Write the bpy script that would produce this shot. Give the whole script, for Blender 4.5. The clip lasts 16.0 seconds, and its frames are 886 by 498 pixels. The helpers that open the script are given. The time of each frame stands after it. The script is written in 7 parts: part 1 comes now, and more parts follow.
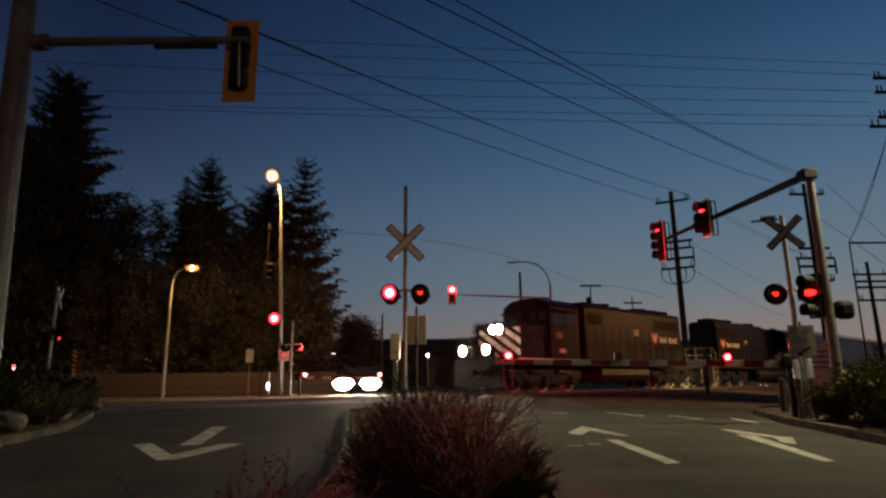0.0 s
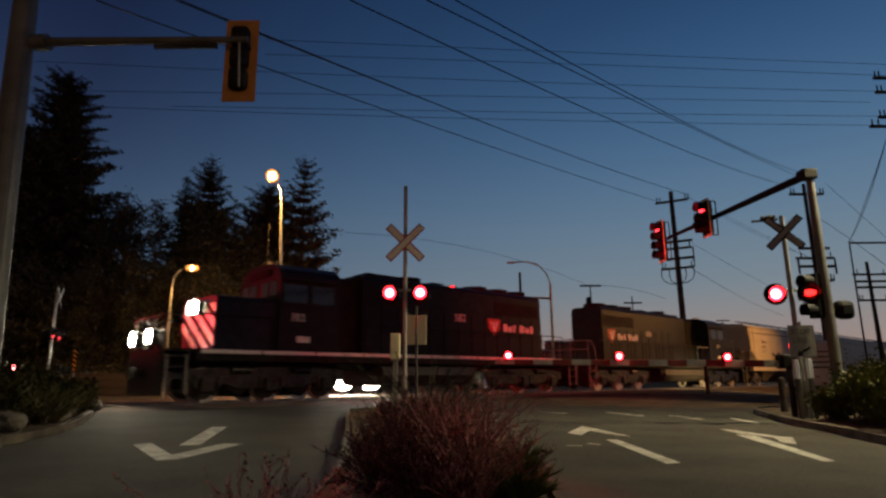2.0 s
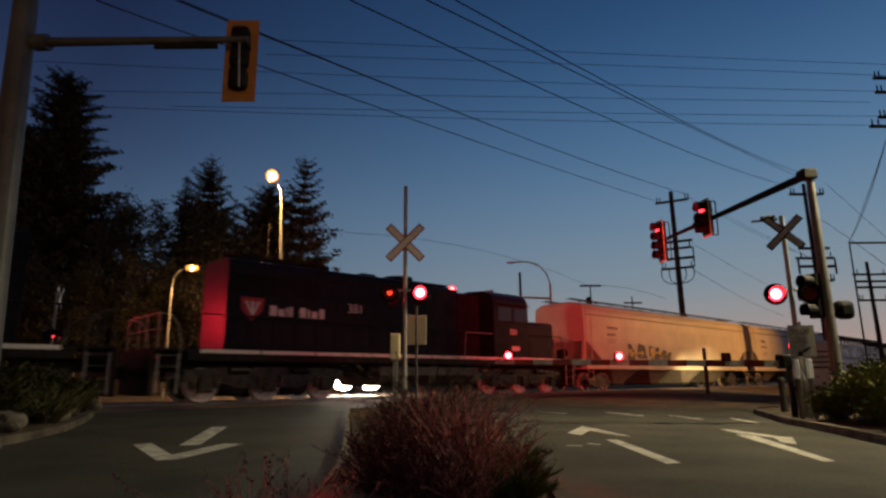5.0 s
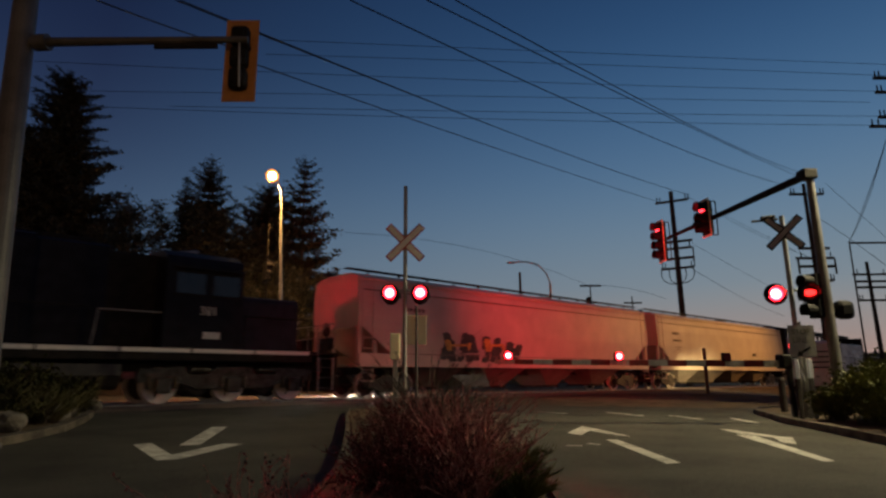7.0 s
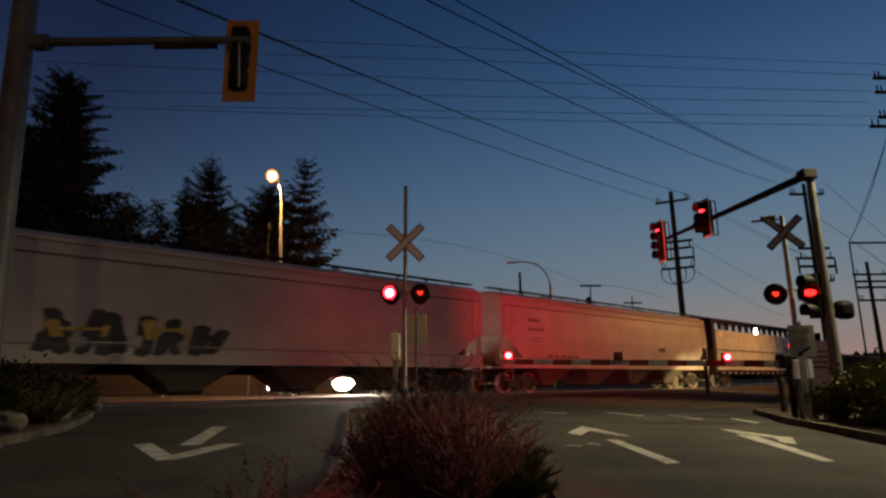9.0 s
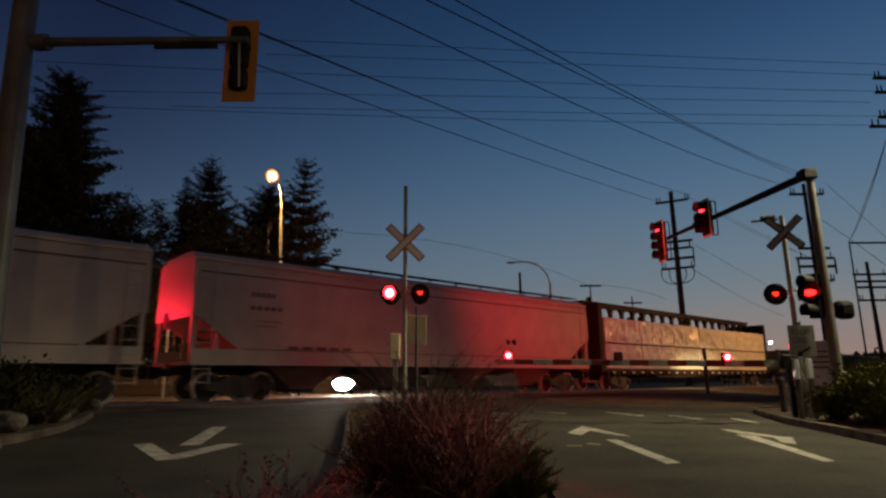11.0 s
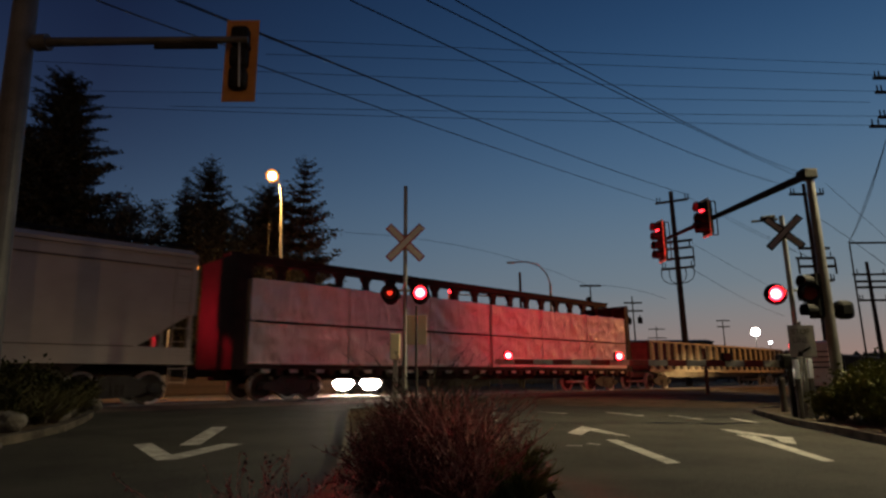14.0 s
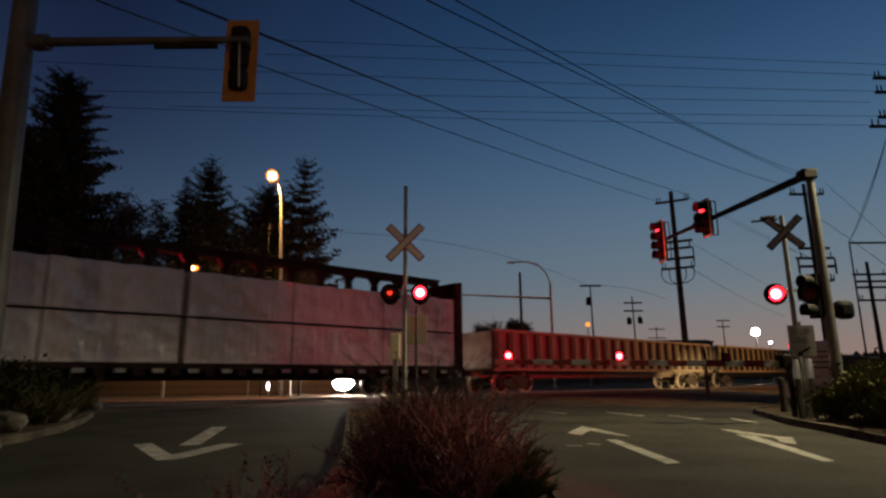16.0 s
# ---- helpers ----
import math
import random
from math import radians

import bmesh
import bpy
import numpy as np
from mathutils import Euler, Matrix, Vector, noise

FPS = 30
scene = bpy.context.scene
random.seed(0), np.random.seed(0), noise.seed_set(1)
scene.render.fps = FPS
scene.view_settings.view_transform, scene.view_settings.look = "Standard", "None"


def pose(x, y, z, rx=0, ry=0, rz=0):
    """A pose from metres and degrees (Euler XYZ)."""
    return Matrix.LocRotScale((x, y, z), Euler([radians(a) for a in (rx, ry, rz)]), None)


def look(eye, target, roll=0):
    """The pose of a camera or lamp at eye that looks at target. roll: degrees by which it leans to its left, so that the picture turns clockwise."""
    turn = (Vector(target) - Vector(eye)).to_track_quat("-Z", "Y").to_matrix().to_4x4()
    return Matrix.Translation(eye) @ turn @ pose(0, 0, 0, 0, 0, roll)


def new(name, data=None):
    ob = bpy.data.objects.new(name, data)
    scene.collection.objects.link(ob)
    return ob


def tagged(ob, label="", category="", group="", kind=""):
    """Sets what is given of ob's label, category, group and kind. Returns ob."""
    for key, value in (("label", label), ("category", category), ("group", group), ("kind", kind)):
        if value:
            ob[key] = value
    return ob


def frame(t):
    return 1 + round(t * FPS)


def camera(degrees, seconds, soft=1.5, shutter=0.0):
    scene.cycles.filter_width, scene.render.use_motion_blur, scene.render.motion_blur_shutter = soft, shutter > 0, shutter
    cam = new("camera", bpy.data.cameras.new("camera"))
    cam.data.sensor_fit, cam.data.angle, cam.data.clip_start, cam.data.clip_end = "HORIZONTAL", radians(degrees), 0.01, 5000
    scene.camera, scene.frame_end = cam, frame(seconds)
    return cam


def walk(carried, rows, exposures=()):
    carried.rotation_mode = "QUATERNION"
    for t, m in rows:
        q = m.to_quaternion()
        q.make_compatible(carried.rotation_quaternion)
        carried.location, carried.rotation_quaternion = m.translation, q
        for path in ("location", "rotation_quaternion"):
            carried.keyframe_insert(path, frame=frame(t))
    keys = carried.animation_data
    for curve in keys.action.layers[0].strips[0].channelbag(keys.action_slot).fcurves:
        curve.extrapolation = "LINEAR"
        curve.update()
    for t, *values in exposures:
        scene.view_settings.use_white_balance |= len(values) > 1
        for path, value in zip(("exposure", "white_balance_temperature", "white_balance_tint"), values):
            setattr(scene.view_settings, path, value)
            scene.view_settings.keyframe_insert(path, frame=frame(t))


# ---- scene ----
# The world: tracks along X, train heading to -X; the road runs along the camera's heading.
HEADING = radians(42.5)
FWD = Vector((math.sin(HEADING), math.cos(HEADING), 0))
RIGHT = Vector((math.cos(HEADING), -math.sin(HEADING), 0))
ROAD_TURN = -42.5
EYE_Z = 0.62
TILT = 12.19

cam = camera(72.4, 16.0, soft=2.5, shutter=0.5)
_eye = Vector((0, 0, EYE_Z))
_aim = _eye + FWD * math.cos(radians(TILT)) + Vector((0, 0, math.sin(radians(TILT))))
CAMERA_POSE = look(_eye, _aim, -0.45)
walk(cam, [(0.0, CAMERA_POSE), (16.0, CAMERA_POSE)],
     exposures=[(0.0, -0.15), (1.5, 0.02), (2.5, 0.33), (4.2, 0.42), (7.0, 0.25), (8.0, 0.03), (12.5, -0.02), (13.5, 0.05), (14.5, -0.08), (16.0, -0.1)])


def along(r, d, z=0.0):
    """A point r metres right of and d metres ahead of the camera's foot, in the road's direction."""
    return Vector((RIGHT.x * r + FWD.x * d, RIGHT.y * r + FWD.y * d, z))


def smooth(a, b, v):
    k = min(1.0, max(0.0, (v - a) / (b - a)))
    return k * k * (3 - 2 * k)


def ground_z(x, y):
    """Height of the ground: the road rises to the crossing and falls again behind it. Rail tops are at 0."""
    return -0.32 + 0.24 * smooth(7.0, 16.5, y) - 0.14 * smooth(24.0, 36.0, y)


def on_ground(r, d, lift=0.0):
    p = along(r, d)
    return Vector((p.x, p.y, ground_z(p.x, p.y) + lift))


# ---------------------------------------------------------------- world and light
def make_world():
    w = bpy.data.worlds.new("dusk")
    scene.world = w
    w.use_nodes = True
    nt = w.node_tree
    nt.nodes.clear()
    out = nt.nodes.new("ShaderNodeOutputWorld")
    bg = nt.nodes.new("ShaderNodeBackground")
    tc = nt.nodes.new("ShaderNodeTexCoord")
    sep = nt.nodes.new("ShaderNodeSeparateXYZ")
    nt.links.new(tc.outputs["Generated"], sep.inputs[0])
    # height ramps for the side away from the afterglow and the side towards it
    def ramp(stops):
        r = nt.nodes.new("ShaderNodeValToRGB")
        r.color_ramp.interpolation = "B_SPLINE"
        while len(r.color_ramp.elements) < len(stops):
            r.color_ramp.elements.new(0.5)
        for e, (p, c) in zip(r.color_ramp.elements, stops):
            e.position, e.color = p, (*c, 1)
        nt.links.new(sep.outputs["Z"], r.inputs[0])
        return r
    far = ramp([(0.0, (0.082, 0.092, 0.108)), (0.06, (0.074, 0.100, 0.135)), (0.18, (0.053, 0.094, 0.160)), (0.34, (0.0184, 0.032, 0.076)),
                (0.52, (0.0062, 0.0116, 0.037)), (0.75, (0.006, 0.015, 0.045)), (1.0, (0.005, 0.012, 0.038))])
    glow = ramp([(0.0, (0.34, 0.20, 0.165)), (0.06, (0.275, 0.215, 0.193)), (0.14, (0.172, 0.225, 0.252)), (0.32, (0.067, 0.150, 0.268)),
                 (0.52, (0.018, 0.064, 0.162)), (0.75, (0.009, 0.026, 0.075)), (1.0, (0.006, 0.016, 0.05))])
    dot = nt.nodes.new("ShaderNodeVectorMath")
    dot.operation = "DOT_PRODUCT"
    dot.inputs[1].default_value = (math.sin(radians(85)), math.cos(radians(85)), 0)
    nt.links.new(tc.outputs["Generated"], dot.inputs[0])
    mr = nt.nodes.new("ShaderNodeMapRange")
    mr.inputs["From Min"].default_value, mr.inputs["From Max"].default_value = 0.25, 1.0
    nt.links.new(dot.outputs["Value"], mr.inputs["Value"])
    mix = nt.nodes.new("ShaderNodeMix")
    mix.data_type = "RGBA"
    nt.links.new(mr.outputs[0], mix.inputs[0])
    nt.links.new(far.outputs[0], mix.inputs[6])
    nt.links.new(glow.outputs[0], mix.inputs[7])
    # the unseen eastern half is already night, with a warm low glow added as fill light
    warm_fill = ramp([(0.0, (0.15, 0.085, 0.055)), (0.15, (0.11, 0.064, 0.046)), (0.40, (0.05, 0.032, 0.028)), (0.70, (0.014, 0.012, 0.014)), (1.0, (0.005, 0.012, 0.03))])
    dim = nt.nodes.new("ShaderNodeMapRange")
    dim.inputs["From Min"].default_value, dim.inputs["From Max"].default_value = -0.45, 0.12
    nt.links.new(dot.outputs["Value"], dim.inputs["Value"])
    east = nt.nodes.new("ShaderNodeMix")
    east.data_type = "RGBA"
    nt.links.new(dim.outputs[0], east.inputs[0])
    nt.links.new(warm_fill.outputs[0], east.inputs[6])
    nt.links.new(mix.outputs[2], east.inputs[7])
    nt.links.new(east.outputs[2], bg.inputs["Color"])
    nt.links.new(bg.outputs[0], out.inputs[0])


make_world()


def lamp(name, kind, m, energy, colour, **more):
    d = bpy.data.lights.new(name, kind)
    d.energy, d.color = energy, colour
    if "size" in more:
        d.shadow_soft_size = more["size"]
    if "cone" in more:
        d.spot_size, d.spot_blend = radians(more["cone"]), more.get("blend", 0.5)
    ob = new(name, d)
    ob.matrix_world = m
    return ob


# ---------------------------------------------------------------- materials
def mat(name, colour, rough=0.6, metal=0.0, dark=None, scale=6.0, fine=60.0, bump=0.15, spread=0.5, emit=None, power=0.0, coat=0.0, grain=0.4):
    m = bpy.data.materials.new(name)
    m.use_nodes = True
    nt = m.node_tree
    b = nt.nodes["Principled BSDF"]
    b.inputs["Roughness"].default_value, b.inputs["Metallic"].default_value = rough, metal
    if coat:
        b.inputs["Coat Weight"].default_value = coat
    if emit:
        b.inputs["Base Color"].default_value = (*colour, 1)
        b.inputs["Emission Color"].default_value, b.inputs["Emission Strength"].default_value = (*emit, 1), power
        return m
    dark = dark or tuple(c * 0.6 for c in colour)
    tc = nt.nodes.new("ShaderNodeTexCoord")
    n1, n2 = nt.nodes.new("ShaderNodeTexNoise"), nt.nodes.new("ShaderNodeTexNoise")
    n1.inputs["Scale"].default_value, n1.inputs["Detail"].default_value = scale, 5
    n2.inputs["Scale"].default_value, n2.inputs["Detail"].default_value = fine, 3
    for n in (n1, n2):
        nt.links.new(tc.outputs["Object"], n.inputs["Vector"])
    mx = nt.nodes.new("ShaderNodeMath")
    mx.operation = "MULTIPLY_ADD"
    nt.links.new(n2.outputs["Fac"], mx.inputs[0])
    mx.inputs[1].default_value = grain
    nt.links.new(n1.outputs["Fac"], mx.inputs[2])
    mr = nt.nodes.new("ShaderNodeMapRange")
    mr.inputs["From Min"].default_value, mr.inputs["From Max"].default_value = 0.5 + 0.5 * grain - 0.35 * spread, 0.5 + 0.5 * grain + 0.35 * spread
    nt.links.new(mx.outputs[0], mr.inputs["Value"])
    mix = nt.nodes.new("ShaderNodeMix")
    mix.data_type = "RGBA"
    mix.inputs[6].default_value, mix.inputs[7].default_value = (*dark, 1), (*colour, 1)
    nt.links.new(mr.outputs[0], mix.inputs[0])
    nt.links.new(mix.outputs[2], b.inputs["Base Color"])
    if bump:
        bp = nt.nodes.new("ShaderNodeBump")
        bp.inputs["Strength"].default_value, bp.inputs["Distance"].default_value = bump, 0.02
        nt.links.new(n2.outputs["Fac"], bp.inputs["Height"])
        nt.links.new(bp.outputs[0], b.inputs["Normal"])
    return m


def glow(name, colour, power):
    return mat(name, tuple(0.5 * c for c in colour), emit=colour, power=power)


def lamp_glass(name, rim, core, power, radius):
    """A lit lens: hot in the middle, deep coloured towards its rim (object space, disc in XZ)."""
    m = glow(name, rim, power)
    nt = m.node_tree
    tc, gr = nt.nodes.new("ShaderNodeTexCoord"), nt.nodes.new("ShaderNodeTexGradient")
    gr.gradient_type = "SPHERICAL"
    mp = nt.nodes.new("ShaderNodeMapping")
    mp.inputs["Scale"].default_value = (1 / radius, 1 / radius, 1 / radius)
    ramp = nt.nodes.new("ShaderNodeValToRGB")
    e = ramp.color_ramp.elements
    e[0].position, e[0].color, e[1].position, e[1].color = 0.22, (*rim, 1), 0.62, (*core, 1)
    nt.links.new(tc.outputs["Object"], mp.inputs["Vector"])
    nt.links.new(mp.outputs[0], gr.inputs["Vector"])
    nt.links.new(gr.outputs["Fac"], ramp.inputs[0])
    nt.links.new(ramp.outputs[0], nt.nodes["Principled BSDF"].inputs["Emission Color"])
    return m


M = {
    "asphalt": mat("asphalt", (0.064, 0.062, 0.049), 0.85, dark=(0.021, 0.020, 0.016), scale=0.8, fine=42, bump=0.9, spread=0.9, grain=1.1),
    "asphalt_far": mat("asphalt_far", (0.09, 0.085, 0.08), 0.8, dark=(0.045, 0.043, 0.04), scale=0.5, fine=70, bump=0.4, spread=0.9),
    "dirt": mat("dirt", (0.10, 0.072, 0.045), 0.95, dark=(0.04, 0.031, 0.020), scale=1.2, fine=40, bump=0.8),
    "ballast": mat("ballast", (0.22, 0.165, 0.13), 0.95, dark=(0.07, 0.052, 0.043), scale=3, fine=30, bump=1.0, spread=1.0),
    "paint_white": mat("paint_white", (0.54, 0.53, 0.46), 0.75, dark=(0.10, 0.098, 0.08), scale=5, fine=60, bump=0.4, spread=0.75, grain=0.8),
    "paint_worn": mat("paint_worn", (0.28, 0.27, 0.24), 0.8, dark=(0.07, 0.065, 0.056), scale=12, fine=60, bump=0.4, spread=0.5, grain=0.8),
    "concrete": mat("concrete", (0.11, 0.094, 0.073), 0.9, dark=(0.03, 0.026, 0.021), scale=2.2, fine=50, bump=0.4),
    "steel": mat("steel", (0.35, 0.35, 0.34), 0.45, 0.8, dark=(0.2, 0.19, 0.18), scale=3, fine=40, bump=0.1),
    "pole_grey": mat("pole_grey", (0.15, 0.14, 0.125), 0.5, 0.2, dark=(0.08, 0.074, 0.066), scale=2.5, fine=30, bump=0.15),
    "pole_dark": mat("pole_dark", (0.085, 0.082, 0.08), 0.55, 0.1, dark=(0.045, 0.043, 0.042), scale=2.5, fine=30, bump=0.15),
    "red_dim": glow("red_dim", (1.0, 0.04, 0.06), 1.2),
    "red_gleam": glow("red_gleam", (1.0, 0.045, 0.02), 1.5),
    "red_edge": glow("red_edge", (1.0, 0.016, 0.014), 5.0),
    "galv": mat("galv", (0.33, 0.33, 0.31), 0.5, 0.3, dark=(0.20, 0.20, 0.185), scale=2.5, fine=30, bump=0.1),
    "rail": mat("rail", (0.42, 0.40, 0.38), 0.3, 0.9, dark=(0.22, 0.18, 0.15), scale=5, fine=60, bump=0.1),
    "black": mat("black", (0.012, 0.012, 0.012), 0.55, dark=(0.006, 0.006, 0.006), scale=5, bump=0.1),
    "rubber": mat("rubber", (0.02, 0.02, 0.02), 0.85, scale=8, bump=0.3),
    "yellow": mat("yellow", (0.50, 0.22, 0.03), 0.55, dark=(0.34, 0.14, 0.02), scale=7, bump=0.1),
    "white": mat("white", (0.72, 0.72, 0.68), 0.5, dark=(0.5, 0.49, 0.45), scale=6, bump=0.08),
    "reflect": mat("reflect", (0.80, 0.78, 0.72), 0.35, dark=(0.62, 0.6, 0.55), scale=8, bump=0.05),
    "gate_white": mat("gate_white", (0.40, 0.385, 0.36), 0.6, dark=(0.26, 0.25, 0.23), scale=8, bump=0.05),
    "gate_red": mat("gate_red", (0.20, 0.012, 0.012), 0.6, dark=(0.12, 0.008, 0.008), scale=8, bump=0.05),
    "sign_grey": mat("sign_grey", (0.42, 0.41, 0.39), 0.6, dark=(0.32, 0.31, 0.30), scale=7, bump=0.05),
    "yellow_dull": mat("yellow_dull", (0.36, 0.16, 0.035), 0.6, dark=(0.22, 0.095, 0.02), scale=6, bump=0.15, spread=0.8),
    "blade_dull": mat("blade_dull", (0.55, 0.50, 0.47), 0.75, dark=(0.36, 0.32, 0.30), scale=7, bump=0.1),
    "weathered": mat("weathered", (0.085, 0.08, 0.075), 0.8, dark=(0.05, 0.047, 0.045), scale=7, bump=0.1),
    "dull_white": mat("dull_white", (0.26, 0.25, 0.24), 0.7, dark=(0.17, 0.165, 0.16), scale=7, bump=0.1),
    "red": mat("red", (0.42, 0.02, 0.02), 0.5, dark=(0.28, 0.015, 0.015), scale=8, bump=0.05),
    "wood": mat("wood", (0.065, 0.05, 0.04), 0.9, dark=(0.028, 0.021, 0.017), scale=2, fine=30, bump=0.6),
    "fence_wood": mat("fence_wood", (0.095, 0.070, 0.056), 0.85, dark=(0.045, 0.033, 0.027), scale=3, fine=40, bump=0.4),
    "needles": mat("needles", (0.035, 0.05, 0.028), 0.8, dark=(0.012, 0.02, 0.012), scale=1.5, fine=9, bump=0.2),
    "bark": mat("bark", (0.09, 0.065, 0.045), 0.9, dark=(0.03, 0.022, 0.016), scale=4, fine=30, bump=0.8),
    "shrub": mat("shrub", (0.125, 0.125, 0.030), 0.7, dark=(0.035, 0.042, 0.013), scale=4, fine=30, bump=0.2),
    "yucca": mat("yucca", (0.035, 0.030, 0.022), 0.7, dark=(0.015, 0.014, 0.010), scale=4, fine=30, bump=0.2),
    "barberry": mat("barberry", (0.16, 0.06, 0.05), 0.75, dark=(0.04, 0.015, 0.014), scale=7, fine=30, bump=0.1),
    "barberry_stem": mat("barberry_stem", (0.50, 0.26, 0.23), 0.85, dark=(0.20, 0.09, 0.08), scale=9, fine=40, bump=0.3),
    "barberry_dark": mat("barberry_dark", (0.05, 0.016, 0.016), 0.8, dark=(0.012, 0.004, 0.004), scale=7, fine=30, bump=0.1),
    "hopper_under": mat("hopper_under", (0.13, 0.115, 0.10), 0.75, dark=(0.06, 0.052, 0.044), scale=2, fine=30, bump=0.2, spread=0.9),
    "sign_ink": mat("sign_ink", (0.17, 0.165, 0.155), 0.7, dark=(0.12, 0.115, 0.11), scale=9, bump=0.0),
    "sleeve": mat("sleeve", (0.80, 0.84, 0.95), 0.3, dark=(0.62, 0.66, 0.78), scale=9, bump=0.0),
    "shrub_dark": mat("shrub_dark", (0.055, 0.058, 0.020), 0.8, dark=(0.018, 0.021, 0.009), scale=4, fine=30, bump=0.2),
    "weed": mat("weed", (0.11, 0.10, 0.04), 0.8, dark=(0.035, 0.035, 0.015), scale=4, fine=30, bump=0.2),
    "rock": mat("rock", (0.11, 0.097, 0.078), 0.9, dark=(0.07, 0.06, 0.05), scale=5, fine=40, bump=0.8),
    "loco_blue": mat("loco_blue", (0.015, 0.0145, 0.021), 0.45, dark=(0.007, 0.007, 0.010), scale=3, fine=40, bump=0.08, coat=0.0),
    "loco_navy": mat("loco_navy", (0.021, 0.022, 0.036), 0.5, dark=(0.011, 0.012, 0.019), scale=3, fine=40, bump=0.08, coat=0.0),
    "loco_roof": mat("loco_roof", (0.022, 0.019, 0.018), 0.85, dark=(0.01, 0.01, 0.01), scale=3, fine=30, bump=0.15),
    "frame_black": mat("frame_black", (0.022, 0.02, 0.018), 0.6, dark=(0.010, 0.009, 0.008), scale=5, fine=50, bump=0.25),
    "wheel_steel": mat("wheel_steel", (0.68, 0.64, 0.58), 0.30, 0.45, dark=(0.30, 0.27, 0.23), scale=5, fine=40, bump=0.1, spread=0.9),
    "wheel_web": mat("wheel_web", (0.035, 0.028, 0.023), 0.8, 0.0, dark=(0.016, 0.013, 0.011), scale=5, fine=40, bump=0.3, spread=0.9),
    "truck_grey": mat("truck_grey", (0.085, 0.076, 0.064), 0.30, 0.95, dark=(0.014, 0.012, 0.010), scale=5, fine=40, bump=0.3, spread=0.9),
    "tank": mat("tank", (0.035, 0.030, 0.026), 0.55, 0.2, dark=(0.012, 0.011, 0.010), scale=4, fine=40, bump=0.05),
    "glass": mat("glass", (0.02, 0.02, 0.022), 0.08, scale=5, bump=0.0),
    "hopper": mat("hopper", (0.42, 0.375, 0.335), 0.5, dark=(0.31, 0.27, 0.235), scale=1.1, fine=25, bump=0.08, spread=0.8),
    "hopper_tan": mat("hopper_tan", (0.50, 0.45, 0.38), 0.5, dark=(0.36, 0.32, 0.27), scale=1.1, fine=25, bump=0.08, spread=0.8),
    "wrap": mat("wrap", (0.60, 0.58, 0.565), 0.27, dark=(0.44, 0.425, 0.415), scale=2, fine=3, bump=0.3, spread=0.9),
    "boxcar": mat("boxcar", (0.030, 0.015, 0.0135), 0.6, dark=(0.014, 0.008, 0.0075), scale=2, fine=30, bump=0.2),
    "gondola": mat("gondola", (0.24, 0.20, 0.165), 0.6, dark=(0.10, 0.075, 0.06), scale=2, fine=30, bump=0.3, spread=0.9),
    "lens_dark": mat("lens_dark", (0.16, 0.006, 0.006), 0.7, dark=(0.10, 0.004, 0.004), scale=8, bump=0.0),
    "amber_dark": mat("amber_dark", (0.04, 0.022, 0.008), 0.85, scale=8, bump=0.0),
    "green_dark": mat("green_dark", (0.01, 0.05, 0.03), 0.3, scale=8, bump=0.0),
    "wire": mat("wire", (0.006, 0.006, 0.007), 0.95, scale=5, bump=0.0),
    "cream": mat("cream", (0.90, 0.84, 0.54), 0.4, dark=(0.80, 0.74, 0.46), scale=5, bump=0.05),
    "van_white": mat("van_white", (0.75, 0.75, 0.73), 0.35, dark=(0.62, 0.62, 0.6), scale=3, bump=0.02, coat=0.4),
    "far_hill": mat("far_hill", (0.05, 0.055, 0.06), 1.0, dark=(0.03, 0.035, 0.04), scale=0.02, fine=0.4, bump=0.0),
    "dark_wall": mat("dark_wall", (0.10, 0.09, 0.085), 0.85, scale=1, bump=0.2),
    "red_lamp": lamp_glass("red_lamp", (1.0, 0.005, 0.011), (1.0, 0.13, 0.12), 34.0, 0.15),
    "red_gate": lamp_glass("red_gate", (1.0, 0.005, 0.011), (1.0, 0.13, 0.12), 34.0, 0.075),
    "red_lamp_rear": glow("red_lamp_rear", (1.0, 0.012, 0.022), 60.0),
    "red_gate_rear": glow("red_gate_rear", (1.0, 0.012, 0.022), 60.0),
    "red_beside": glow("red_beside", (1.0, 0.012, 0.02), 40.0),
    "red_signal": glow("red_signal", (1.0, 0.02, 0.03), 9.0),
    "red_lamp_wide": lamp_glass("red_lamp_wide", (1.0, 0.005, 0.011), (1.0, 0.13, 0.12), 30.0, 0.26),
    "red_lamp_far": lamp_glass("red_lamp_far", (1.0, 0.005, 0.011), (1.0, 0.13, 0.12), 30.0, 0.22),
    "sodium": glow("sodium", (1.0, 0.33, 0.05), 1.6),
    "sodium_core": glow("sodium_core", (1.0, 0.70, 0.34), 22.0),
    "sprayed_yellow": mat("sprayed_yellow", (0.55, 0.40, 0.06), 0.6, dark=(0.3, 0.2, 0.04), scale=5, bump=0.05),
    "stencil_brown": mat("stencil_brown", (0.15, 0.115, 0.10), 0.7, dark=(0.09, 0.07, 0.06), scale=9, bump=0.05),
    "faded_paint": mat("faded_paint", (0.038, 0.034, 0.033), 0.6, dark=(0.018, 0.017, 0.017), scale=3, bump=0.05),
    "headlight": glow("headlight", (1.0, 0.90, 0.72), 200.0),
    "floodlight": glow("floodlight", (1.0, 0.92, 0.78), 120.0),
    "white_spot": glow("white_spot", (0.85, 0.92, 1.0), 12.0),
}


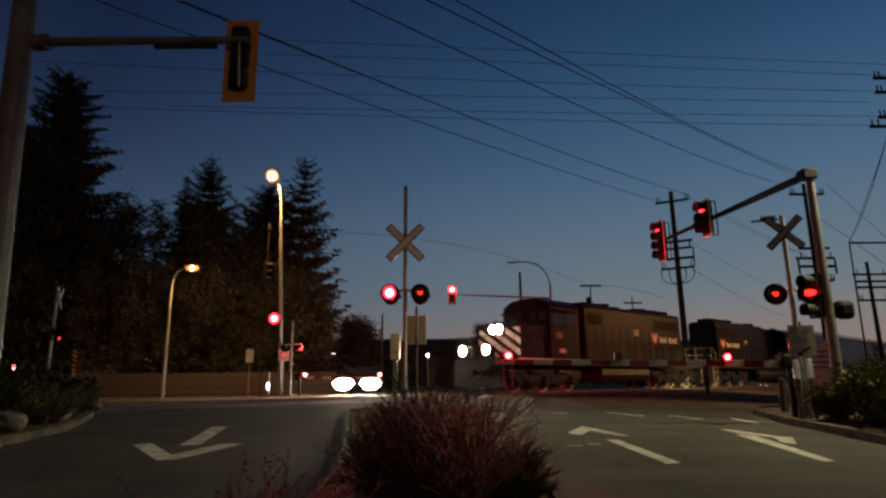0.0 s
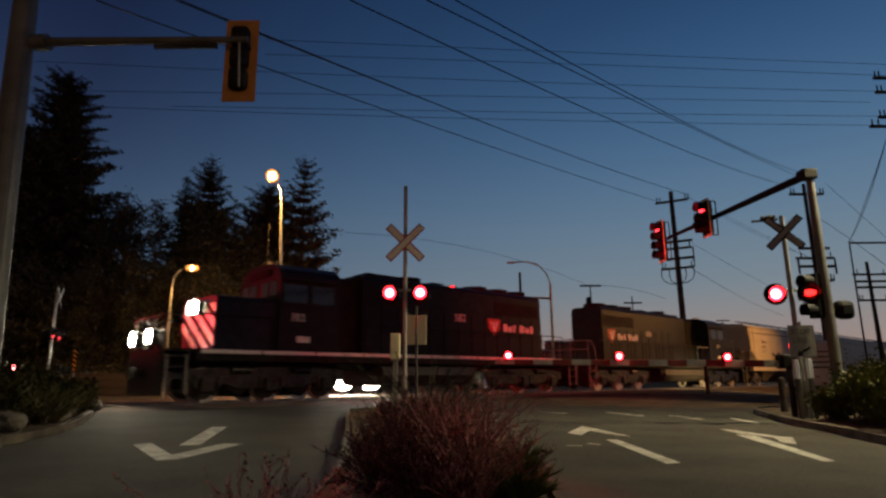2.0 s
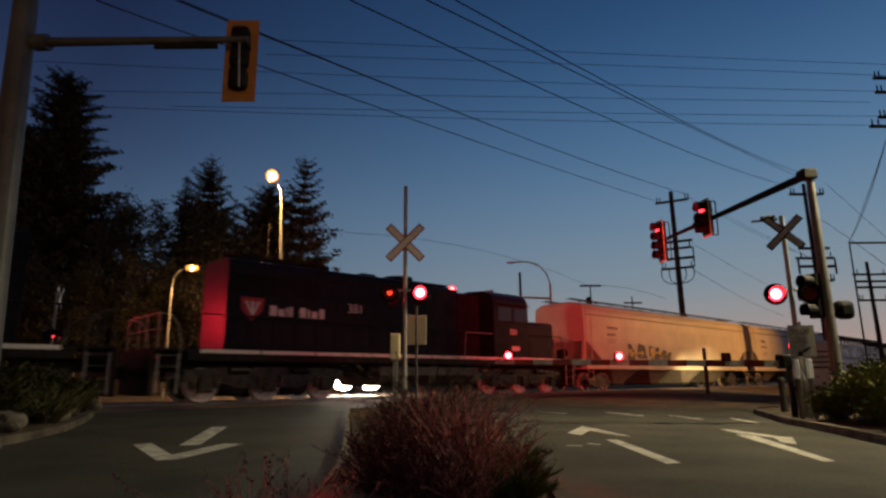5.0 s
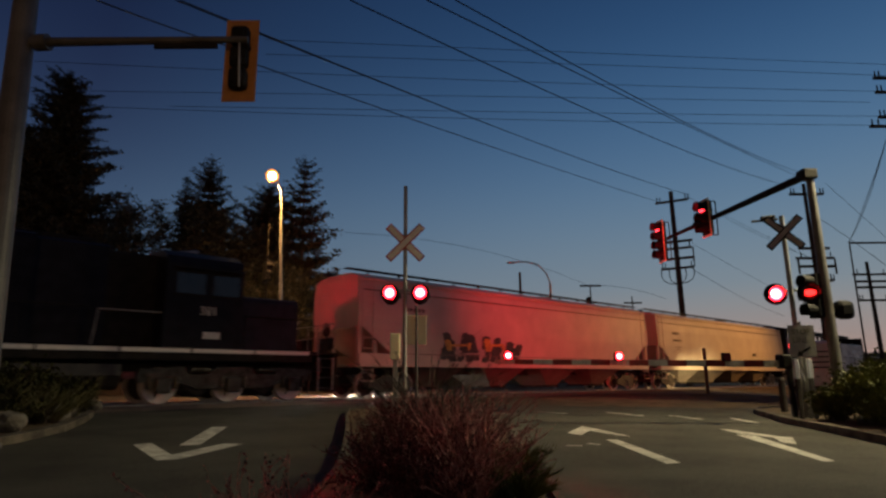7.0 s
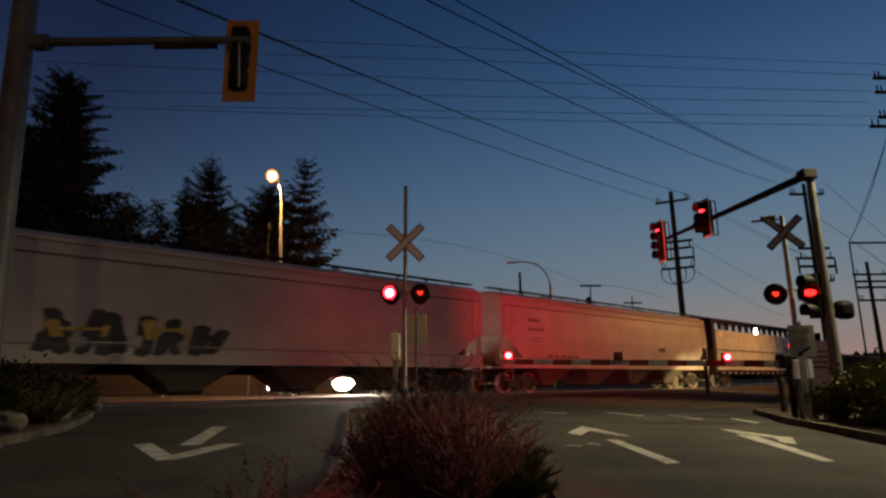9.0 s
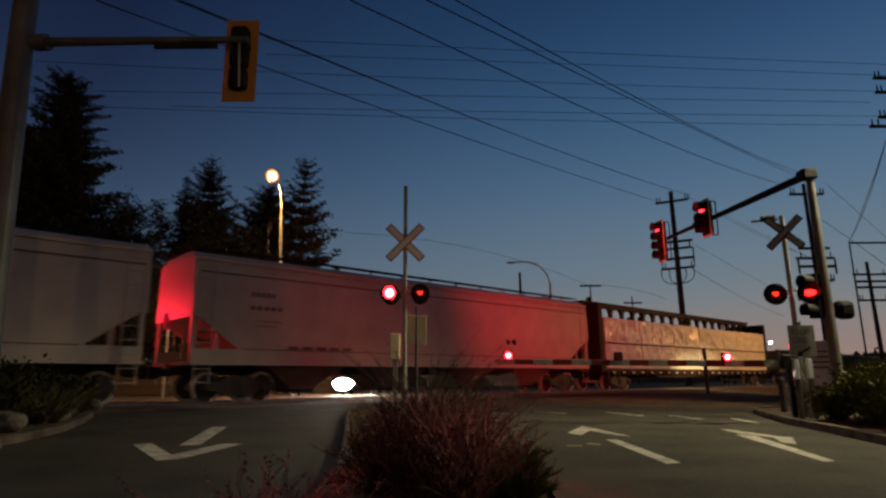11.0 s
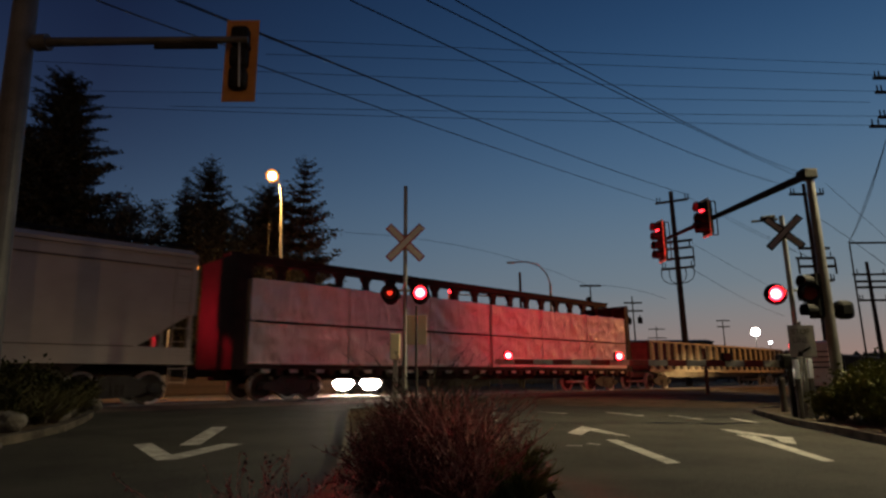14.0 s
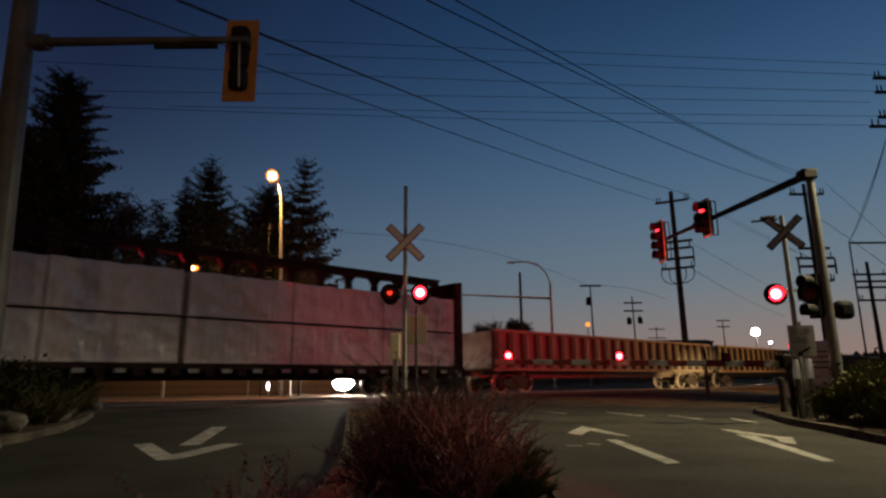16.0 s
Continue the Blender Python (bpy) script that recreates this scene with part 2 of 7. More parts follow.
def vary_twigs(m, low, high):
    """Let each twig be darker or paler than its neighbour."""
    nt = m.node_tree
    g, mr = nt.nodes.new("ShaderNodeNewGeometry"), nt.nodes.new("ShaderNodeValToRGB")
    mr.color_ramp.elements[0].color, mr.color_ramp.elements[1].color = (*low, 1), (*high, 1)
    mr.color_ramp.elements[0].position, mr.color_ramp.elements[1].position = 0.25, 0.95
    nt.links.new(g.outputs["Random Per Island"], mr.inputs[0])
    nt.links.new(mr.outputs[0], nt.nodes["Principled BSDF"].inputs["Base Color"])


vary_twigs(M["barberry"], (0.04, 0.010, 0.012), (0.42, 0.115, 0.11))
vary_twigs(M["barberry_dark"], (0.020, 0.006, 0.007), (0.14, 0.038, 0.040))
vary_twigs(M["needles"], (0.034, 0.034, 0.025), (0.125, 0.110, 0.068))


def crinkled(m):
    """Loose plastic sheet: upright creases and fine wrinkles as relief, semi-gloss."""
    nt = m.node_tree
    b = nt.nodes["Principled BSDF"]
    tc, mp = nt.nodes.new("ShaderNodeTexCoord"), nt.nodes.new("ShaderNodeMapping")
    mp.inputs["Scale"].default_value = (2.6, 2.6, 0.7)
    mp.inputs["Rotation"].default_value = (0, 0.35, 0)
    n1, n2 = nt.nodes.new("ShaderNodeTexNoise"), nt.nodes.new("ShaderNodeTexVoronoi")
    n1.inputs["Scale"].default_value, n1.inputs["Detail"].default_value, n1.inputs["Distortion"].default_value = 1.3, 6, 1.2
    n2.inputs["Scale"].default_value = 1.1
    add = nt.nodes.new("ShaderNodeMath")
    add.operation = "MULTIPLY_ADD"
    add.inputs[1].default_value = 0.5
    bp = nt.nodes.new("ShaderNodeBump")
    bp.inputs["Strength"].default_value, bp.inputs["Distance"].default_value = 0.8, 0.11
    nt.links.new(tc.outputs["Object"], mp.inputs["Vector"])
    for n in (n1, n2):
        nt.links.new(mp.outputs[0], n.inputs["Vector"])
    nt.links.new(n2.outputs["Distance"], add.inputs[0])
    nt.links.new(n1.outputs["Fac"], add.inputs[2])
    nt.links.new(add.outputs[0], bp.inputs["Height"])
    nt.links.new(bp.outputs[0], b.inputs["Normal"])
    b.inputs["Roughness"].default_value = 0.15
    b.inputs["Specular IOR Level"].default_value = 0.8


crinkled(M["wrap"])


# ---------------------------------------------------------------- mesh helpers
def mesh_ob(name, bm, material, parent=None, label=""):
    me = bpy.data.meshes.new(name)
    bm.to_mesh(me)
    bm.free()
    me.materials.append(M[material] if isinstance(material, str) else material)
    ob = new(name, me)
    if parent is not None:
        ob.parent = parent
    if label:
        ob["label"] = label
    return ob


def part(name, bm, material, parent, label=""):
    return mesh_ob(name, bm, material, parent, label)


def thing(name, m, label, category, group="", kind=""):
    e = new(name)
    e.empty_display_size = 0.2
    e.matrix_world = m
    return tagged(e, label, category, group, kind)


def add_box(bm, c, s, rot=None, bevel=0.0):
    """A box of size s about c, with bevelled edges if wanted."""
    m = Matrix.Translation(c) @ (rot.to_4x4() if rot is not None else Matrix()) @ Matrix.Diagonal((*s, 1))
    g = bmesh.ops.create_cube(bm, size=1.0, matrix=m)
    if bevel:
        es = list({e for v in g["verts"] for e in v.link_edges})
        bmesh.ops.bevel(bm, geom=es, offset=bevel, segments=2, affect="EDGES", profile=0.5)
    return bm


def box(c, s, rot=None, bevel=0.0):
    return add_box(bmesh.new(), c, s, rot, bevel)


def add_rod(bm, a, b, r1, r2=None, n=12):
    """A tapered round bar from a to b."""
    a, b = Vector(a), Vector(b)
    d = b - a
    m = Matrix.Translation((a + b) / 2) @ d.to_track_quat("Z", "Y").to_matrix().to_4x4()
    bmesh.ops.create_cone(bm, cap_ends=True, segments=n, radius1=r1, radius2=r1 if r2 is None else r2, depth=d.length, matrix=m)
    return bm


def rod(a, b, r1, r2=None, n=12):
    return add_rod(bmesh.new(), a, b, r1, r2, n)


def add_prism(bm, pts, lo, hi, axis="x"):
    """Extrudes an outline (two coordinates a point) between lo and hi along an axis."""
    def place(p, k):
        return {"x": (k, p[0], p[1]), "y": (p[0], k, p[1]), "z": (p[0], p[1], k)}[axis]
    a = [bm.verts.new(place(p, lo)) for p in pts]
    b = [bm.verts.new(place(p, hi)) for p in pts]
    n = len(pts)
    bm.faces.new(a)
    bm.faces.new(b[::-1])
    for i in range(n):
        bm.faces.new((a[i], b[i], b[(i + 1) % n], a[(i + 1) % n]))
    bmesh.ops.recalc_face_normals(bm, faces=bm.faces[:])
    return bm


def prism(pts, lo, hi, axis="x"):
    return add_prism(bmesh.new(), pts, lo, hi, axis)


def add_tube(bm, pts, r, n=8):
    """A bent pipe through points."""
    for a, b in zip(pts, pts[1:]):
        add_rod(bm, a, b, r, n=n)
    return bm


def tube(pts, r, n=8):
    return add_tube(bmesh.new(), pts, r, n)


def specular(names, level):
    for name in names:
        M[name].node_tree.nodes["Principled BSDF"].inputs["Specular IOR Level"].default_value = level


specular(("asphalt", "asphalt_far", "dirt", "ballast", "concrete"), 0.12)
specular(("shrub", "shrub_dark", "weed", "yucca", "barberry", "barberry_dark", "barberry_stem", "needles"), 0.15)
specular(("loco_blue", "loco_navy", "loco_roof", "frame_black", "boxcar", "black"), 0.10)


# ---------------------------------------------------------------- ground, roads, tracks
def sheet(name, us, vs, place, material, label, category):
    """A sheet over a grid of u and v, each point put in the world by place(u, v)."""
    verts = [place(u, v) for v in vs for u in us]
    n = len(us)
    faces = [(j * n + i, j * n + i + 1, (j + 1) * n + i + 1, (j + 1) * n + i) for j in range(len(vs) - 1) for i in range(n - 1)]
    me = bpy.data.meshes.new(name)
    me.from_pydata([tuple(p) for p in verts], [], faces)
    me.materials.append(M[material])
    ob = new(name, me)
    for p in me.polygons:
        p.use_smooth = True
    return tagged(ob, label, category, kind="structure")


def steps(a, b, d):
    n = max(1, round((b - a) / d))
    return [a + (b - a) * i / n for i in range(n + 1)]


def build_ground():
    ys = [-2500, -400, -60] + steps(-20, 60, 1.0) + [120, 400, 2500]
    xs = [-2500, -600, -150] + steps(-60, 160, 10.0) + [400, 2500]
    sheet("ground", xs, ys, lambda x, y: (x, y, ground_z(x, y) - 0.03), "dirt", "dark bare earth and gravel around the crossing", "ground")
    sheet("road", steps(-17, 11.5, 1.5), steps(-30, 19.5, 0.75), lambda r, d: _clip_road(r, d, 0.0), "asphalt",
          "worn dark grey asphalt road leading to the crossing", "road")
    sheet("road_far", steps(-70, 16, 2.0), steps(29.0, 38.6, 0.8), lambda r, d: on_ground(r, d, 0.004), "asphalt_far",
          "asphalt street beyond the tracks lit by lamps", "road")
    # crossing surface between and beside the rails
    sheet("crossing_surface", steps(-2.0, 34.0, 1.5), [16.4, 17.4, 18.3, 18.69], lambda x, y: (x, y, -0.075 + 0.045 * smooth(16.4, 17.4, y)), "ballast", "rough brown asphalt and timber of the level crossing", "road")
    sheet("crossing_surface_inner", steps(-2.0, 34.0, 1.5), [18.86, 19.5, 20.14], lambda x, y: (x, y, -0.03), "ballast", "rough brown asphalt between the rails", "road")
    sheet("crossing_surface_outer", steps(-2.0, 36.0, 1.5), [20.31, 21.5, 24.0, 27.0], lambda x, y: (x, y, -0.03 - 0.05 * smooth(21.5, 27, y)), "ballast", "rough brown asphalt beyond the rails", "road")
    for x0, x1 in ((-60, -2.0), (34.0, 300)):
        bm = bmesh.new()
        add_prism(bm, [(17.4, -0.12), (18.0, -0.09), (21.0, -0.09), (21.6, -0.12), (22.4, -0.3), (16.6, -0.4)], x0, x1, "x")
        tagged(mesh_ob("ballast_bed", bm, "ballast"), "brown crushed stone ballast under the track", "ballast", kind="structure")
    for y in (18.78, 20.22):
        bm = prism([(y - 0.035, 0.0), (y + 0.035, 0.0), (y + 0.035, -0.035), (y + 0.01, -0.05), (y + 0.01, -0.12), (y + 0.07, -0.15), (y - 0.07, -0.15), (y - 0.01, -0.12), (y - 0.01, -0.05), (y - 0.035, -0.035)], -60, 320, "x")
        tagged(mesh_ob("rail", bm, "rail"), "worn steel rail with a bright top", "rail", "rails of the track", "structure")


def _clip_road(r, d, lift):
    p = along(r, d)
    if p.y > 16.5:            # the road sheet ends at the crossing surface
        k = (p.y - 16.5)
        p.x += k * 0.2
        p.y = 16.5
    return Vector((p.x, p.y, ground_z(p.x, p.y) + lift))


def flat_mark(name, pts, label, material="paint_white", lift=0.004):
    bm = bmesh.new()
    vs = [bm.verts.new(on_ground(r, d, lift)) for r, d in pts]
    f = bm.faces.new(vs)
    bmesh.ops.triangulate(bm, faces=[f])
    bmesh.ops.recalc_face_normals(bm, faces=bm.faces[:])
    for f in bm.faces:
        if f.normal.z < 0:
            f.normal_flip()
    return tagged(mesh_ob(name, bm, material), label, "road marking", kind="structure")


def build_marks():
    t = "worn white painted turn arrow on the asphalt"
    for pts in ([(1.72, 9.05), (1.95, 8.98), (1.98, 9.12), (1.80, 9.16)], [(2.06, 9.3), (2.24, 9.12), (2.28, 9.26), (2.14, 9.42)]):
        flat_mark("paint_remnant", pts, "scuffed remnant of old white road paint", "paint_worn")
    flat_mark("road_arrow", [(2.53, 9.91), (2.71, 9.89), (2.67, 7.2), (2.48, 7.12)], t)
    flat_mark("road_arrow", [(2.17, 11.17), (2.77, 12.68), (2.85, 12.4), (3.08, 10.44), (2.92, 10.66), (2.67, 11.61), (2.33, 10.71)], t)
    flat_mark("road_arrow", [(5.09, 11.63), (5.27, 11.62), (5.4, 10.24), (5.53, 10.04), (5.03, 9.04), (4.94, 9.29), (5.24, 10.06), (5.03, 10.8)], t)
    flat_mark("road_arrow", [(4.88, 10.6), (5.12, 10.47), (4.44, 7.24), (4.28, 7.2)], t)
    flat_mark("road_arrow", [(-3.85, 9.18), (-4.33, 11.74), (-4.06, 11.78), (-3.57, 9.21)], t)
    flat_mark("road_arrow", [(-4.52, 9.17), (-4.35, 9.39), (-3.53, 8.21), (-3.3, 9.43), (-2.99, 9.45), (-3.27, 7.8), (-3.49, 7.7)], t)
    for (a, b), (c, d) in (((1.37, 16.23), (1.67, 15.61)), ((2.49, 16.85), (3.13, 16.23)), ((4.31, 17.03), (4.96, 15.71)), ((5.65, 15.95), (5.93, 14.45)), ((6.69, 14.77), (6.54, 13.1))):
        flat_mark("lane_dash", [(a, b), (a + 0.12, b - 0.0), (c + 0.1, d + 0.1), (c - 0.05, d)], "short white dash of a worn lane line")


def curb_island(name, pts, label, height=0.12, width=0.18):
    """A raised island with a concrete kerb: pts are its outline in road coordinates."""
    n = len(pts)
    cx, cy = sum(p[0] for p in pts) / n, sum(p[1] for p in pts) / n
    def inner(p):
        v = Vector((cx - p[0], cy - p[1]))
        v.normalize()
        return p[0] + v.x * width, p[1] + v.y * width
    ring = [on_ground(r, d, -0.02) for r, d in pts]
    top = [on_ground(r, d, height) for r, d in pts]
    ins = [on_ground(*inner(p), height) for p in pts]
    low = [on_ground(*inner(p), -0.02) for p in pts]
    bm = bmesh.new()
    rows = [[bm.verts.new(p) for p in row] for row in (ring, top, ins, low)]
    for a, b in zip(rows, rows[1:]):
        for i in range(n):
            bm.faces.new((a[i], a[(i + 1) % n], b[(i + 1) % n], b[i]))
    bmesh.ops.recalc_face_normals(bm, faces=bm.faces[:])
    tagged(mesh_ob(name + "_kerb", bm, "concrete"), "weathered concrete kerb round " + label, "kerb", kind="structure")
    bm = bmesh.new()
    f = bm.faces.new([bm.verts.new(Vector(p) - Vector((0, 0, 0.03))) for p in ins])
    bmesh.ops.triangulate(bm, faces=[f])
    bmesh.ops.recalc_face_normals(bm, faces=bm.faces[:])
    tagged(mesh_ob(name + "_bed", bm, "dirt"), "bare earth of " + label, "planting bed", kind="structure")


LEFT_ISLAND = [(-8.2, 14.6), (-7.5, 13.4), (-6.85, 11.93), (-6.4, 10.6), (-6.2, 9.2), (-6.3, 6.0), (-7.5, 2.0), (-16.0, 1.0), (-20.0, 4.0), (-14.0, 9.0), (-9.4, 14.3)]
RIGHT_ISLAND = [(8.83, 17.85), (8.2, 16.6), (7.75, 15.2), (7.35, 13.9), (7.0, 12.72), (6.61, 10.66), (6.2, 8.88), (6.0, 6.0), (7.0, 3.5), (14.0, 3.0), (17.0, 8.0), (15.0, 14.0), (11.0, 19.0)]
MEDIAN = [(-1.6, 15.9), (-2.3, 15.2), (-2.1, 13.4), (-1.65, 10.5), (-1.31, 8.1), (-1.1, 6.5), (-1.0, 5.0), (-0.9, 2.3), (-0.3, 1.6), (0.4, 1.6), (0.72, 2.6), (0.88, 5.0), (1.06, 8.0), (1.2, 11.0), (1.0, 13.4), (0.0, 15.6)]


# ---------------------------------------------------------------- the train
TRACK_Y = 19.5


def train_x(s, t):
    """Where the piece of train that passes x = s at 8 s is at t: it slows a little."""
    return s - (6.78 * (t - 8.0) - 0.02 * (t - 8.0) ** 2)


MOVING = []      # (thing, place at 8 s)
WHEELS = []      # (wheelset, local pose, radius, heading sign)


def moving_thing(name, s, label, category, group="", turned=False):
    e = thing(name, Matrix.Identity(4), label, category, group)
    MOVING.append((e, s, turned))
    return e


def wheel_mesh(r, gauge=1.435):
    """Two wheels on an axle: dark plate and hub, with a polished tread and rim face."""
    bm = bmesh.new()
    for side in (-1, 1):
        y = side * gauge / 2
        add_rod(bm, (0, y + side * 0.02, 0), (0, y + side * 0.10, 0), r * 0.86, n=28)
        add_rod(bm, (0, y + side * 0.10, 0), (0, y + side * 0.17, 0), r * 0.3, r * 0.26, 14)
        for k in range(4):
            a = k * math.pi / 2
            add_box(bm, (math.cos(a) * r * 0.56, y + side * 0.102, math.sin(a) * r * 0.56), (0.10, 0.016, 0.05), Matrix.Rotation(-a, 3, "Y"))
    add_rod(bm, (0, -gauge / 2, 0), (0, gauge / 2, 0), 0.09, n=10)
    dark = len(bm.faces)
    for side in (-1, 1):
        y = side * gauge / 2
        outline = ((r * 0.84, 0.13), (r * 0.97, 0.135), (r, 0.12), (r, 0.0), (r + 0.025, -0.012), (r + 0.02, -0.032), (r * 0.84, -0.03))
        rows = [[bm.verts.new((q * math.cos(t), y + side * w, q * math.sin(t))) for t in (2 * math.pi * i / 28 for i in range(28))] for q, w in outline]
        for a, b in zip(rows, rows[1:] + rows[:1]):
            for i in range(28):
                bm.faces.new((a[i], a[(i + 1) % 28], b[(i + 1) % 28], b[i]))
    bm.faces.ensure_lookup_table()
    for f in bm.faces[dark:]:
        f.material_index = 1
    bmesh.ops.recalc_face_normals(bm, faces=bm.faces[:])
    me = bpy.data.meshes.new("wheelset")
    bm.to_mesh(me)
    bm.free()
    me.materials.append(M["wheel_web"])
    me.materials.append(M["wheel_steel"])
    return me


WHEEL_SMALL, WHEEL_BIG = wheel_mesh(0.455), wheel_mesh(0.51)


def wheelset(owner, x, big, heading):
    ob = new("wheelset", WHEEL_BIG if big else WHEEL_SMALL)
    ob.parent = owner
    r = 0.51 if big else 0.455
    ob.location = (x, 0, r)
    WHEELS.append((ob, Vector((x, 0, r)), r, heading))
    return ob


def freight_truck(owner, x, heading=1):
    for dx in (-0.88, 0.88):
        wheelset(owner, x + dx, False, heading)
    bm = bmesh.new()
    for side in (-1, 1):
        y = side * 1.0
        add_prism(bm, [(x - 1.15, 0.36), (x - 1.05, 0.58), (x - 0.62, 0.62), (x - 0.30, 0.80), (x + 0.30, 0.80), (x + 0.62, 0.62), (x + 1.05, 0.58), (x + 1.15, 0.36),
                       (x + 0.70, 0.34), (x + 0.38, 0.20), (x - 0.38, 0.20), (x - 0.70, 0.34)], y - 0.09, y + 0.09, "y")
        for dx in (-0.14, 0.0, 0.14):
            add_rod(bm, (x + dx, y + side * 0.06, 0.26), (x + dx, y + side * 0.06, 0.56), 0.055, n=8)
        for dx in (-0.88, 0.88):
            add_rod(bm, (x + dx, y, 0.455), (x + dx, y + side * 0.16, 0.455), 0.13, n=12)
    add_box(bm, (x, 0, 0.62), (0.45, 2.2, 0.28), bevel=0.03)
    part("truck_frame", bm, "truck_dark", owner)


def loco_truck(owner, x):
    for dx in (-2.05, 0.0, 2.05):
        wheelset(owner, x + dx, True, 1)
    bm = bmesh.new()
    for side in (-1, 1):
        y = side * 1.08
        add_prism(bm, [(x - 2.75, 0.62), (x - 2.7, 0.98), (x - 1.5, 1.05), (x - 1.2, 0.86), (x - 0.8, 0.86), (x - 0.5, 1.05), (x + 0.5, 1.05), (x + 0.8, 0.86), (x + 1.2, 0.86), (x + 1.5, 1.05), (x + 2.7, 0.98), (x + 2.75, 0.62),
                       (x + 1.6, 0.58), (x + 1.1, 0.42), (x - 1.1, 0.42), (x - 1.6, 0.58)], y - 0.08, y + 0.08, "y")
        for dx in (-2.05, 0.0, 2.05):
            add_box(bm, (x + dx, y + side * 0.10, 0.52), (0.42, 0.16, 0.44), bevel=0.04)
            for k in (-0.36, 0.36):
                add_rod(bm, (x + dx + k, y + side * 0.04, 0.42), (x + dx + k, y + side * 0.04, 0.78), 0.09, n=10)
        add_rod(bm, (x - 1.35, y + side * 0.12, 0.95), (x - 0.75, y + side * 0.12, 0.95), 0.11, n=12)
        add_rod(bm, (x + 0.75, y + side * 0.12, 0.95), (x + 1.35, y + side * 0.12, 0.95), 0.11, n=12)
        add_tube(bm, [(x - 2.6, y + side * 0.1, 0.2), (x - 2.6, y + side * 0.1, 0.8)], 0.03)
    add_box(bm, (x, 0, 0.85), (5.2, 1.9, 0.25))
    part("truck_frame", bm, "truck_grey", owner, "grey cast truck frame with springs")
    for dx in (-1.02, 1.02):
        part("traction_motor", prism([(x + dx - 0.62, 0.80), (x + dx + 0.62, 0.80), (x + dx + 0.50, 0.34), (x + dx + 0.26, 0.17), (x + dx - 0.26, 0.17), (x + dx - 0.50, 0.34)], -0.66, 0.66, "y"), "frame_black", owner)
        for y in (-1.0, 1.0):
            bm = prism([(x + dx - 0.50, 0.62), (x + dx + 0.50, 0.62), (x + dx + 0.40, 0.42), (x + dx + 0.08, 0.24), (x + dx - 0.08, 0.24), (x + dx - 0.40, 0.42)], y - 0.05, y + 0.05, "y")
            for k in (-1, 1):
                add_box(bm, (x + dx + k * 0.43, y * 0.93, 0.50), (0.09, 0.16, 0.34), Matrix.Rotation(0.25 * k, 3, "Y"), bevel=0.015)
            part("brake_rigging", bm, "frame_black", owner, "dark brake levers")


EMBLEM_END, NUMBER_X = 33.78, 13.2
TANK = {False: (9.2, 14.0), True: (8.2, 13.3)}


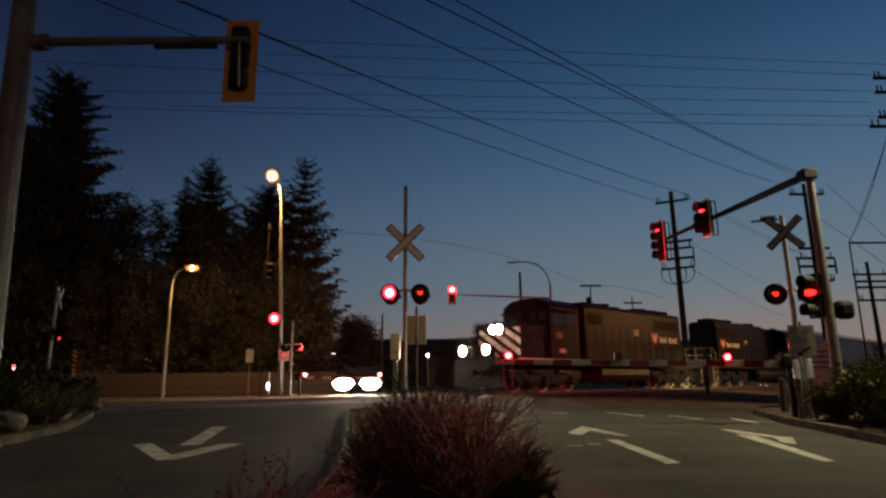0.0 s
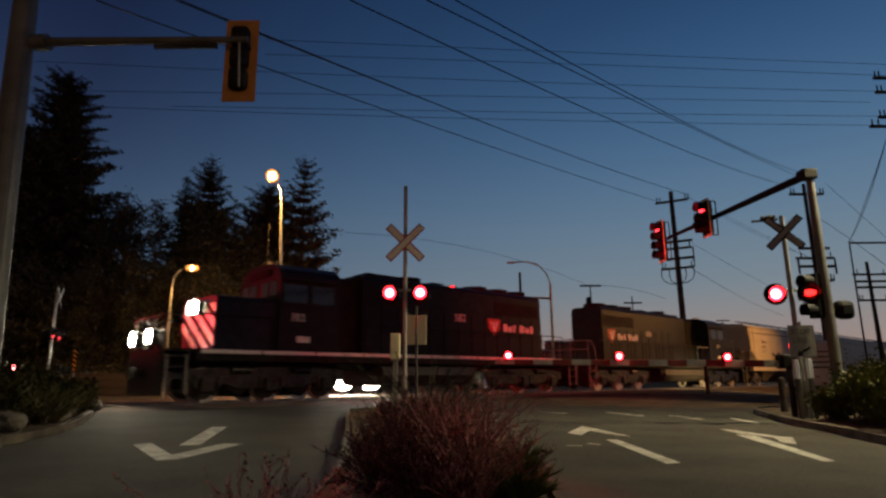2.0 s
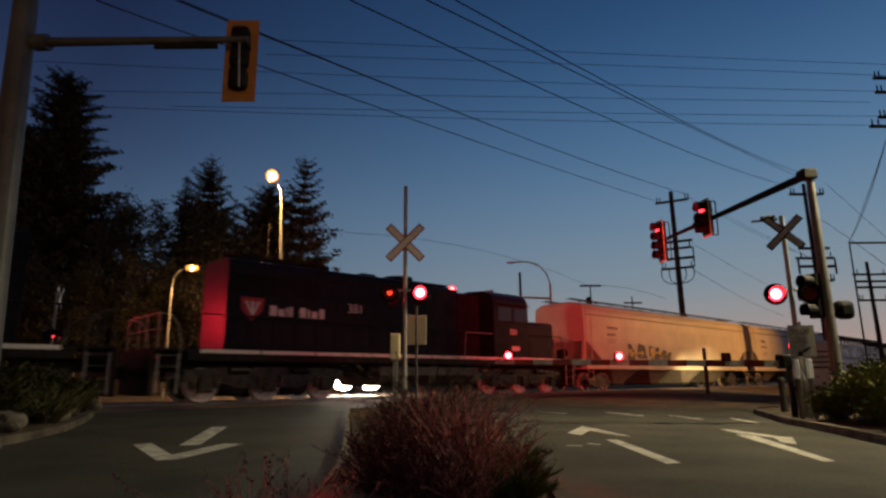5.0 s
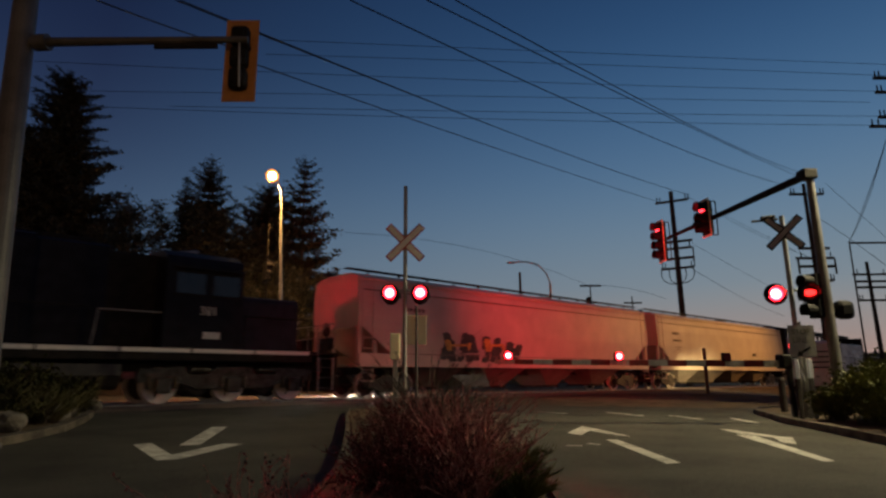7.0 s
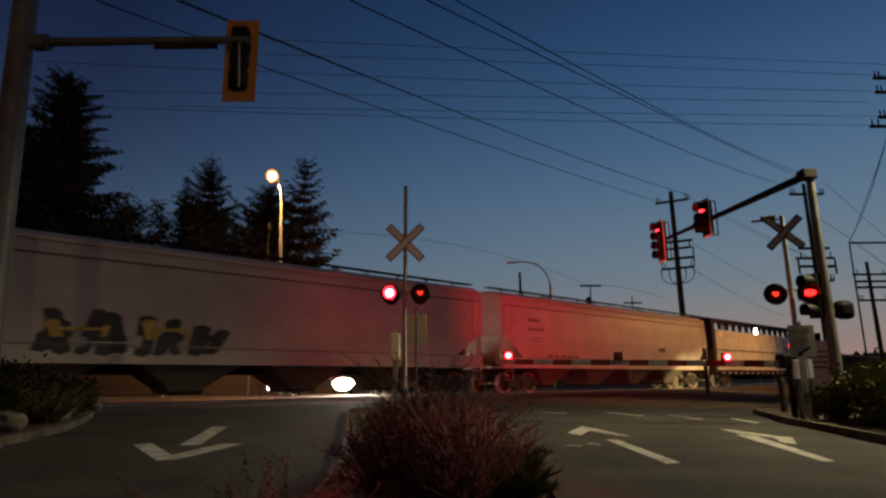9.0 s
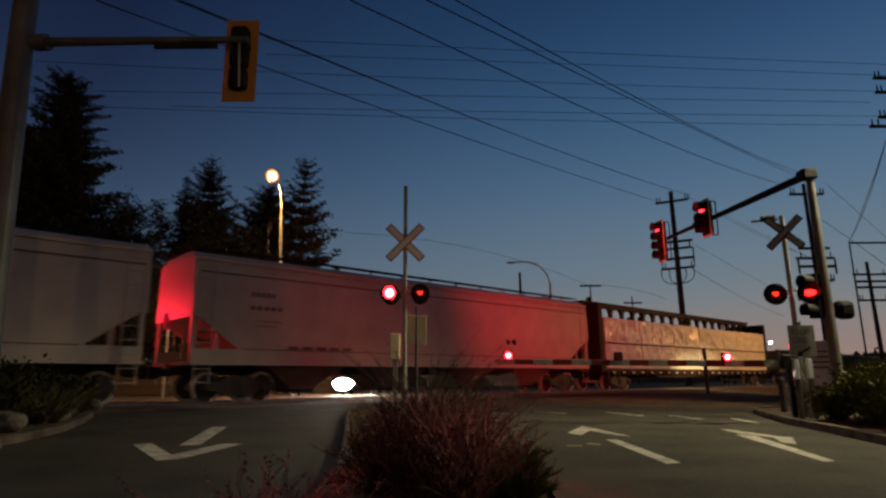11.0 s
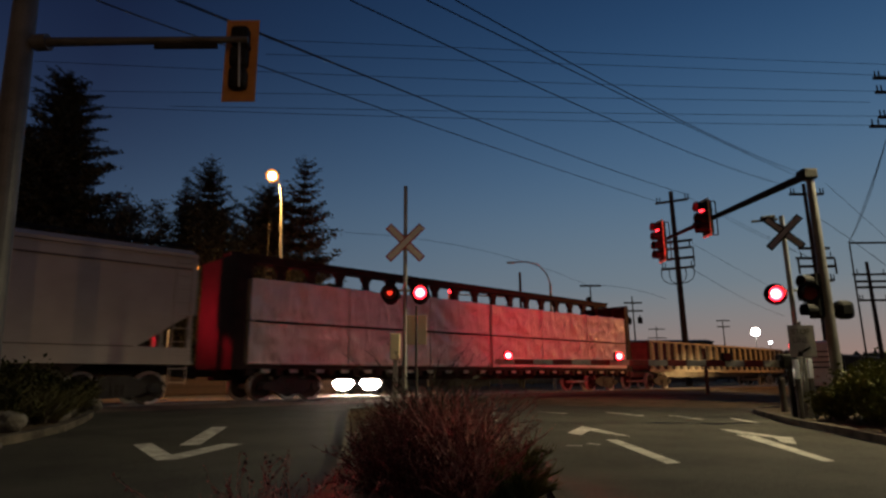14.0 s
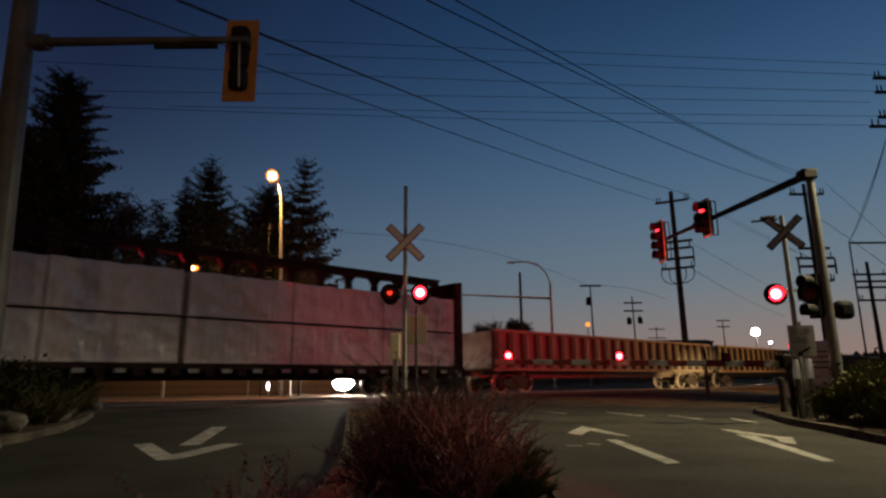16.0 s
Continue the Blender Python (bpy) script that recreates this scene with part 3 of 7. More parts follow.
def locomotive(s, turned, number, label):
    e = moving_thing("locomotive", s, label, "locomotive", "locomotives of the train", turned)
    # front and rear pilots, and the middle between them
    A, B = 1.45, 21.15
    C, L = (A + B) / 2, B - A
    part("underframe", add_box(add_box(add_box(bmesh.new(), (C, 0, 1.36), (L - 1.9, 2.96, 0.30), bevel=0.03), (C, 0, 1.1), (L - 0.1, 1.2, 0.35)), (C, 0, 1.53), (L, 2.9, 0.06)), "frame_black", e)
    for y in (-1.486, 1.486):
        bm = bmesh.new()
        x = 2.52
        while x < 19.6:
            add_box(bm, (x + 0.955, y, 1.50), (1.87, 0.02, 0.115))
            x += 1.93
        part("sill_stripe", bm, "reflect", e, "white reflective sill stripe")
    # short hood with rounded edges, cab and long hood
    def hood(x0, x1, w, z0, z1, r):
        pts = [(-w, z0), (-w, z1 - r), (-w + r * 0.3, z1 - r * 0.3), (-w + r, z1), (w - r, z1), (w - r * 0.3, z1 - r * 0.3), (w, z1 - r), (w, z0)]
        return prism(pts, x0, x1, "x")
    w = 1.32
    nose = part("short_hood", hood(2.95, 4.95, w + 0.02, 1.58, 3.24, 0.16), "loco_navy", e, "navy blue low short hood")
    bm = bmesh.new()
    for k in range(6):
        # one slanted band, cut to the panel's height
        a, rise = 0.62 + 0.52 * k, 0.62
        z0, z1 = max(1.62, a), min(2.98, a + 0.27 + rise * 2 * w)
        pts = []
        for low in (True, False):
            base = a if low else a + 0.27
            ys = [max(-w, min(w, -w + (z - base) / rise)) for z in (1.62, 2.98)]
            ends = [(y + 0.01 if y < 0 else y - 0.01, min(2.98, max(1.62, base + (y + w) * rise))) for y in ys]
            pts += ends if low else ends[::-1]
        if z1 - z0 > 0.1:
            if a < 1.62 and a + 0.27 < 1.62 and a + rise * 2 * w < 1.62:
                continue
            add_prism(bm, pts, 2.925, 2.948, "x")
    part("nose_stripe", bm, "reflect", nose, "white diagonal warning stripes")
    part("nose_panel", prism([(-w, 1.60), (w, 1.60), (w, 3.0), (-w, 3.0)], 2.936, 2.95, "x"), "boxcar", nose, "dark red-brown nose panel")
    cab = part("cab", prism([(-1.5, 1.58), (-1.5, 4.02), (-1.36, 4.26), (-0.9, 4.48), (0, 4.55), (0.9, 4.48), (1.36, 4.26), (1.5, 4.02), (1.5, 1.58)], 4.95, 7.25, "x"), "loco_blue", e)
    for y in (-1.505, 1.505):
        for x in (5.5, 6.55):
            part("cab_window", box((x, y, 3.45), (0.85, 0.03, 0.62), bevel=0.01), "glass", cab)
            for z in (3.79, 3.11):
                part("window_frame", box((x, y, z), (0.97, 0.05, 0.06)), "frame_black", cab)
        part("sunshade", box((6.0, y * 1.04, 3.90), (2.1, 0.22, 0.03), Matrix.Rotation(0.3 * (1 if y < 0 else -1), 3, "X")), "loco_roof", cab)
    for y in (-1.05, -0.45, 0.45, 1.05):
        part("windshield", box((4.94, y, 3.62), (0.03, 0.48, 0.5), bevel=0.01), "glass", cab)
    part("number_box", box((4.93, 0, 4.18), (0.1, 1.6, 0.24), bevel=0.02), "loco_roof", cab, "dark number board above the windshield")
    # the hood is cut back behind the cab, farther on one side, into a black recess
    pts = [(-0.98, 1.58), (-0.98, 4.30), (-0.91, 4.45), (-0.76, 4.52), (0.40, 4.52), (0.55, 4.42), (0.60, 1.58)]
    hood_ob = part("long_hood", hood(10.4, 18.97, 0.98, 1.58, 4.52, 0.22), "loco_blue", e, "dark long hood with doors")
    part("hood_shoulder", prism(pts, 8.55, 10.4, "x"), "loco_blue", hood_ob)
    part("hood_recess", hood(7.25, 8.55, 0.60, 1.58, 4.34, 0.1), "loco_roof", hood_ob, "black recessed cabinet behind the cab")
    part("recess_rail", add_tube(bmesh.new(), [(7.3, 1.44, 2.55), (8.9, 1.44, 2.55), (9.0, 1.44, 1.6)], 0.022, 6), "dull_white", hood_ob, "pale grab rail")
    door = bpy.data.meshes.new("hood_door")
    bm = add_box(add_box(bmesh.new(), (0, 0, 0), (0.72, 0.03, 1.66), bevel=0.008), (0.26, 0, -0.1), (0.04, 0.06, 0.16))
    bm.to_mesh(door)
    bm.free()
    door.materials.append(M["loco_blue"])
    for i in range(13):
        for y in (-0.99, 0.99):
            if y > 0 and i < 3:
                continue
            ob = new("hood_door", door)
            ob.parent = hood_ob
            ob.location = (9.0 + 0.8 * i, y, 2.50)
    for x0, x1 in ((8.8, 10.2), (15.7, 18.9)):
        for y in (-0.985, 0.985):
            if y > 0 and x0 < 9:
                continue
            bm = bmesh.new()
            for k in range(9):
                add_box(bm, ((x0 + x1) / 2, y, 3.46 + 0.068 * k), (x1 - x0, 0.035, 0.04))
            part("radiator_grille", bm, "loco_roof", hood_ob, "black louvred air intake")
    for x in (11.4, 15.4, 16.8, 18.1):
        part("roof_fan", add_rod(add_rod(bmesh.new(), (x, 0, 4.48), (x, 0, 4.74), 0.60, 0.62, 20), (x, 0, 4.74), (x, 0, 4.80), 0.45, 0.2, 20), "loco_roof", hood_ob)
    part("exhaust_stack", box((13.0, 0, 4.60), (0.7, 0.4, 0.24), bevel=0.03), "loco_roof", hood_ob)
    part("roof_housing", box((9.9, -0.2, 4.58), (2.0, 1.0, 0.16), bevel=0.04), "loco_roof", hood_ob)
    part("horn", add_rod(add_rod(bmesh.new(), (6.6, 0.3, 4.58), (6.0, 0.3, 4.62), 0.03, 0.10), (6.6, 0.1, 4.56), (6.1, 0.1, 4.62), 0.03, 0.09), "steel", cab)
    # emblem: red wedge and white bars, on both sides of the hood
    for y, side in ((-1.013, 1), (1.013, -1)):
        # read from left to right on either side
        def along_hood(u):
            return u if side > 0 else EMBLEM_END - u
        x0 = 15.26
        part("emblem", prism([(along_hood(x0), 3.26), (along_hood(x0 + 0.80), 3.26), (along_hood(x0 + 0.76), 2.86), (along_hood(x0 + 0.40), 2.50), (along_hood(x0 + 0.04), 2.86)], y - 0.006, y + 0.006, "y"), "red", hood_ob, "red painted emblem")
        for dx in (0.14, 0.36, 0.58):
            part("emblem_mark", prism([(along_hood(x0 + dx), 3.14), (along_hood(x0 + dx + 0.09), 3.14), (along_hood(x0 + 0.46), 2.70), (along_hood(x0 + 0.38), 2.70)], y * 1.007 - 0.004 - 0.0006 * dx, y * 1.007 + 0.004 + 0.0006 * dx, "y"), "white", hood_ob, "white stroke on the emblem")
        for u, w, h in ((1.02, 0.24, 0.34), (1.33, 0.22, 0.24), (1.62, 0.08, 0.30), (1.76, 0.08, 0.34), (2.12, 0.24, 0.34), (2.43, 0.08, 0.30), (2.58, 0.22, 0.24), (2.88, 0.20, 0.34)):
            part("emblem_bar", prism([(along_hood(x0 + u), 2.72), (along_hood(x0 + u + w), 2.72), (along_hood(x0 + u + w), 2.72 + h), (along_hood(x0 + u), 2.72 + h)], y - 0.006, y + 0.006, "y"), "white", hood_ob, "white painted bar")
        turn = Matrix.Identity(4) if side > 0 else Matrix.Rotation(math.pi, 4, "Z")
        text("road_number", number, 0.46, Matrix.Translation((NUMBER_X if side > 0 else 27.68 - NUMBER_X, y * 1.004, 3.02)) @ turn @ Matrix.Rotation(math.pi / 2, 4, "X"), "white", hood_ob)
        cabm = Matrix.Translation((5.35 if side > 0 else 6.25, -1.512 if side > 0 else 1.512, 2.55)) @ turn @ Matrix.Rotation(math.pi / 2, 4, "X")
        text("cab_number", number, 0.36, cabm, "white", cab)
        part("cab_panel", box((5.85, -1.508 if side > 0 else 1.508, 1.95), (0.5, 0.015, 0.2)), "white", cab, "small white data panel")
    # fuel tank
    pts = [(-1.42, 1.10), (-1.46, 0.80), (-1.30, 0.52), (-1.0, 0.40), (1.0, 0.40), (1.30, 0.52), (1.46, 0.80), (1.42, 1.10)]
    part("fuel_tank", prism(pts, *TANK[turned], "x"), "tank", e, "dark grimy steel fuel tank")
    for y in (-1.2, 1.2):
        part("air_tank", rod((13.0, y, 0.95), (13.7, y, 0.95), 0.2), "frame_black", e)
    loco_truck(e, 4.95)
    loco_truck(e, 17.45)
    # ends: plow, steps, couplers
    for x, k in ((A, 1), (B, -1)):
        part("pilot", prism([(-1.45, 0.25), (-1.45, 1.52), (1.45, 1.52), (1.45, 0.25)], x - 0.05, x + 0.05, "x"), "frame_black", e)
        part("coupler", add_box(add_box(bmesh.new(), (x - k * 0.20, 0, 0.88), (0.50, 0.22, 0.22), bevel=0.03), (x - k * 0.36, 0, 0.88), (0.22, 0.32, 0.36), bevel=0.05), "frame_black", e)
        for y in (-1.33, 1.33):
            for z in (0.38, 0.72, 1.06, 1.36):
                part("step", box((x + k * 0.42, y, z), (0.55, 0.26, 0.035)), "truck_grey", e, "boarding step")
            for dx in (0.14, 0.70):
                part("step_side", box((x + k * dx, y * 1.09, 0.85), (0.05, 0.03, 1.1)), "dull_white", e, "pale step edge")
            part("step_rail", tube([(x + k * 0.72, y * 1.09, 1.0), (x + k * 0.74, y * 1.09, 1.7), (x + k * 0.66, y * 1.08, 2.2), (x + k * 0.42, y * 1.08, 2.5), (x + k * 0.12, y * 1.07, 2.55)], 0.022, 6), "dull_white" if turned else "weathered", e, "curved step handrail")
        bm = bmesh.new()
        for y in (-1.42, -0.35, 0.35, 1.42):
            add_rod(bm, (x + k * 0.1, y, 1.55), (x + k * 0.1, y, 2.55), 0.02, n=6)
        for z in (2.1, 2.55):
            add_rod(bm, (x + k * 0.1, -1.42, z), (x + k * 0.1, 1.42, z), 0.018, n=6)
        part("end_rail", bm, "dull_white" if turned else "weathered", e, "end handrail")
    for y in (-1.43, 1.43):
        bm = bmesh.new()
        for a, b in ((2.4, 4.8), (9.1, 20.0)):
            n = int((b - a) / 1.5)
            for i in range(n + 1):
                x = a + (b - a) * i / n
                add_rod(bm, (x, y, 1.55), (x, y, 2.6), 0.018, n=6)
            add_rod(bm, (a, y, 2.6), (b, y, 2.6), 0.022, n=6)
        part("handrail", bm, "frame_black", e)
    lit = not turned
    for y in (-0.20, 0.20):
        part("headlight", rod((2.72, y, 2.92), (2.93, y, 2.92), 0.21, n=22), "loco_beam" if lit else "glass", nose, "round sealed-beam headlight")
        part("headlight_ring", moved(ring_bm(0.23, 0.212, 0.22), Matrix.Translation((2.94, y, 2.92)) @ Matrix.Rotation(-math.pi / 2, 4, "Z")), "frame_black", nose)
    for y in (-0.74, 0.74):
        part("ditch_light", add_rod(bmesh.new(), (1.25, y, 1.90), (1.45, y, 1.90), 0.215, n=20), "loco_beam" if lit else "glass", e, "round ditch light")
        part("ditch_light_ring", moved(ring_bm(0.235, 0.217, 0.22), Matrix.Translation((1.47, y, 1.90)) @ Matrix.Rotation(-math.pi / 2, 4, "Z")), "frame_black", e)
        part("ditch_light_box", box((1.57, y, 1.82), (0.2, 0.36, 0.50), bevel=0.02), "frame_black", e)
    return e


def text(name, body, size, m, material, parent):
    c = bpy.data.curves.new(name, "FONT")
    c.body, c.size, c.extrude = body, size, 0.004
    tmp = new(name, c)
    bpy.context.view_layer.update()
    me = bpy.data.meshes.new_from_object(tmp.evaluated_get(bpy.context.evaluated_depsgraph_get()))
    bpy.data.objects.remove(tmp)
    me.materials.clear()
    me.materials.append(M[material])
    ob = new(name, me)
    ob.parent = parent
    ob.matrix_basis = m
    return ob


def loft(levels, ends):
    """A closed body: levels of (z, half width, x0, x1), bottom to top."""
    bm = bmesh.new()
    rows = []
    for z, w, x0, x1 in levels:
        rows.append([bm.verts.new(p) for p in ((x0, -w, z), (x1, -w, z), (x1, w, z), (x0, w, z))])
    for a, b in zip(rows, rows[1:]):
        for i in range(4):
            bm.faces.new((a[i], a[(i + 1) % 4], b[(i + 1) % 4], b[i]))
    bm.faces.new(rows[0][::-1])
    bm.faces.new(rows[-1])
    bmesh.ops.recalc_face_normals(bm, faces=bm.faces[:])
    return bm


def hopper_car(s, material, label, tags):
    e = moving_thing("hopper_car", s, label, "hopper car", "freight cars of the train")
    L = 19.9
    body = part("body", loft([(1.30, 1.50, 2.1, L - 2.1), (1.58, 1.53, 1.5, L - 1.5), (2.48, 1.57, 0.20, L - 0.20), (2.5, 1.57, 0.0, L), (3.4, 1.56, 0.0, L), (4.05, 1.50, 0.0, L), (4.32, 1.40, 0.0, L), (4.50, 1.1, 0.05, L - 0.05), (4.56, 0.5, 0.1, L - 0.1)], 0), material, e)
    part("side_sill", add_box(add_box(bmesh.new(), (L / 2, -1.53, 1.335), (L - 0.1, 0.10, 0.47)), (L / 2, 1.53, 1.335), (L - 0.1, 0.10, 0.47)), material, e)
    part("top_chord", add_box(add_box(bmesh.new(), (L / 2, -1.47, 4.26), (L, 0.10, 0.10)), (L / 2, 1.47, 4.26), (L, 0.10, 0.10)), material, e)
    for y in (-1, 1):
        part("side_seam", add_box(add_box(bmesh.new(), (L / 2, y * 1.545, 3.86), (L - 0.3, 0.05, 0.035)), (L / 2, y * 1.57, 1.575), (L - 3.2, 0.05, 0.025)), "stencil_brown", body, "thin dark weld seam")
    bm = bmesh.new()
    x = 0.9
    while x < L:
        for y in (-0.78, 0.78):
            add_box(bm, (x, y, 4.62), (0.06, 0.06, 0.18))
        x += 1.5
    for y in (-0.9, -0.66, 0.66, 0.9):
        add_box(bm, (L / 2, y, 4.70), (L + 0.2, 0.10, 0.03))
    part("running_board", bm, "frame_black", e, "dark roof running board")
    for k in range(6):
        part("roof_hatch", add_rod(bmesh.new(), (2.0 + k * 3.2, 0, 4.52), (2.0 + k * 3.2, 0, 4.66), 0.38, 0.36, 14), material, e)
    for k in range(4):
        c = 4.1 + k * 3.9
        part("hopper_bay", loft([(0.32, 0.75, c - 0.45, c + 0.45), (0.50, 0.85, c - 0.6, c + 0.6), (1.32, 1.42, c - 1.75, c + 1.75)], 0), "hopper_under", e, "discharge bay darker than the car side")
        part("outlet_gate", box((c, 0, 0.30), (0.9, 1.7, 0.10), bevel=0.02), "frame_black", e)
    part("centre_sill", box((L / 2, 0, 1.0), (L + 0.1, 0.5, 0.36)), "frame_black", e)
    for x, k in ((0.0, 1), (L, -1)):
        bm = bmesh.new()
        for y in (-1.42, 1.42):
            add_box(bm, (x + k * 0.10, y, 1.95), (0.12, 0.14, 1.7))
            add_box(bm, (x + k * 0.85, y * 0.97, 1.75), (0.09, 0.09, 0.8))
        add_box(bm, (x + k * 0.9, 0, 1.14), (1.9, 2.9, 0.08))
        part("end_frame", bm, material, e)
        for y in (-1.50, 1.50):
            bm = bmesh.new()
            for dx in (0.16, 0.62):
                add_rod(bm, (x + k * dx, y * 1.05, 0.55), (x + k * dx, y * 1.05, 4.3), 0.018, n=6)
            for i in range(10):
                add_rod(bm, (x + k * 0.16, y * 1.05, 0.6 + i * 0.38), (x + k * 0.62, y * 1.05, 0.6 + i * 0.38), 0.014, n=6)
            part("ladder", bm, material, e)
        part("brake_wheel" if k > 0 else "end_step", add_rod(bmesh.new(), (x - k * 0.02, 0.6, 2.5), (x + k * 0.03, 0.6, 2.5), 0.27, n=18), "frame_black", e)
        part("coupler", add_box(add_box(bmesh.new(), (x - k * 0.2, 0, 0.88), (0.6, 0.22, 0.22), bevel=0.03), (x - k * 0.45, 0, 0.88), (0.24, 0.32, 0.36), bevel=0.05), "frame_black", e)
        freight_truck(e, x + k * 1.75)
    tags(e, body)
    return e


def spray(e, y, x0, z0, heights, step, material, lean=0.12, fill=0.42):
    """Unreadable spray paint: tilted uneven strokes on the side sheet."""
    rnd = random.Random(int(x0 * 10))
    for k, hgt in enumerate(heights):
        a = x0 + k * step
        w = step * (fill + 0.25 * rnd.random())
        ln = (rnd.random() - 0.5) * 2 * lean
        zz = z0 + rnd.random() * 0.1
        bm = bmesh.new()
        add_prism(bm, [(a, zz), (a + w, zz + 0.03), (a + w * 1.1 + ln, zz + hgt), (a + w * 0.4 + ln, zz + hgt * 1.08), (a - 0.05 + ln, zz + hgt * 0.93)], y - 0.005, y + 0.005, "y")
        if k % 2 == 0:
            add_prism(bm, [(a, zz + hgt * 0.4), (a + step, zz + hgt * 0.5), (a + step, zz + hgt * 0.68), (a, zz + hgt * 0.6)], y - 0.004, y + 0.004, "y")
        part("spray_paint", bm, material, e, "dark spray-painted stroke")


def bars(e, y, x, z, rows, w, h, gap, material):
    for k in range(rows):
        for i in range(5 - (k % 2)):
            part("stencil", box((x + i * w / 5, y, z - k * gap), (w / 5 * 0.7, 0.008, h)), material, e, "faint stencilled bar")


def tags_first(e, body):
    # one wide black piece of unreadable spray paint: fat leaning strokes tied by bars, with pale and yellow cuts
    y = -1.575
    x = 3.85
    for k, (w, lean, lo, hi) in enumerate(((0.50, 0.30, 1.42, 2.18), (0.42, -0.34, 1.36, 2.46), (0.36, 0.30, 1.36, 2.50), (0.48, 0.02, 1.34, 2.44), (0.34, -0.30, 1.40, 2.42), (0.46, 0.04, 1.34, 2.40), (0.38, 0.34, 1.36, 2.36), (0.34, -0.22, 1.40, 2.30), (0.50, 0.10, 1.38, 2.22), (0.42, 0.30, 1.42, 2.12))):
        o = y - 0.0004 * k
        part("spray_paint", prism([(x, lo), (x + w * 0.5, lo - 0.05), (x + w, lo + 0.04), (x + w * 1.12 + lean, hi - 0.06), (x + w * 0.7 + lean, hi + 0.03), (x + w * 0.1 + lean, hi - 0.02)], o - 0.006, o + 0.006, "y"), "faded_paint", e, "fat black spray-painted stroke")
        if k % 2:
            part("spray_paint", prism([(x - 0.36, lo + 0.30), (x + w, lo + 0.36), (x + w, lo + 0.56), (x - 0.36, lo + 0.48)], o - 0.0052, o + 0.0052, "y"), "faded_paint", e, "black spray-painted bar")
        x += 0.475
    spray(e, -1.588, 4.28, 1.72, (0.42, 0.30, 0.52, 0.24), 1.12, "sprayed_yellow", 0.14, 0.06)
    spray(e, -1.590, 4.72, 1.46, (0.26, 0.34, 0.24), 1.35, "hopper", 0.12, 0.16)
    bars(e, -1.585, 2.15, 3.25, 2, 1.05, 0.13, 0.36, "stencil_brown")
    bars(e, -1.585, 2.15, 2.62, 2, 0.9, 0.04, 0.14, "stencil_brown")


def tags_second(e, body):
    spray(e, -1.583, 13.7, 2.0, (0.2, 0.25), 0.4, "boxcar")
    bars(e, -1.585, 1.85, 3.28, 1, 0.85, 0.15, 0.3, "stencil_brown")
    bars(e, -1.585, 1.85, 2.86, 1, 1.15, 0.13, 0.3, "stencil_brown")
    bars(e, -1.585, 2.05, 2.45, 2, 0.9, 0.04, 0.14, "stencil_brown")
    bars(e, -1.590, 3.3, 1.66, 1, 2.6, 0.10, 0.3, "stencil_brown")


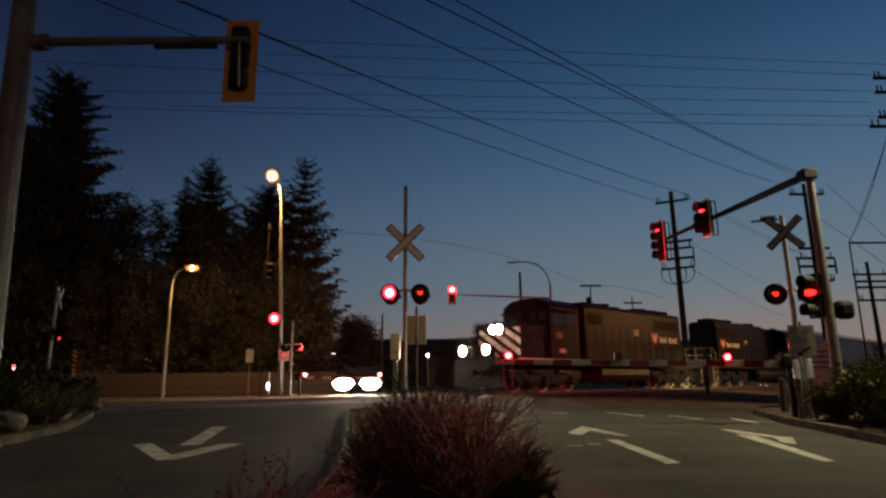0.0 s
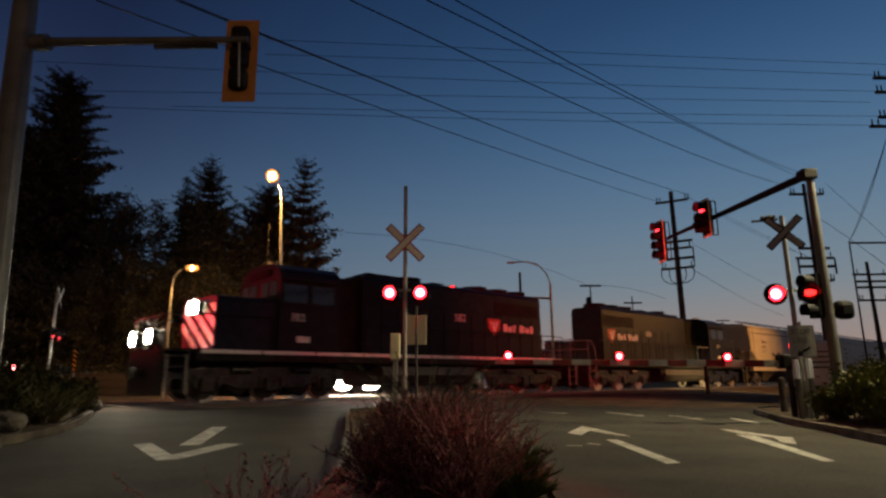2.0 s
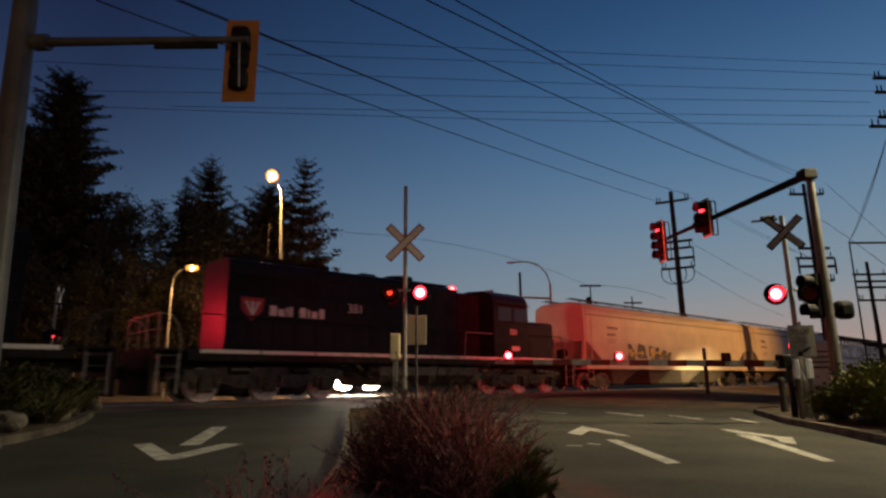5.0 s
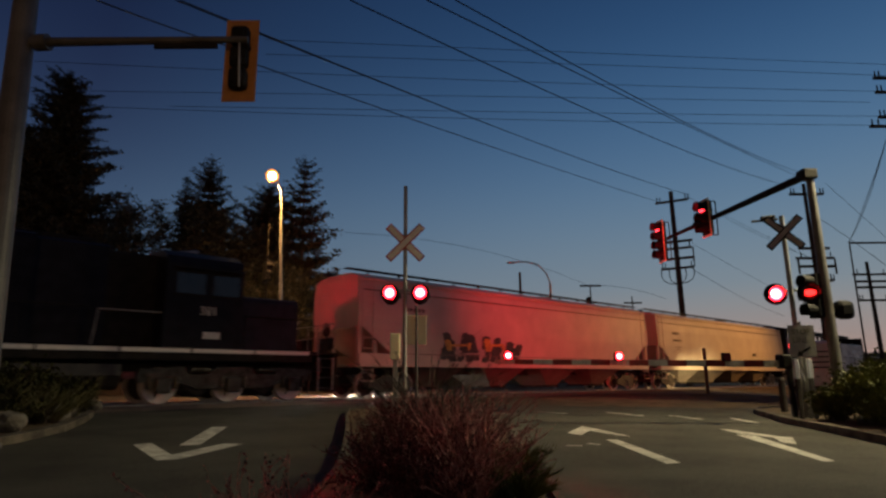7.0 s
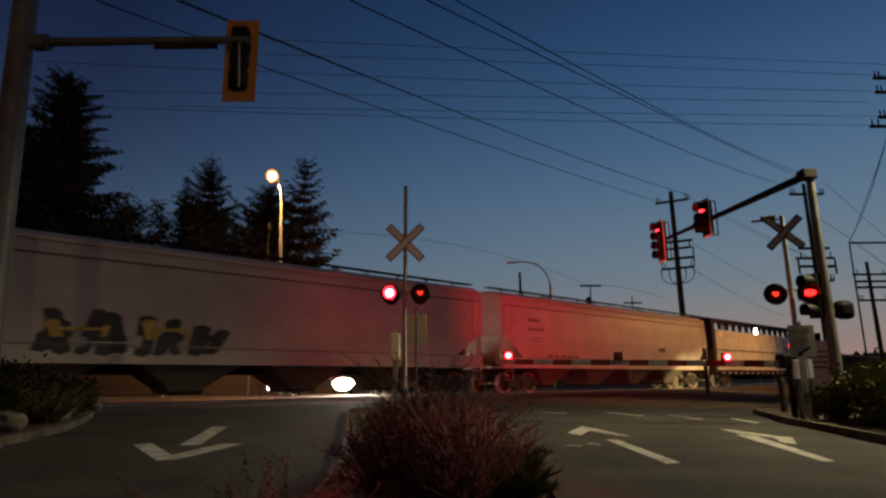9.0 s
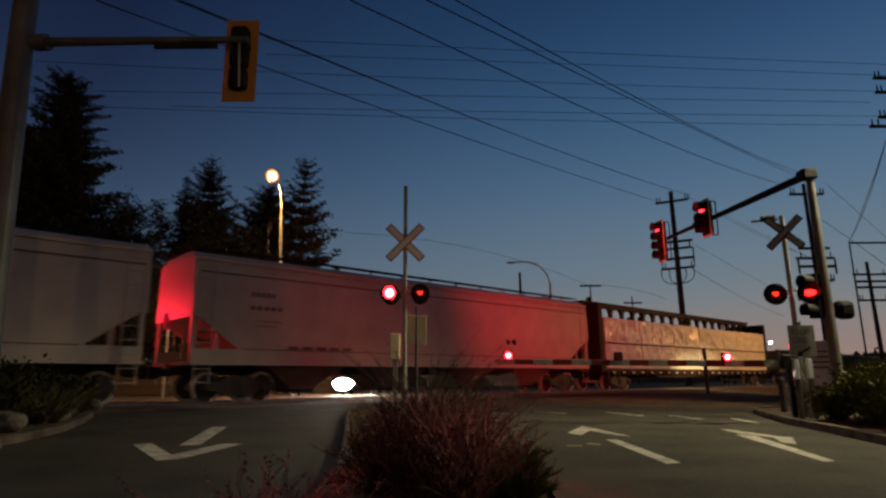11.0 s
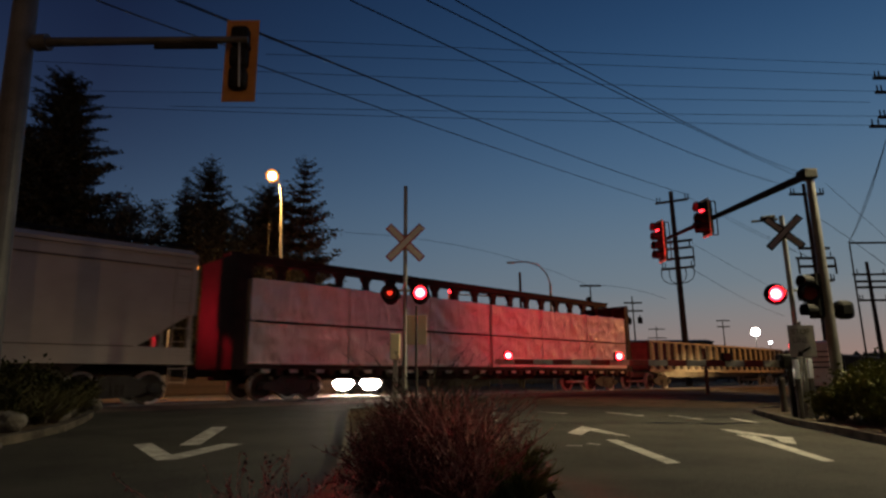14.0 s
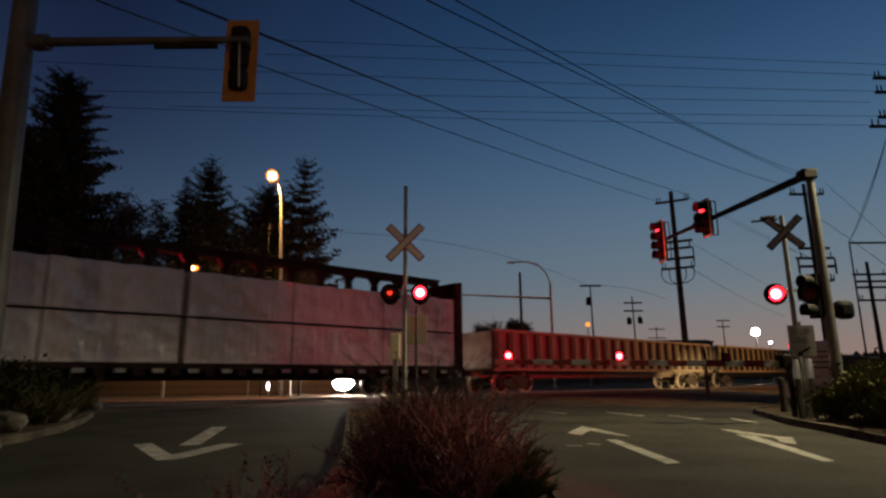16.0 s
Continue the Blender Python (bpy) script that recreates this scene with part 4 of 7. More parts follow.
def centerbeam_car(s):
    e = moving_thing("centerbeam_car", s, "dark red centre-beam flatcar loaded with white-wrapped lumber", "flatcar", "freight cars of the train")
    L = 22.8
    part("deck", add_box(box((L / 2, 0, 1.05), (L, 2.9, 0.14)), (L / 2, 0, 0.85), (L, 0.6, 0.4)), "boxcar", e)
    k = 0.6
    while k < L - 0.3:
        part("cross_bearer", box((k, 0, 0.90), (0.28, 2.96, 0.24), bevel=0.02), "boxcar", e)
        if k + 0.9 < L:
            for y in (-1.49, 1.49):
                part("winch", box((k + 0.49, y, 0.93), (0.30, 0.03, 0.12)), "galv", e, "pale strap winch")
        k += 0.98
    for x in (0.0, L):
        k = 1 if x == 0 else -1
        head = part("bulkhead", box((x + k * 0.05, 0, 2.85), (0.08, 2.86, 3.5)), "boxcar", e, "dark red steel end bulkhead")
        for y in (-1.36, -0.5, 0.5, 1.36):
            part("bulkhead_post", box((x + k * 0.22, y, 2.8), (0.34, 0.12, 3.42)), "boxcar", head)
        for z in (1.3, 2.2, 3.1, 4.0, 4.52):
            part("bulkhead_rail", box((x + k * 0.20, 0, z), (0.30, 2.9, 0.10)), "boxcar", head)
        part("coupler", add_box(add_box(bmesh.new(), (x - k * 0.3, 0, 0.88), (0.8, 0.22, 0.22), bevel=0.03), (x - k * 0.65, 0, 0.88), (0.24, 0.32, 0.36), bevel=0.05), "frame_black", e)
        freight_truck(e, x + k * 2.2)
    part("top_chord", add_box(box((L / 2, 0, 4.69), (L - 0.5, 0.5, 0.20)), (L / 2, 0, 4.80), (L - 0.5, 0.7, 0.05)), "boxcar", e)
    k = 1.0
    while k < L - 0.6:
        bm = box((k, 0, 2.9), (0.26, 0.16, 3.5))
        add_prism(bm, [(k - 0.13, 4.59), (k + 0.13, 4.59), (k + 0.28, 4.59), (k + 0.13, 4.36), (k - 0.13, 4.36), (k - 0.28, 4.59)], -0.1, 0.1, "y")
        part("centre_post", bm, "boxcar", e)
        k += 1.22
    # two tiers of wrapped packages, three long on each side
    rnd = random.Random(4)
    edges = [0.5, 4.2, 8.0, 11.5, 15.0, 18.7, 22.3]
    for y in (-0.80, 0.80):
        for tier in (0, 1):
            for a, b in zip(edges, edges[1:]):
                z0 = 1.14 + tier * 1.36
                hgt = 1.32 + (rnd.random() * 0.06 if tier else 0)
                part("lumber_pack", wrapped(a + (0.09 if a == 11.5 else 0.02), b - (0.09 if b == 11.5 else 0.02), y, 1.28, z0, hgt, rnd), "wrap", e, "white plastic-wrapped lumber pack")
    for y in (-1.462, 1.462):
        bm = bmesh.new()
        add_box(bm, (L / 2, y, 2.47), (L - 1.4, 0.02, 0.05))
        part("strap_line", bm, "frame_black", e)
    return e


def wrapped(x0, x1, yc, width, z0, hgt, rnd):
    """A lumber pack in loose plastic sheet: flat faces with creases and an uneven top."""
    bm = bmesh.new()
    nx, nz = 72, 20
    side = -1 if yc < 0 else 1
    front = []
    for j in range(nz + 1):
        row = []
        for i in range(nx + 1):
            x = x0 + (x1 - x0) * i / nx
            z = z0 + hgt * j / nz
            edge = i in (0, nx) or j == 0
            n = noise.noise(Vector((x * 1.6 + z * 0.7, z * 0.8, yc))) + 0.08 * noise.noise(Vector((x * 5.0 - z * 2.0, z * 1.6, yc + 3)))
            fold = abs(noise.noise(Vector((x * 1.1 + z * 0.9, z * 1.2 - x * 0.5, yc + 9)))) + 0.5 * abs(noise.noise(Vector((x * 2.4 - z * 2.0, z * 2.2 + x * 0.6, yc + 17)))) + 0.22 * abs(noise.noise(Vector((x * 5.5 + z * 3.0, z * 4.5 - x * 1.5, yc + 29))))
            y = yc + side * (width / 2 + (0 if edge else 0.04 * n - 0.09 * fold))
            if j == nz:
                z += 0.035 * noise.noise(Vector((x * 2.1, 3.0, yc)))
            row.append(bm.verts.new((x, y, z)))
        front.append(row)
    for j in range(nz):
        for i in range(nx):
            bm.faces.new((front[j][i], front[j][i + 1], front[j + 1][i + 1], front[j + 1][i]))
    back = [[bm.verts.new((v.co.x, yc - side * width / 2, v.co.z)) for v in row] for row in (front[0], front[nz])]
    for i in range(nx):
        bm.faces.new((front[nz][i], front[nz][i + 1], back[1][i + 1], back[1][i]))
        bm.faces.new((front[0][i], front[0][i + 1], back[0][i + 1], back[0][i]))
        bm.faces.new((back[0][i], back[0][i + 1], back[1][i + 1], back[1][i]))
    for i in (0, nx):
        bm.faces.new([front[j][i] for j in range(nz + 1)] + [back[1][i], back[0][i]])
    for f in bm.faces:
        f.smooth = len(f.verts) == 4
    bmesh.ops.recalc_face_normals(bm, faces=bm.faces[:])
    return bm


def gondola_car(s, length, label):
    e = moving_thing("gondola_car", s, label, "gondola car", "freight cars of the train")
    L = length
    for y in (-1.42, 1.42):
        k = 1 if y > 0 else -1
        side = part("side_wall", box((L / 2, y, 1.85), (L, 0.05, 1.66)), "gondola_panel", e)
        part("top_chord", box((L / 2, y + k * 0.07, 2.70), (L, 0.22, 0.14), bevel=0.02), "gondola", side)
        part("side_sill", box((L / 2, y + k * 0.04, 1.05), (L, 0.12, 0.16), bevel=0.02), "gondola", side)
        n = round(L / 0.96)
        bm = prism([(-0.17, 0.0), (-0.13, 0.17), (0.13, 0.17), (0.17, 0.0)], 1.12, 2.64, "z")
        rib = bpy.data.meshes.new("rib")
        bm.to_mesh(rib)
        bm.free()
        rib.materials.append(M["gondola_rib"])
        for i in range(n + 1):
            ob = new("rib", rib)
            ob.parent = side
            ob.matrix_basis = Matrix.Translation((0.1 + (L - 0.2) * i / n, y + k * 0.02, 0)) @ Matrix.Rotation(0 if k > 0 else math.pi, 4, "Z")
    part("floor_plate", add_box(box((L / 2, 0, 1.06), (L, 2.8, 0.10)), (L / 2, 0, 0.85), (L, 0.5, 0.36)), "gondola", e)
    for x, k in ((0.0, 1), (L, -1)):
        part("end_wall", add_box(add_box(box((x + k * 0.04, 0, 1.85), (0.08, 2.84, 1.66)), (x + k * 0.0, 0, 2.3), (0.12, 2.84, 0.12)), (x, 0, 1.6), (0.12, 2.84, 0.12)), "gondola", e)
        part("coupler", add_box(add_box(bmesh.new(), (x - k * 0.25, 0, 0.88), (0.7, 0.22, 0.22), bevel=0.03), (x - k * 0.48, 0, 0.88), (0.2, 0.32, 0.36), bevel=0.05), "frame_black", e)
        freight_truck(e, x + k * 2.0)
    return e


M["loco_beam"] = glow("loco_beam", (1.0, 0.88, 0.64), 300.0)
M["truck_dark"] = mat("truck_dark", (0.034, 0.029, 0.025), 0.5, 0.3, dark=(0.012, 0.010, 0.009), scale=5, fine=40, bump=0.3, spread=0.9)
M["gondola_panel"] = mat("gondola_panel", (0.22, 0.19, 0.165), 0.5, dark=(0.11, 0.095, 0.08), scale=1.6, fine=22, bump=0.15, spread=0.9)
M["gondola_rib"] = mat("gondola_rib", (0.075, 0.058, 0.048), 0.7, dark=(0.03, 0.022, 0.018), scale=3, fine=30, bump=0.2, spread=0.9)


def build_train():
    locomotive(-37.05, False, "382", "dark blue diesel locomotive with lit headlights, cab leading")
    locomotive(6.19, True, "381", "dark blue diesel locomotive running long hood first")
    hopper_car(5.55, "hopper_tan", "pale covered hopper car with black spray paint", tags_first)
    hopper_car(26.66, "hopper", "pale grey covered hopper car with end scrawl", tags_second)
    centerbeam_car(47.79)
    gondola_car(72.36, 20.85, "rusty brown ribbed gondola car, empty")
    gondola_car(94.3, 20.85, "rusty brown ribbed gondola car at the rear")
    gondola_car(116.2, 20.85, "rusty brown ribbed gondola car far back")


# ---------------------------------------------------------------- signals and poles
BLINKERS = []    # (bulb, rest pose, phase)
BLINK_START, BLINK_PERIOD = 0.27, 1.11


def ring_bm(r_out, r_in, depth, n=28):
    """A short tube along Y, open at both ends."""
    bm = bmesh.new()
    rows = []
    for r, y in ((r_out, 0), (r_out, -depth), (r_in, -depth), (r_in, 0)):
        rows.append([bm.verts.new((r * math.cos(a), y, r * math.sin(a))) for a in [2 * math.pi * i / n for i in range(n)]])
    for k in range(4):
        a, b = rows[k], rows[(k + 1) % 4]
        for i in range(n):
            bm.faces.new((a[i], a[(i + 1) % n], b[(i + 1) % n], b[i]))
    bmesh.ops.recalc_face_normals(bm, faces=bm.faces[:])
    return bm


def moved(bm, m):
    bmesh.ops.transform(bm, matrix=m, verts=bm.verts[:])
    return bm


def flasher(owner, m, phase, power="red_lamp", disc=0.235, bulb_size=0.148):
    """A round flashing lamp of a crossing signal, facing -Y of m: backboard, hood, dark lens and the bulb that lights it."""
    board = part("backboard", moved(add_rod(bmesh.new(), (0, 0.0, 0), (0, 0.03, 0), disc, n=32), m), "black", owner, "round black lamp backboard")
    part("lamp_case", moved(add_rod(bmesh.new(), (0, 0.03, 0), (0, 0.26, 0), 0.15, 0.11, 20), m), "black", board)
    hood = bmesh.new()
    rows = []
    n = 16
    for y, r in ((0, 0.165), (-0.24, 0.165), (-0.24, 0.158), (0, 0.158)):
        rows.append([hood.verts.new((r * math.cos(a), y, r * math.sin(a))) for a in [radians(-20 + 220 * i / n) for i in range(n + 1)]])
    for a, b in zip(rows, rows[1:]):
        for i in range(n):
            hood.faces.new((a[i], a[i + 1], b[i + 1], b[i]))
    bmesh.ops.recalc_face_normals(hood, faces=hood.faces[:])
    part("lamp_hood", moved(hood, m), "black", board)
    part("lens", moved(add_rod(bmesh.new(), (0, -0.012, 0), (0, 0.0, 0), 0.152, n=28), m), "lens_dark", board, "dark red glass lens")
    # the gleam in an unlit lens is a small shape that always glows
    if bulb_size > 0.1:
        part("lens_gleam", moved(add_prism(bmesh.new(), [(-0.075, 0.03), (-0.04, 0.055), (0.0, 0.035), (0.045, 0.055), (0.075, 0.02), (0.05, -0.035), (0.005, -0.065), (-0.05, -0.03)], -0.019, -0.013, "y"), m), "red_gleam", board, "small glowing shape drawn as the red gleam in the lens")
    bulb = part("bulb", add_rod(bmesh.new(), (0, -0.006, 0), (0, 0.006, 0), bulb_size, n=24) if bulb_size > 0.1 else moved(add_rod(bmesh.new(), (0, -0.006, 0), (0, 0.006, 0), bulb_size, n=24), Matrix.Diagonal((1.7, 1.0, 0.9, 1.0))), power, board, "glowing red lamp")
    bulb.matrix_basis = m @ Matrix.Translation((0, -0.025, 0))
    if phase is not None:
        BLINKERS.append((bulb, m, phase))
    return board


def crossbuck(owner, m, reach=0.61, face="reflect", edge="red", wide=0.205):
    bm = bmesh.new()
    for k, a in enumerate((45, -45)):
        add_box(bm, (0, -0.02 - 0.012 * k, 0), (2 * reach, 0.010, wide), Matrix.Rotation(radians(a), 3, "Y"))
    part("crossbuck_edge", moved(bm, m), edge, owner, "border of the crossbuck")
    bm = bmesh.new()
    for k, a in enumerate((45, -45)):
        add_box(bm, (0, -0.027 - 0.012 * k, 0), (2 * reach - 0.07, 0.008, wide - 0.07), Matrix.Rotation(radians(a), 3, "Y"))
    part("crossbuck_blade", moved(bm, m), face, owner, "white crossbuck blades")


def facing(p, turn=0.0):
    """A pose at p whose -Y looks back along the road towards the camera, turned by some degrees."""
    return Matrix.Translation(p) @ Matrix.Rotation(radians(ROAD_TURN + turn), 4, "Z")


def crossing_mast(r, d, top, buck_z, lamp_z, turn, label, phase, back=True, gap=0.38, power="red_lamp", reach=0.61, face="reflect", aside=False):
    base = on_ground(r, d)
    e = thing("crossing_signal", facing(base, turn), label, "crossing signal", "crossing signals")
    h0 = base.z
    part("mast", add_rod(add_rod(bmesh.new(), (0, 0, 0), (0, 0, top - h0), 0.055, 0.05, 16), (0, 0, 0), (0, 0, 0.12), 0.16, 0.12, 16), "galv", e)
    part("foundation", box((0, 0, -0.02), (0.6, 0.6, 0.14), bevel=0.03), "concrete", e)
    crossbuck(e, Matrix.Translation((0, -0.06, buck_z - h0)), reach, face, "red" if face == "reflect" and not 90 < turn < 270 else ("frame_black" if face == "blade_dull" else "weathered"), 0.205 if face == "reflect" else 0.165)
    part("cross_arm", rod((-gap - 0.1, 0.16, lamp_z - h0 + 0.10), (gap + 0.1, 0.16, lamp_z - h0 + 0.10), 0.03), "galv", e)
    for k in (-1, 1):
        ph = None if phase is None else (phase if k > 0 else 1 - phase)
        # a lamp aimed away along the other road shows only the rim of its beam
        side = aside and k > 0
        flasher(e, Matrix.Translation((k * gap, -0.10, lamp_z - h0)), ph, "red_edge" if side else power, bulb_size=0.075 if side else 0.148)
        if back:
            flasher(e, Matrix.Translation((k * gap, 0.42, lamp_z - h0)) @ Matrix.Rotation(math.pi - radians(24), 4, "Z"), ph, "red_lamp_rear")
    return e


def gate(r0, r1, d, z0, z1, lights, label, mech=True, power="red_lamp"):
    """A lowered barrier arm from r0 (root) to r1 (tip), with striped sections and lamps."""
    a, b = along(r0, d, z0), along(r1, d, z1)
    base = on_ground(r0, d)
    e = thing("crossing_gate", Matrix.Translation(base), label, "crossing gate", "crossing gates")
    a, b = a - base, b - base
    axis = (b - a).normalized()
    rot = axis.to_track_quat("X", "Z").to_matrix()
    ln = (b - a).length
    n = max(2, round(ln / 0.41))
    for i in range(n):
        c = a + axis * (ln * (i + 0.5) / n)
        k = 1 - 0.35 * i / n
        part("arm_stripe", box(c, (ln / n - 0.004, 0.03, 0.125 * k + 0.02), rot, bevel=0.004), "gate_white" if i % 2 == (n - 1) % 2 else "gate_red", e)
    for t, phase in lights:
        c = a + axis * (ln * t) + Vector((0, 0, 0.13))
        box_ob = part("gate_lamp", box(c, (0.17, 0.12, 0.18), rot, bevel=0.02), "black", e, "small gate lamp housing")
        m = Matrix.Translation(c) @ Matrix.Rotation(radians(ROAD_TURN), 4, "Z")
        bulb = part("bulb", add_rod(bmesh.new(), (0, -0.006, 0), (0, 0.006, 0), 0.075, n=16), "red_gate" if power == "red_lamp" else power, box_ob, "glowing red lamp")
        part("lens", moved(add_rod(bmesh.new(), (0, -0.075, 0), (0, -0.06, 0), 0.08, n=16), m), "lens_dark", box_ob)
        m2 = m @ Matrix.Translation((0, -0.06, 0))
        bulb.matrix_basis = m2 @ Matrix.Translation((0, -0.025, 0))
        if phase is not None:
            BLINKERS.append((bulb, m2, phase))
        if power == "red_lamp":
            m3 = m @ Matrix.Rotation(math.pi, 4, "Z") @ Matrix.Translation((0, -0.06, 0))
            rear = part("rear_bulb", add_rod(bmesh.new(), (0, -0.006, 0), (0, 0.006, 0), 0.055, n=16), "red_gate_rear", box_ob, "glowing red lamp facing the track")
            rear.matrix_basis = m3 @ Matrix.Translation((0, -0.025, 0))
            if phase is not None:
                BLINKERS.append((rear, m3, phase))
    if mech:
        m = facing(Vector((0, 0, 0)))
        part("gate_mechanism", moved(box((0.05, 0, z0 - base.z + 0.05), (0.26, 0.30, 0.30), bevel=0.04), m), "frame_black", e)
        part("gate_pedestal", moved(box((0.13, 0, (z0 - base.z - 0.05) / 2), (0.10, 0.10, z0 - base.z - 0.05), bevel=0.02), m), "frame_black", e)
        part("counterweight", moved(add_box(bmesh.new(), (0.30, 0.1, z0 - base.z + 0.05), (0.30, 0.10, 0.22), bevel=0.03), m), "frame_black", e)
    return e


def signal_head(owner, m, lit=None, plate=None, power="red_lamp_far", yellow=False, lens=0.15, sections=False, count=3):
    """A traffic signal facing -Y of m, its centre at m."""
    housing = part("signal_housing", moved(add_box(bmesh.new(), (0, 0.10, 0), (0.20 if sections else 0.34, 0.20, 0.345 * count + 0.02), bevel=0.03), m), "yellow" if yellow else "black", owner)
    if sections:
        for z in (0.36, 0.0, -0.36):
            part("section_cover", moved(add_box(add_box(bmesh.new(), (0, 0.13, z), (0.285, 0.22, 0.345), bevel=0.07), (0, 0.25, z), (0.17, 0.03, 0.2), bevel=0.012), m), "black", housing, "rounded black back cover")
    if plate:
        part("backplate", moved(add_box(bmesh.new(), (0, 0.06, 0), (plate, 0.012, 0.345 * count + (0.16 if plate == 0.46 else 0.38)), bevel=0.004), m), "yellow_dull" if sections else ("cream" if plate == 0.46 else "yellow"), owner, "yellow signal backplate")
    for k, name in enumerate(("lens_dark", "amber_dark", "green_dark", "green_dark")[:count]):
        z = 0.34 * ((count - 1) / 2 - k)
        hood = bmesh.new()
        n = 14
        rows = []
        for y, r in ((0, 0.16), (-0.26, 0.16), (-0.26, 0.152), (0, 0.152)):
            rows.append([hood.verts.new((r * math.cos(a), y, z + r * math.sin(a))) for a in [radians(-45 + 270 * i / n) for i in range(n + 1)]])
        for a, b in zip(rows, rows[1:]):
            for i in range(n):
                hood.faces.new((a[i], a[i + 1], b[i + 1], b[i]))
        bmesh.ops.recalc_face_normals(hood, faces=hood.faces[:])
        part("visor", moved(hood, m), "black", housing)
        part("lens", moved(add_rod(bmesh.new(), (0, -0.015, z), (0, 0.0, z), 0.15, n=22), m), name, housing)
        # an oversized disc goes ahead of the visor, the lamp's bloom given as shape
        if lit == k:
            bulb = part("bulb", add_rod(bmesh.new(), (0, -0.008, 0), (0, 0.0, 0), lens, n=26), power, housing, "glowing red lamp")
            bulb.matrix_basis = m @ Matrix.Translation((0, -0.03 if lens < 0.16 else -0.28, z))
    return housing


def unseen_crossing_signal():
    """An unseen crossing signal, added just beside the view; its flashers face along the track."""
    base = Vector((-9.8, 16.6, ground_z(-9.8, 16.6)))
    e = thing("crossing_signal", Matrix.Translation(base) @ Matrix.Rotation(radians(100), 4, "Z"), "unseen crossing mast added beside the track for its red light", "crossing signal", "crossing signals")
    part("mast", rod((0, 0, 0), (0, 0, 4.4), 0.055), "galv", e)
    crossbuck(e, Matrix.Translation((0, -0.06, 4.0)))
    part("cross_arm", rod((-0.48, 0.16, 2.9), (0.48, 0.16, 2.9), 0.03), "galv", e)
    for k in (-1, 1):
        flasher(e, Matrix.Translation((k * 0.38, -0.1, 2.8)), 1 if k > 0 else 0, "red_beside")


def build_signals():
    crossing_mast(-0.96, 15.1, 5.56, 4.04, 2.745, 0, "railway crossing mast with white crossbuck and twin red flashers", 1)
    crossing_mast(7.63, 13.2, 4.17, 3.77, 2.40, -16, "galvanised crossing mast with white crossbuck and red flashers", 0, gap=0.33, reach=0.49, back=False, face="blade_dull", aside=True)
    q = on_ground(7.63, 13.2)
    f = thing("mast_bracket", facing(q), "short dark bracket arm at the mast top", "bracket")
    part("bracket_arm", add_rod(add_rod(bmesh.new(), (-0.62, 0.1, 4.07 - q.z), (-0.05, 0.08, 4.12 - q.z), 0.028), (-0.4, 0.1, 4.14 - q.z), (-0.1, 0.1, 4.18 - q.z), 0.05), "frame_black", f)
    unseen_crossing_signal()
    gate(7.25, 1.10, 13.2, 0.90, 0.99, ((0.955, None), (0.57, 2), (0.195, 3)), "lowered red and white striped crossing gate with lamps")
    crossing_mast(-7.2, 29.0, 3.4, 3.1, 2.2, 170, "far crossing mast seen from behind with crossbuck", 0, gap=0.36, reach=0.42, back=False, power="red_lamp_far")
    gate(-6.9, -2.9, 29.0, 0.77, 0.75, ((0.10, None), (0.515, 2), (0.975, None)), "far lowered striped crossing gate", power="red_lamp_far")
    crossing_mast(-13.3, 20.7, 3.8, 3.48, 2.22, 108, "crossing mast on the far side of the track", 0, gap=0.36, reach=0.5, back=False, power="red_dim", face="dull_white")
    gate(-13.0, -16.4, 20.7, 1.0, 1.03, ((0.42, None),), "lowered crossing gate on the far side of the track", power="red_lamp_far")
    # right-hand mast arm pole, its arm running ahead along the road
    base = on_ground(9.03, 14.2)
    e = thing("signal_mast", facing(base), "grey steel traffic signal pole with a long mast arm", "traffic signal", "traffic signal poles")
    hz = 5.50 - base.z
    part("pole", add_rod(add_rod(bmesh.new(), (0, 0, 0), (0, 0, hz + 0.10), 0.135, 0.085, 20), (0, 0, 0), (0, 0, 0.06), 0.28, n=20), "pole_grey", e)
    part("arm_collar", box((-0.06, 0.0, hz - 0.02), (0.36, 0.34, 0.26), bevel=0.04), "frame_black", e)
    part("mast_arm", add_rod(bmesh.new(), (0, 0, hz), (-1.06, 7.6, hz + 0.02), 0.10, 0.055, 16), "frame_black", e)
    part("name_board", box((-0.62, 4.9, hz + 0.10), (0.05, 1.2, 0.20), bevel=0.01), "frame_black", e)
    for q, zc, count in (((-0.78, 3.8), -0.08, 3), ((-1.0, 7.1), -0.05, 4)):
        m = Matrix.Translation((q[0] - 0.22, q[1], hz + zc)) @ Matrix.Rotation(radians(-80), 4, "Z")
        signal_head(e, m, lit=0, plate=0.46, power="red_signal", count=count)
        top, low = hz + zc + 0.172 * count + 0.02, hz + zc - 0.172 * count - 0.02
        part("head_bracket", add_tube(bmesh.new(), [(q[0] - 0.06, q[1], top), (q[0] + 0.15, q[1], top), (q[0] + 0.17, q[1], top - 0.04), (q[0] + 0.17, q[1], low + 0.04), (q[0] + 0.15, q[1], low), (q[0] - 0.06, q[1], low)], 0.02), "frame_black", e)
    m = Matrix.Translation((-0.28, 0.10, 2.50 - base.z)) @ Matrix.Rotation(radians(-78), 4, "Z")
    signal_head(e, m, lit=None)
    part("pedestrian_head", add_box(add_box(bmesh.new(), (0.36, 0.0, 2.15 - base.z), (0.42, 0.30, 0.44), bevel=0.12), (0.2, 0, 2.15 - base.z), (0.3, 0.08, 0.1)), "black", e, "black pedestrian signal box")
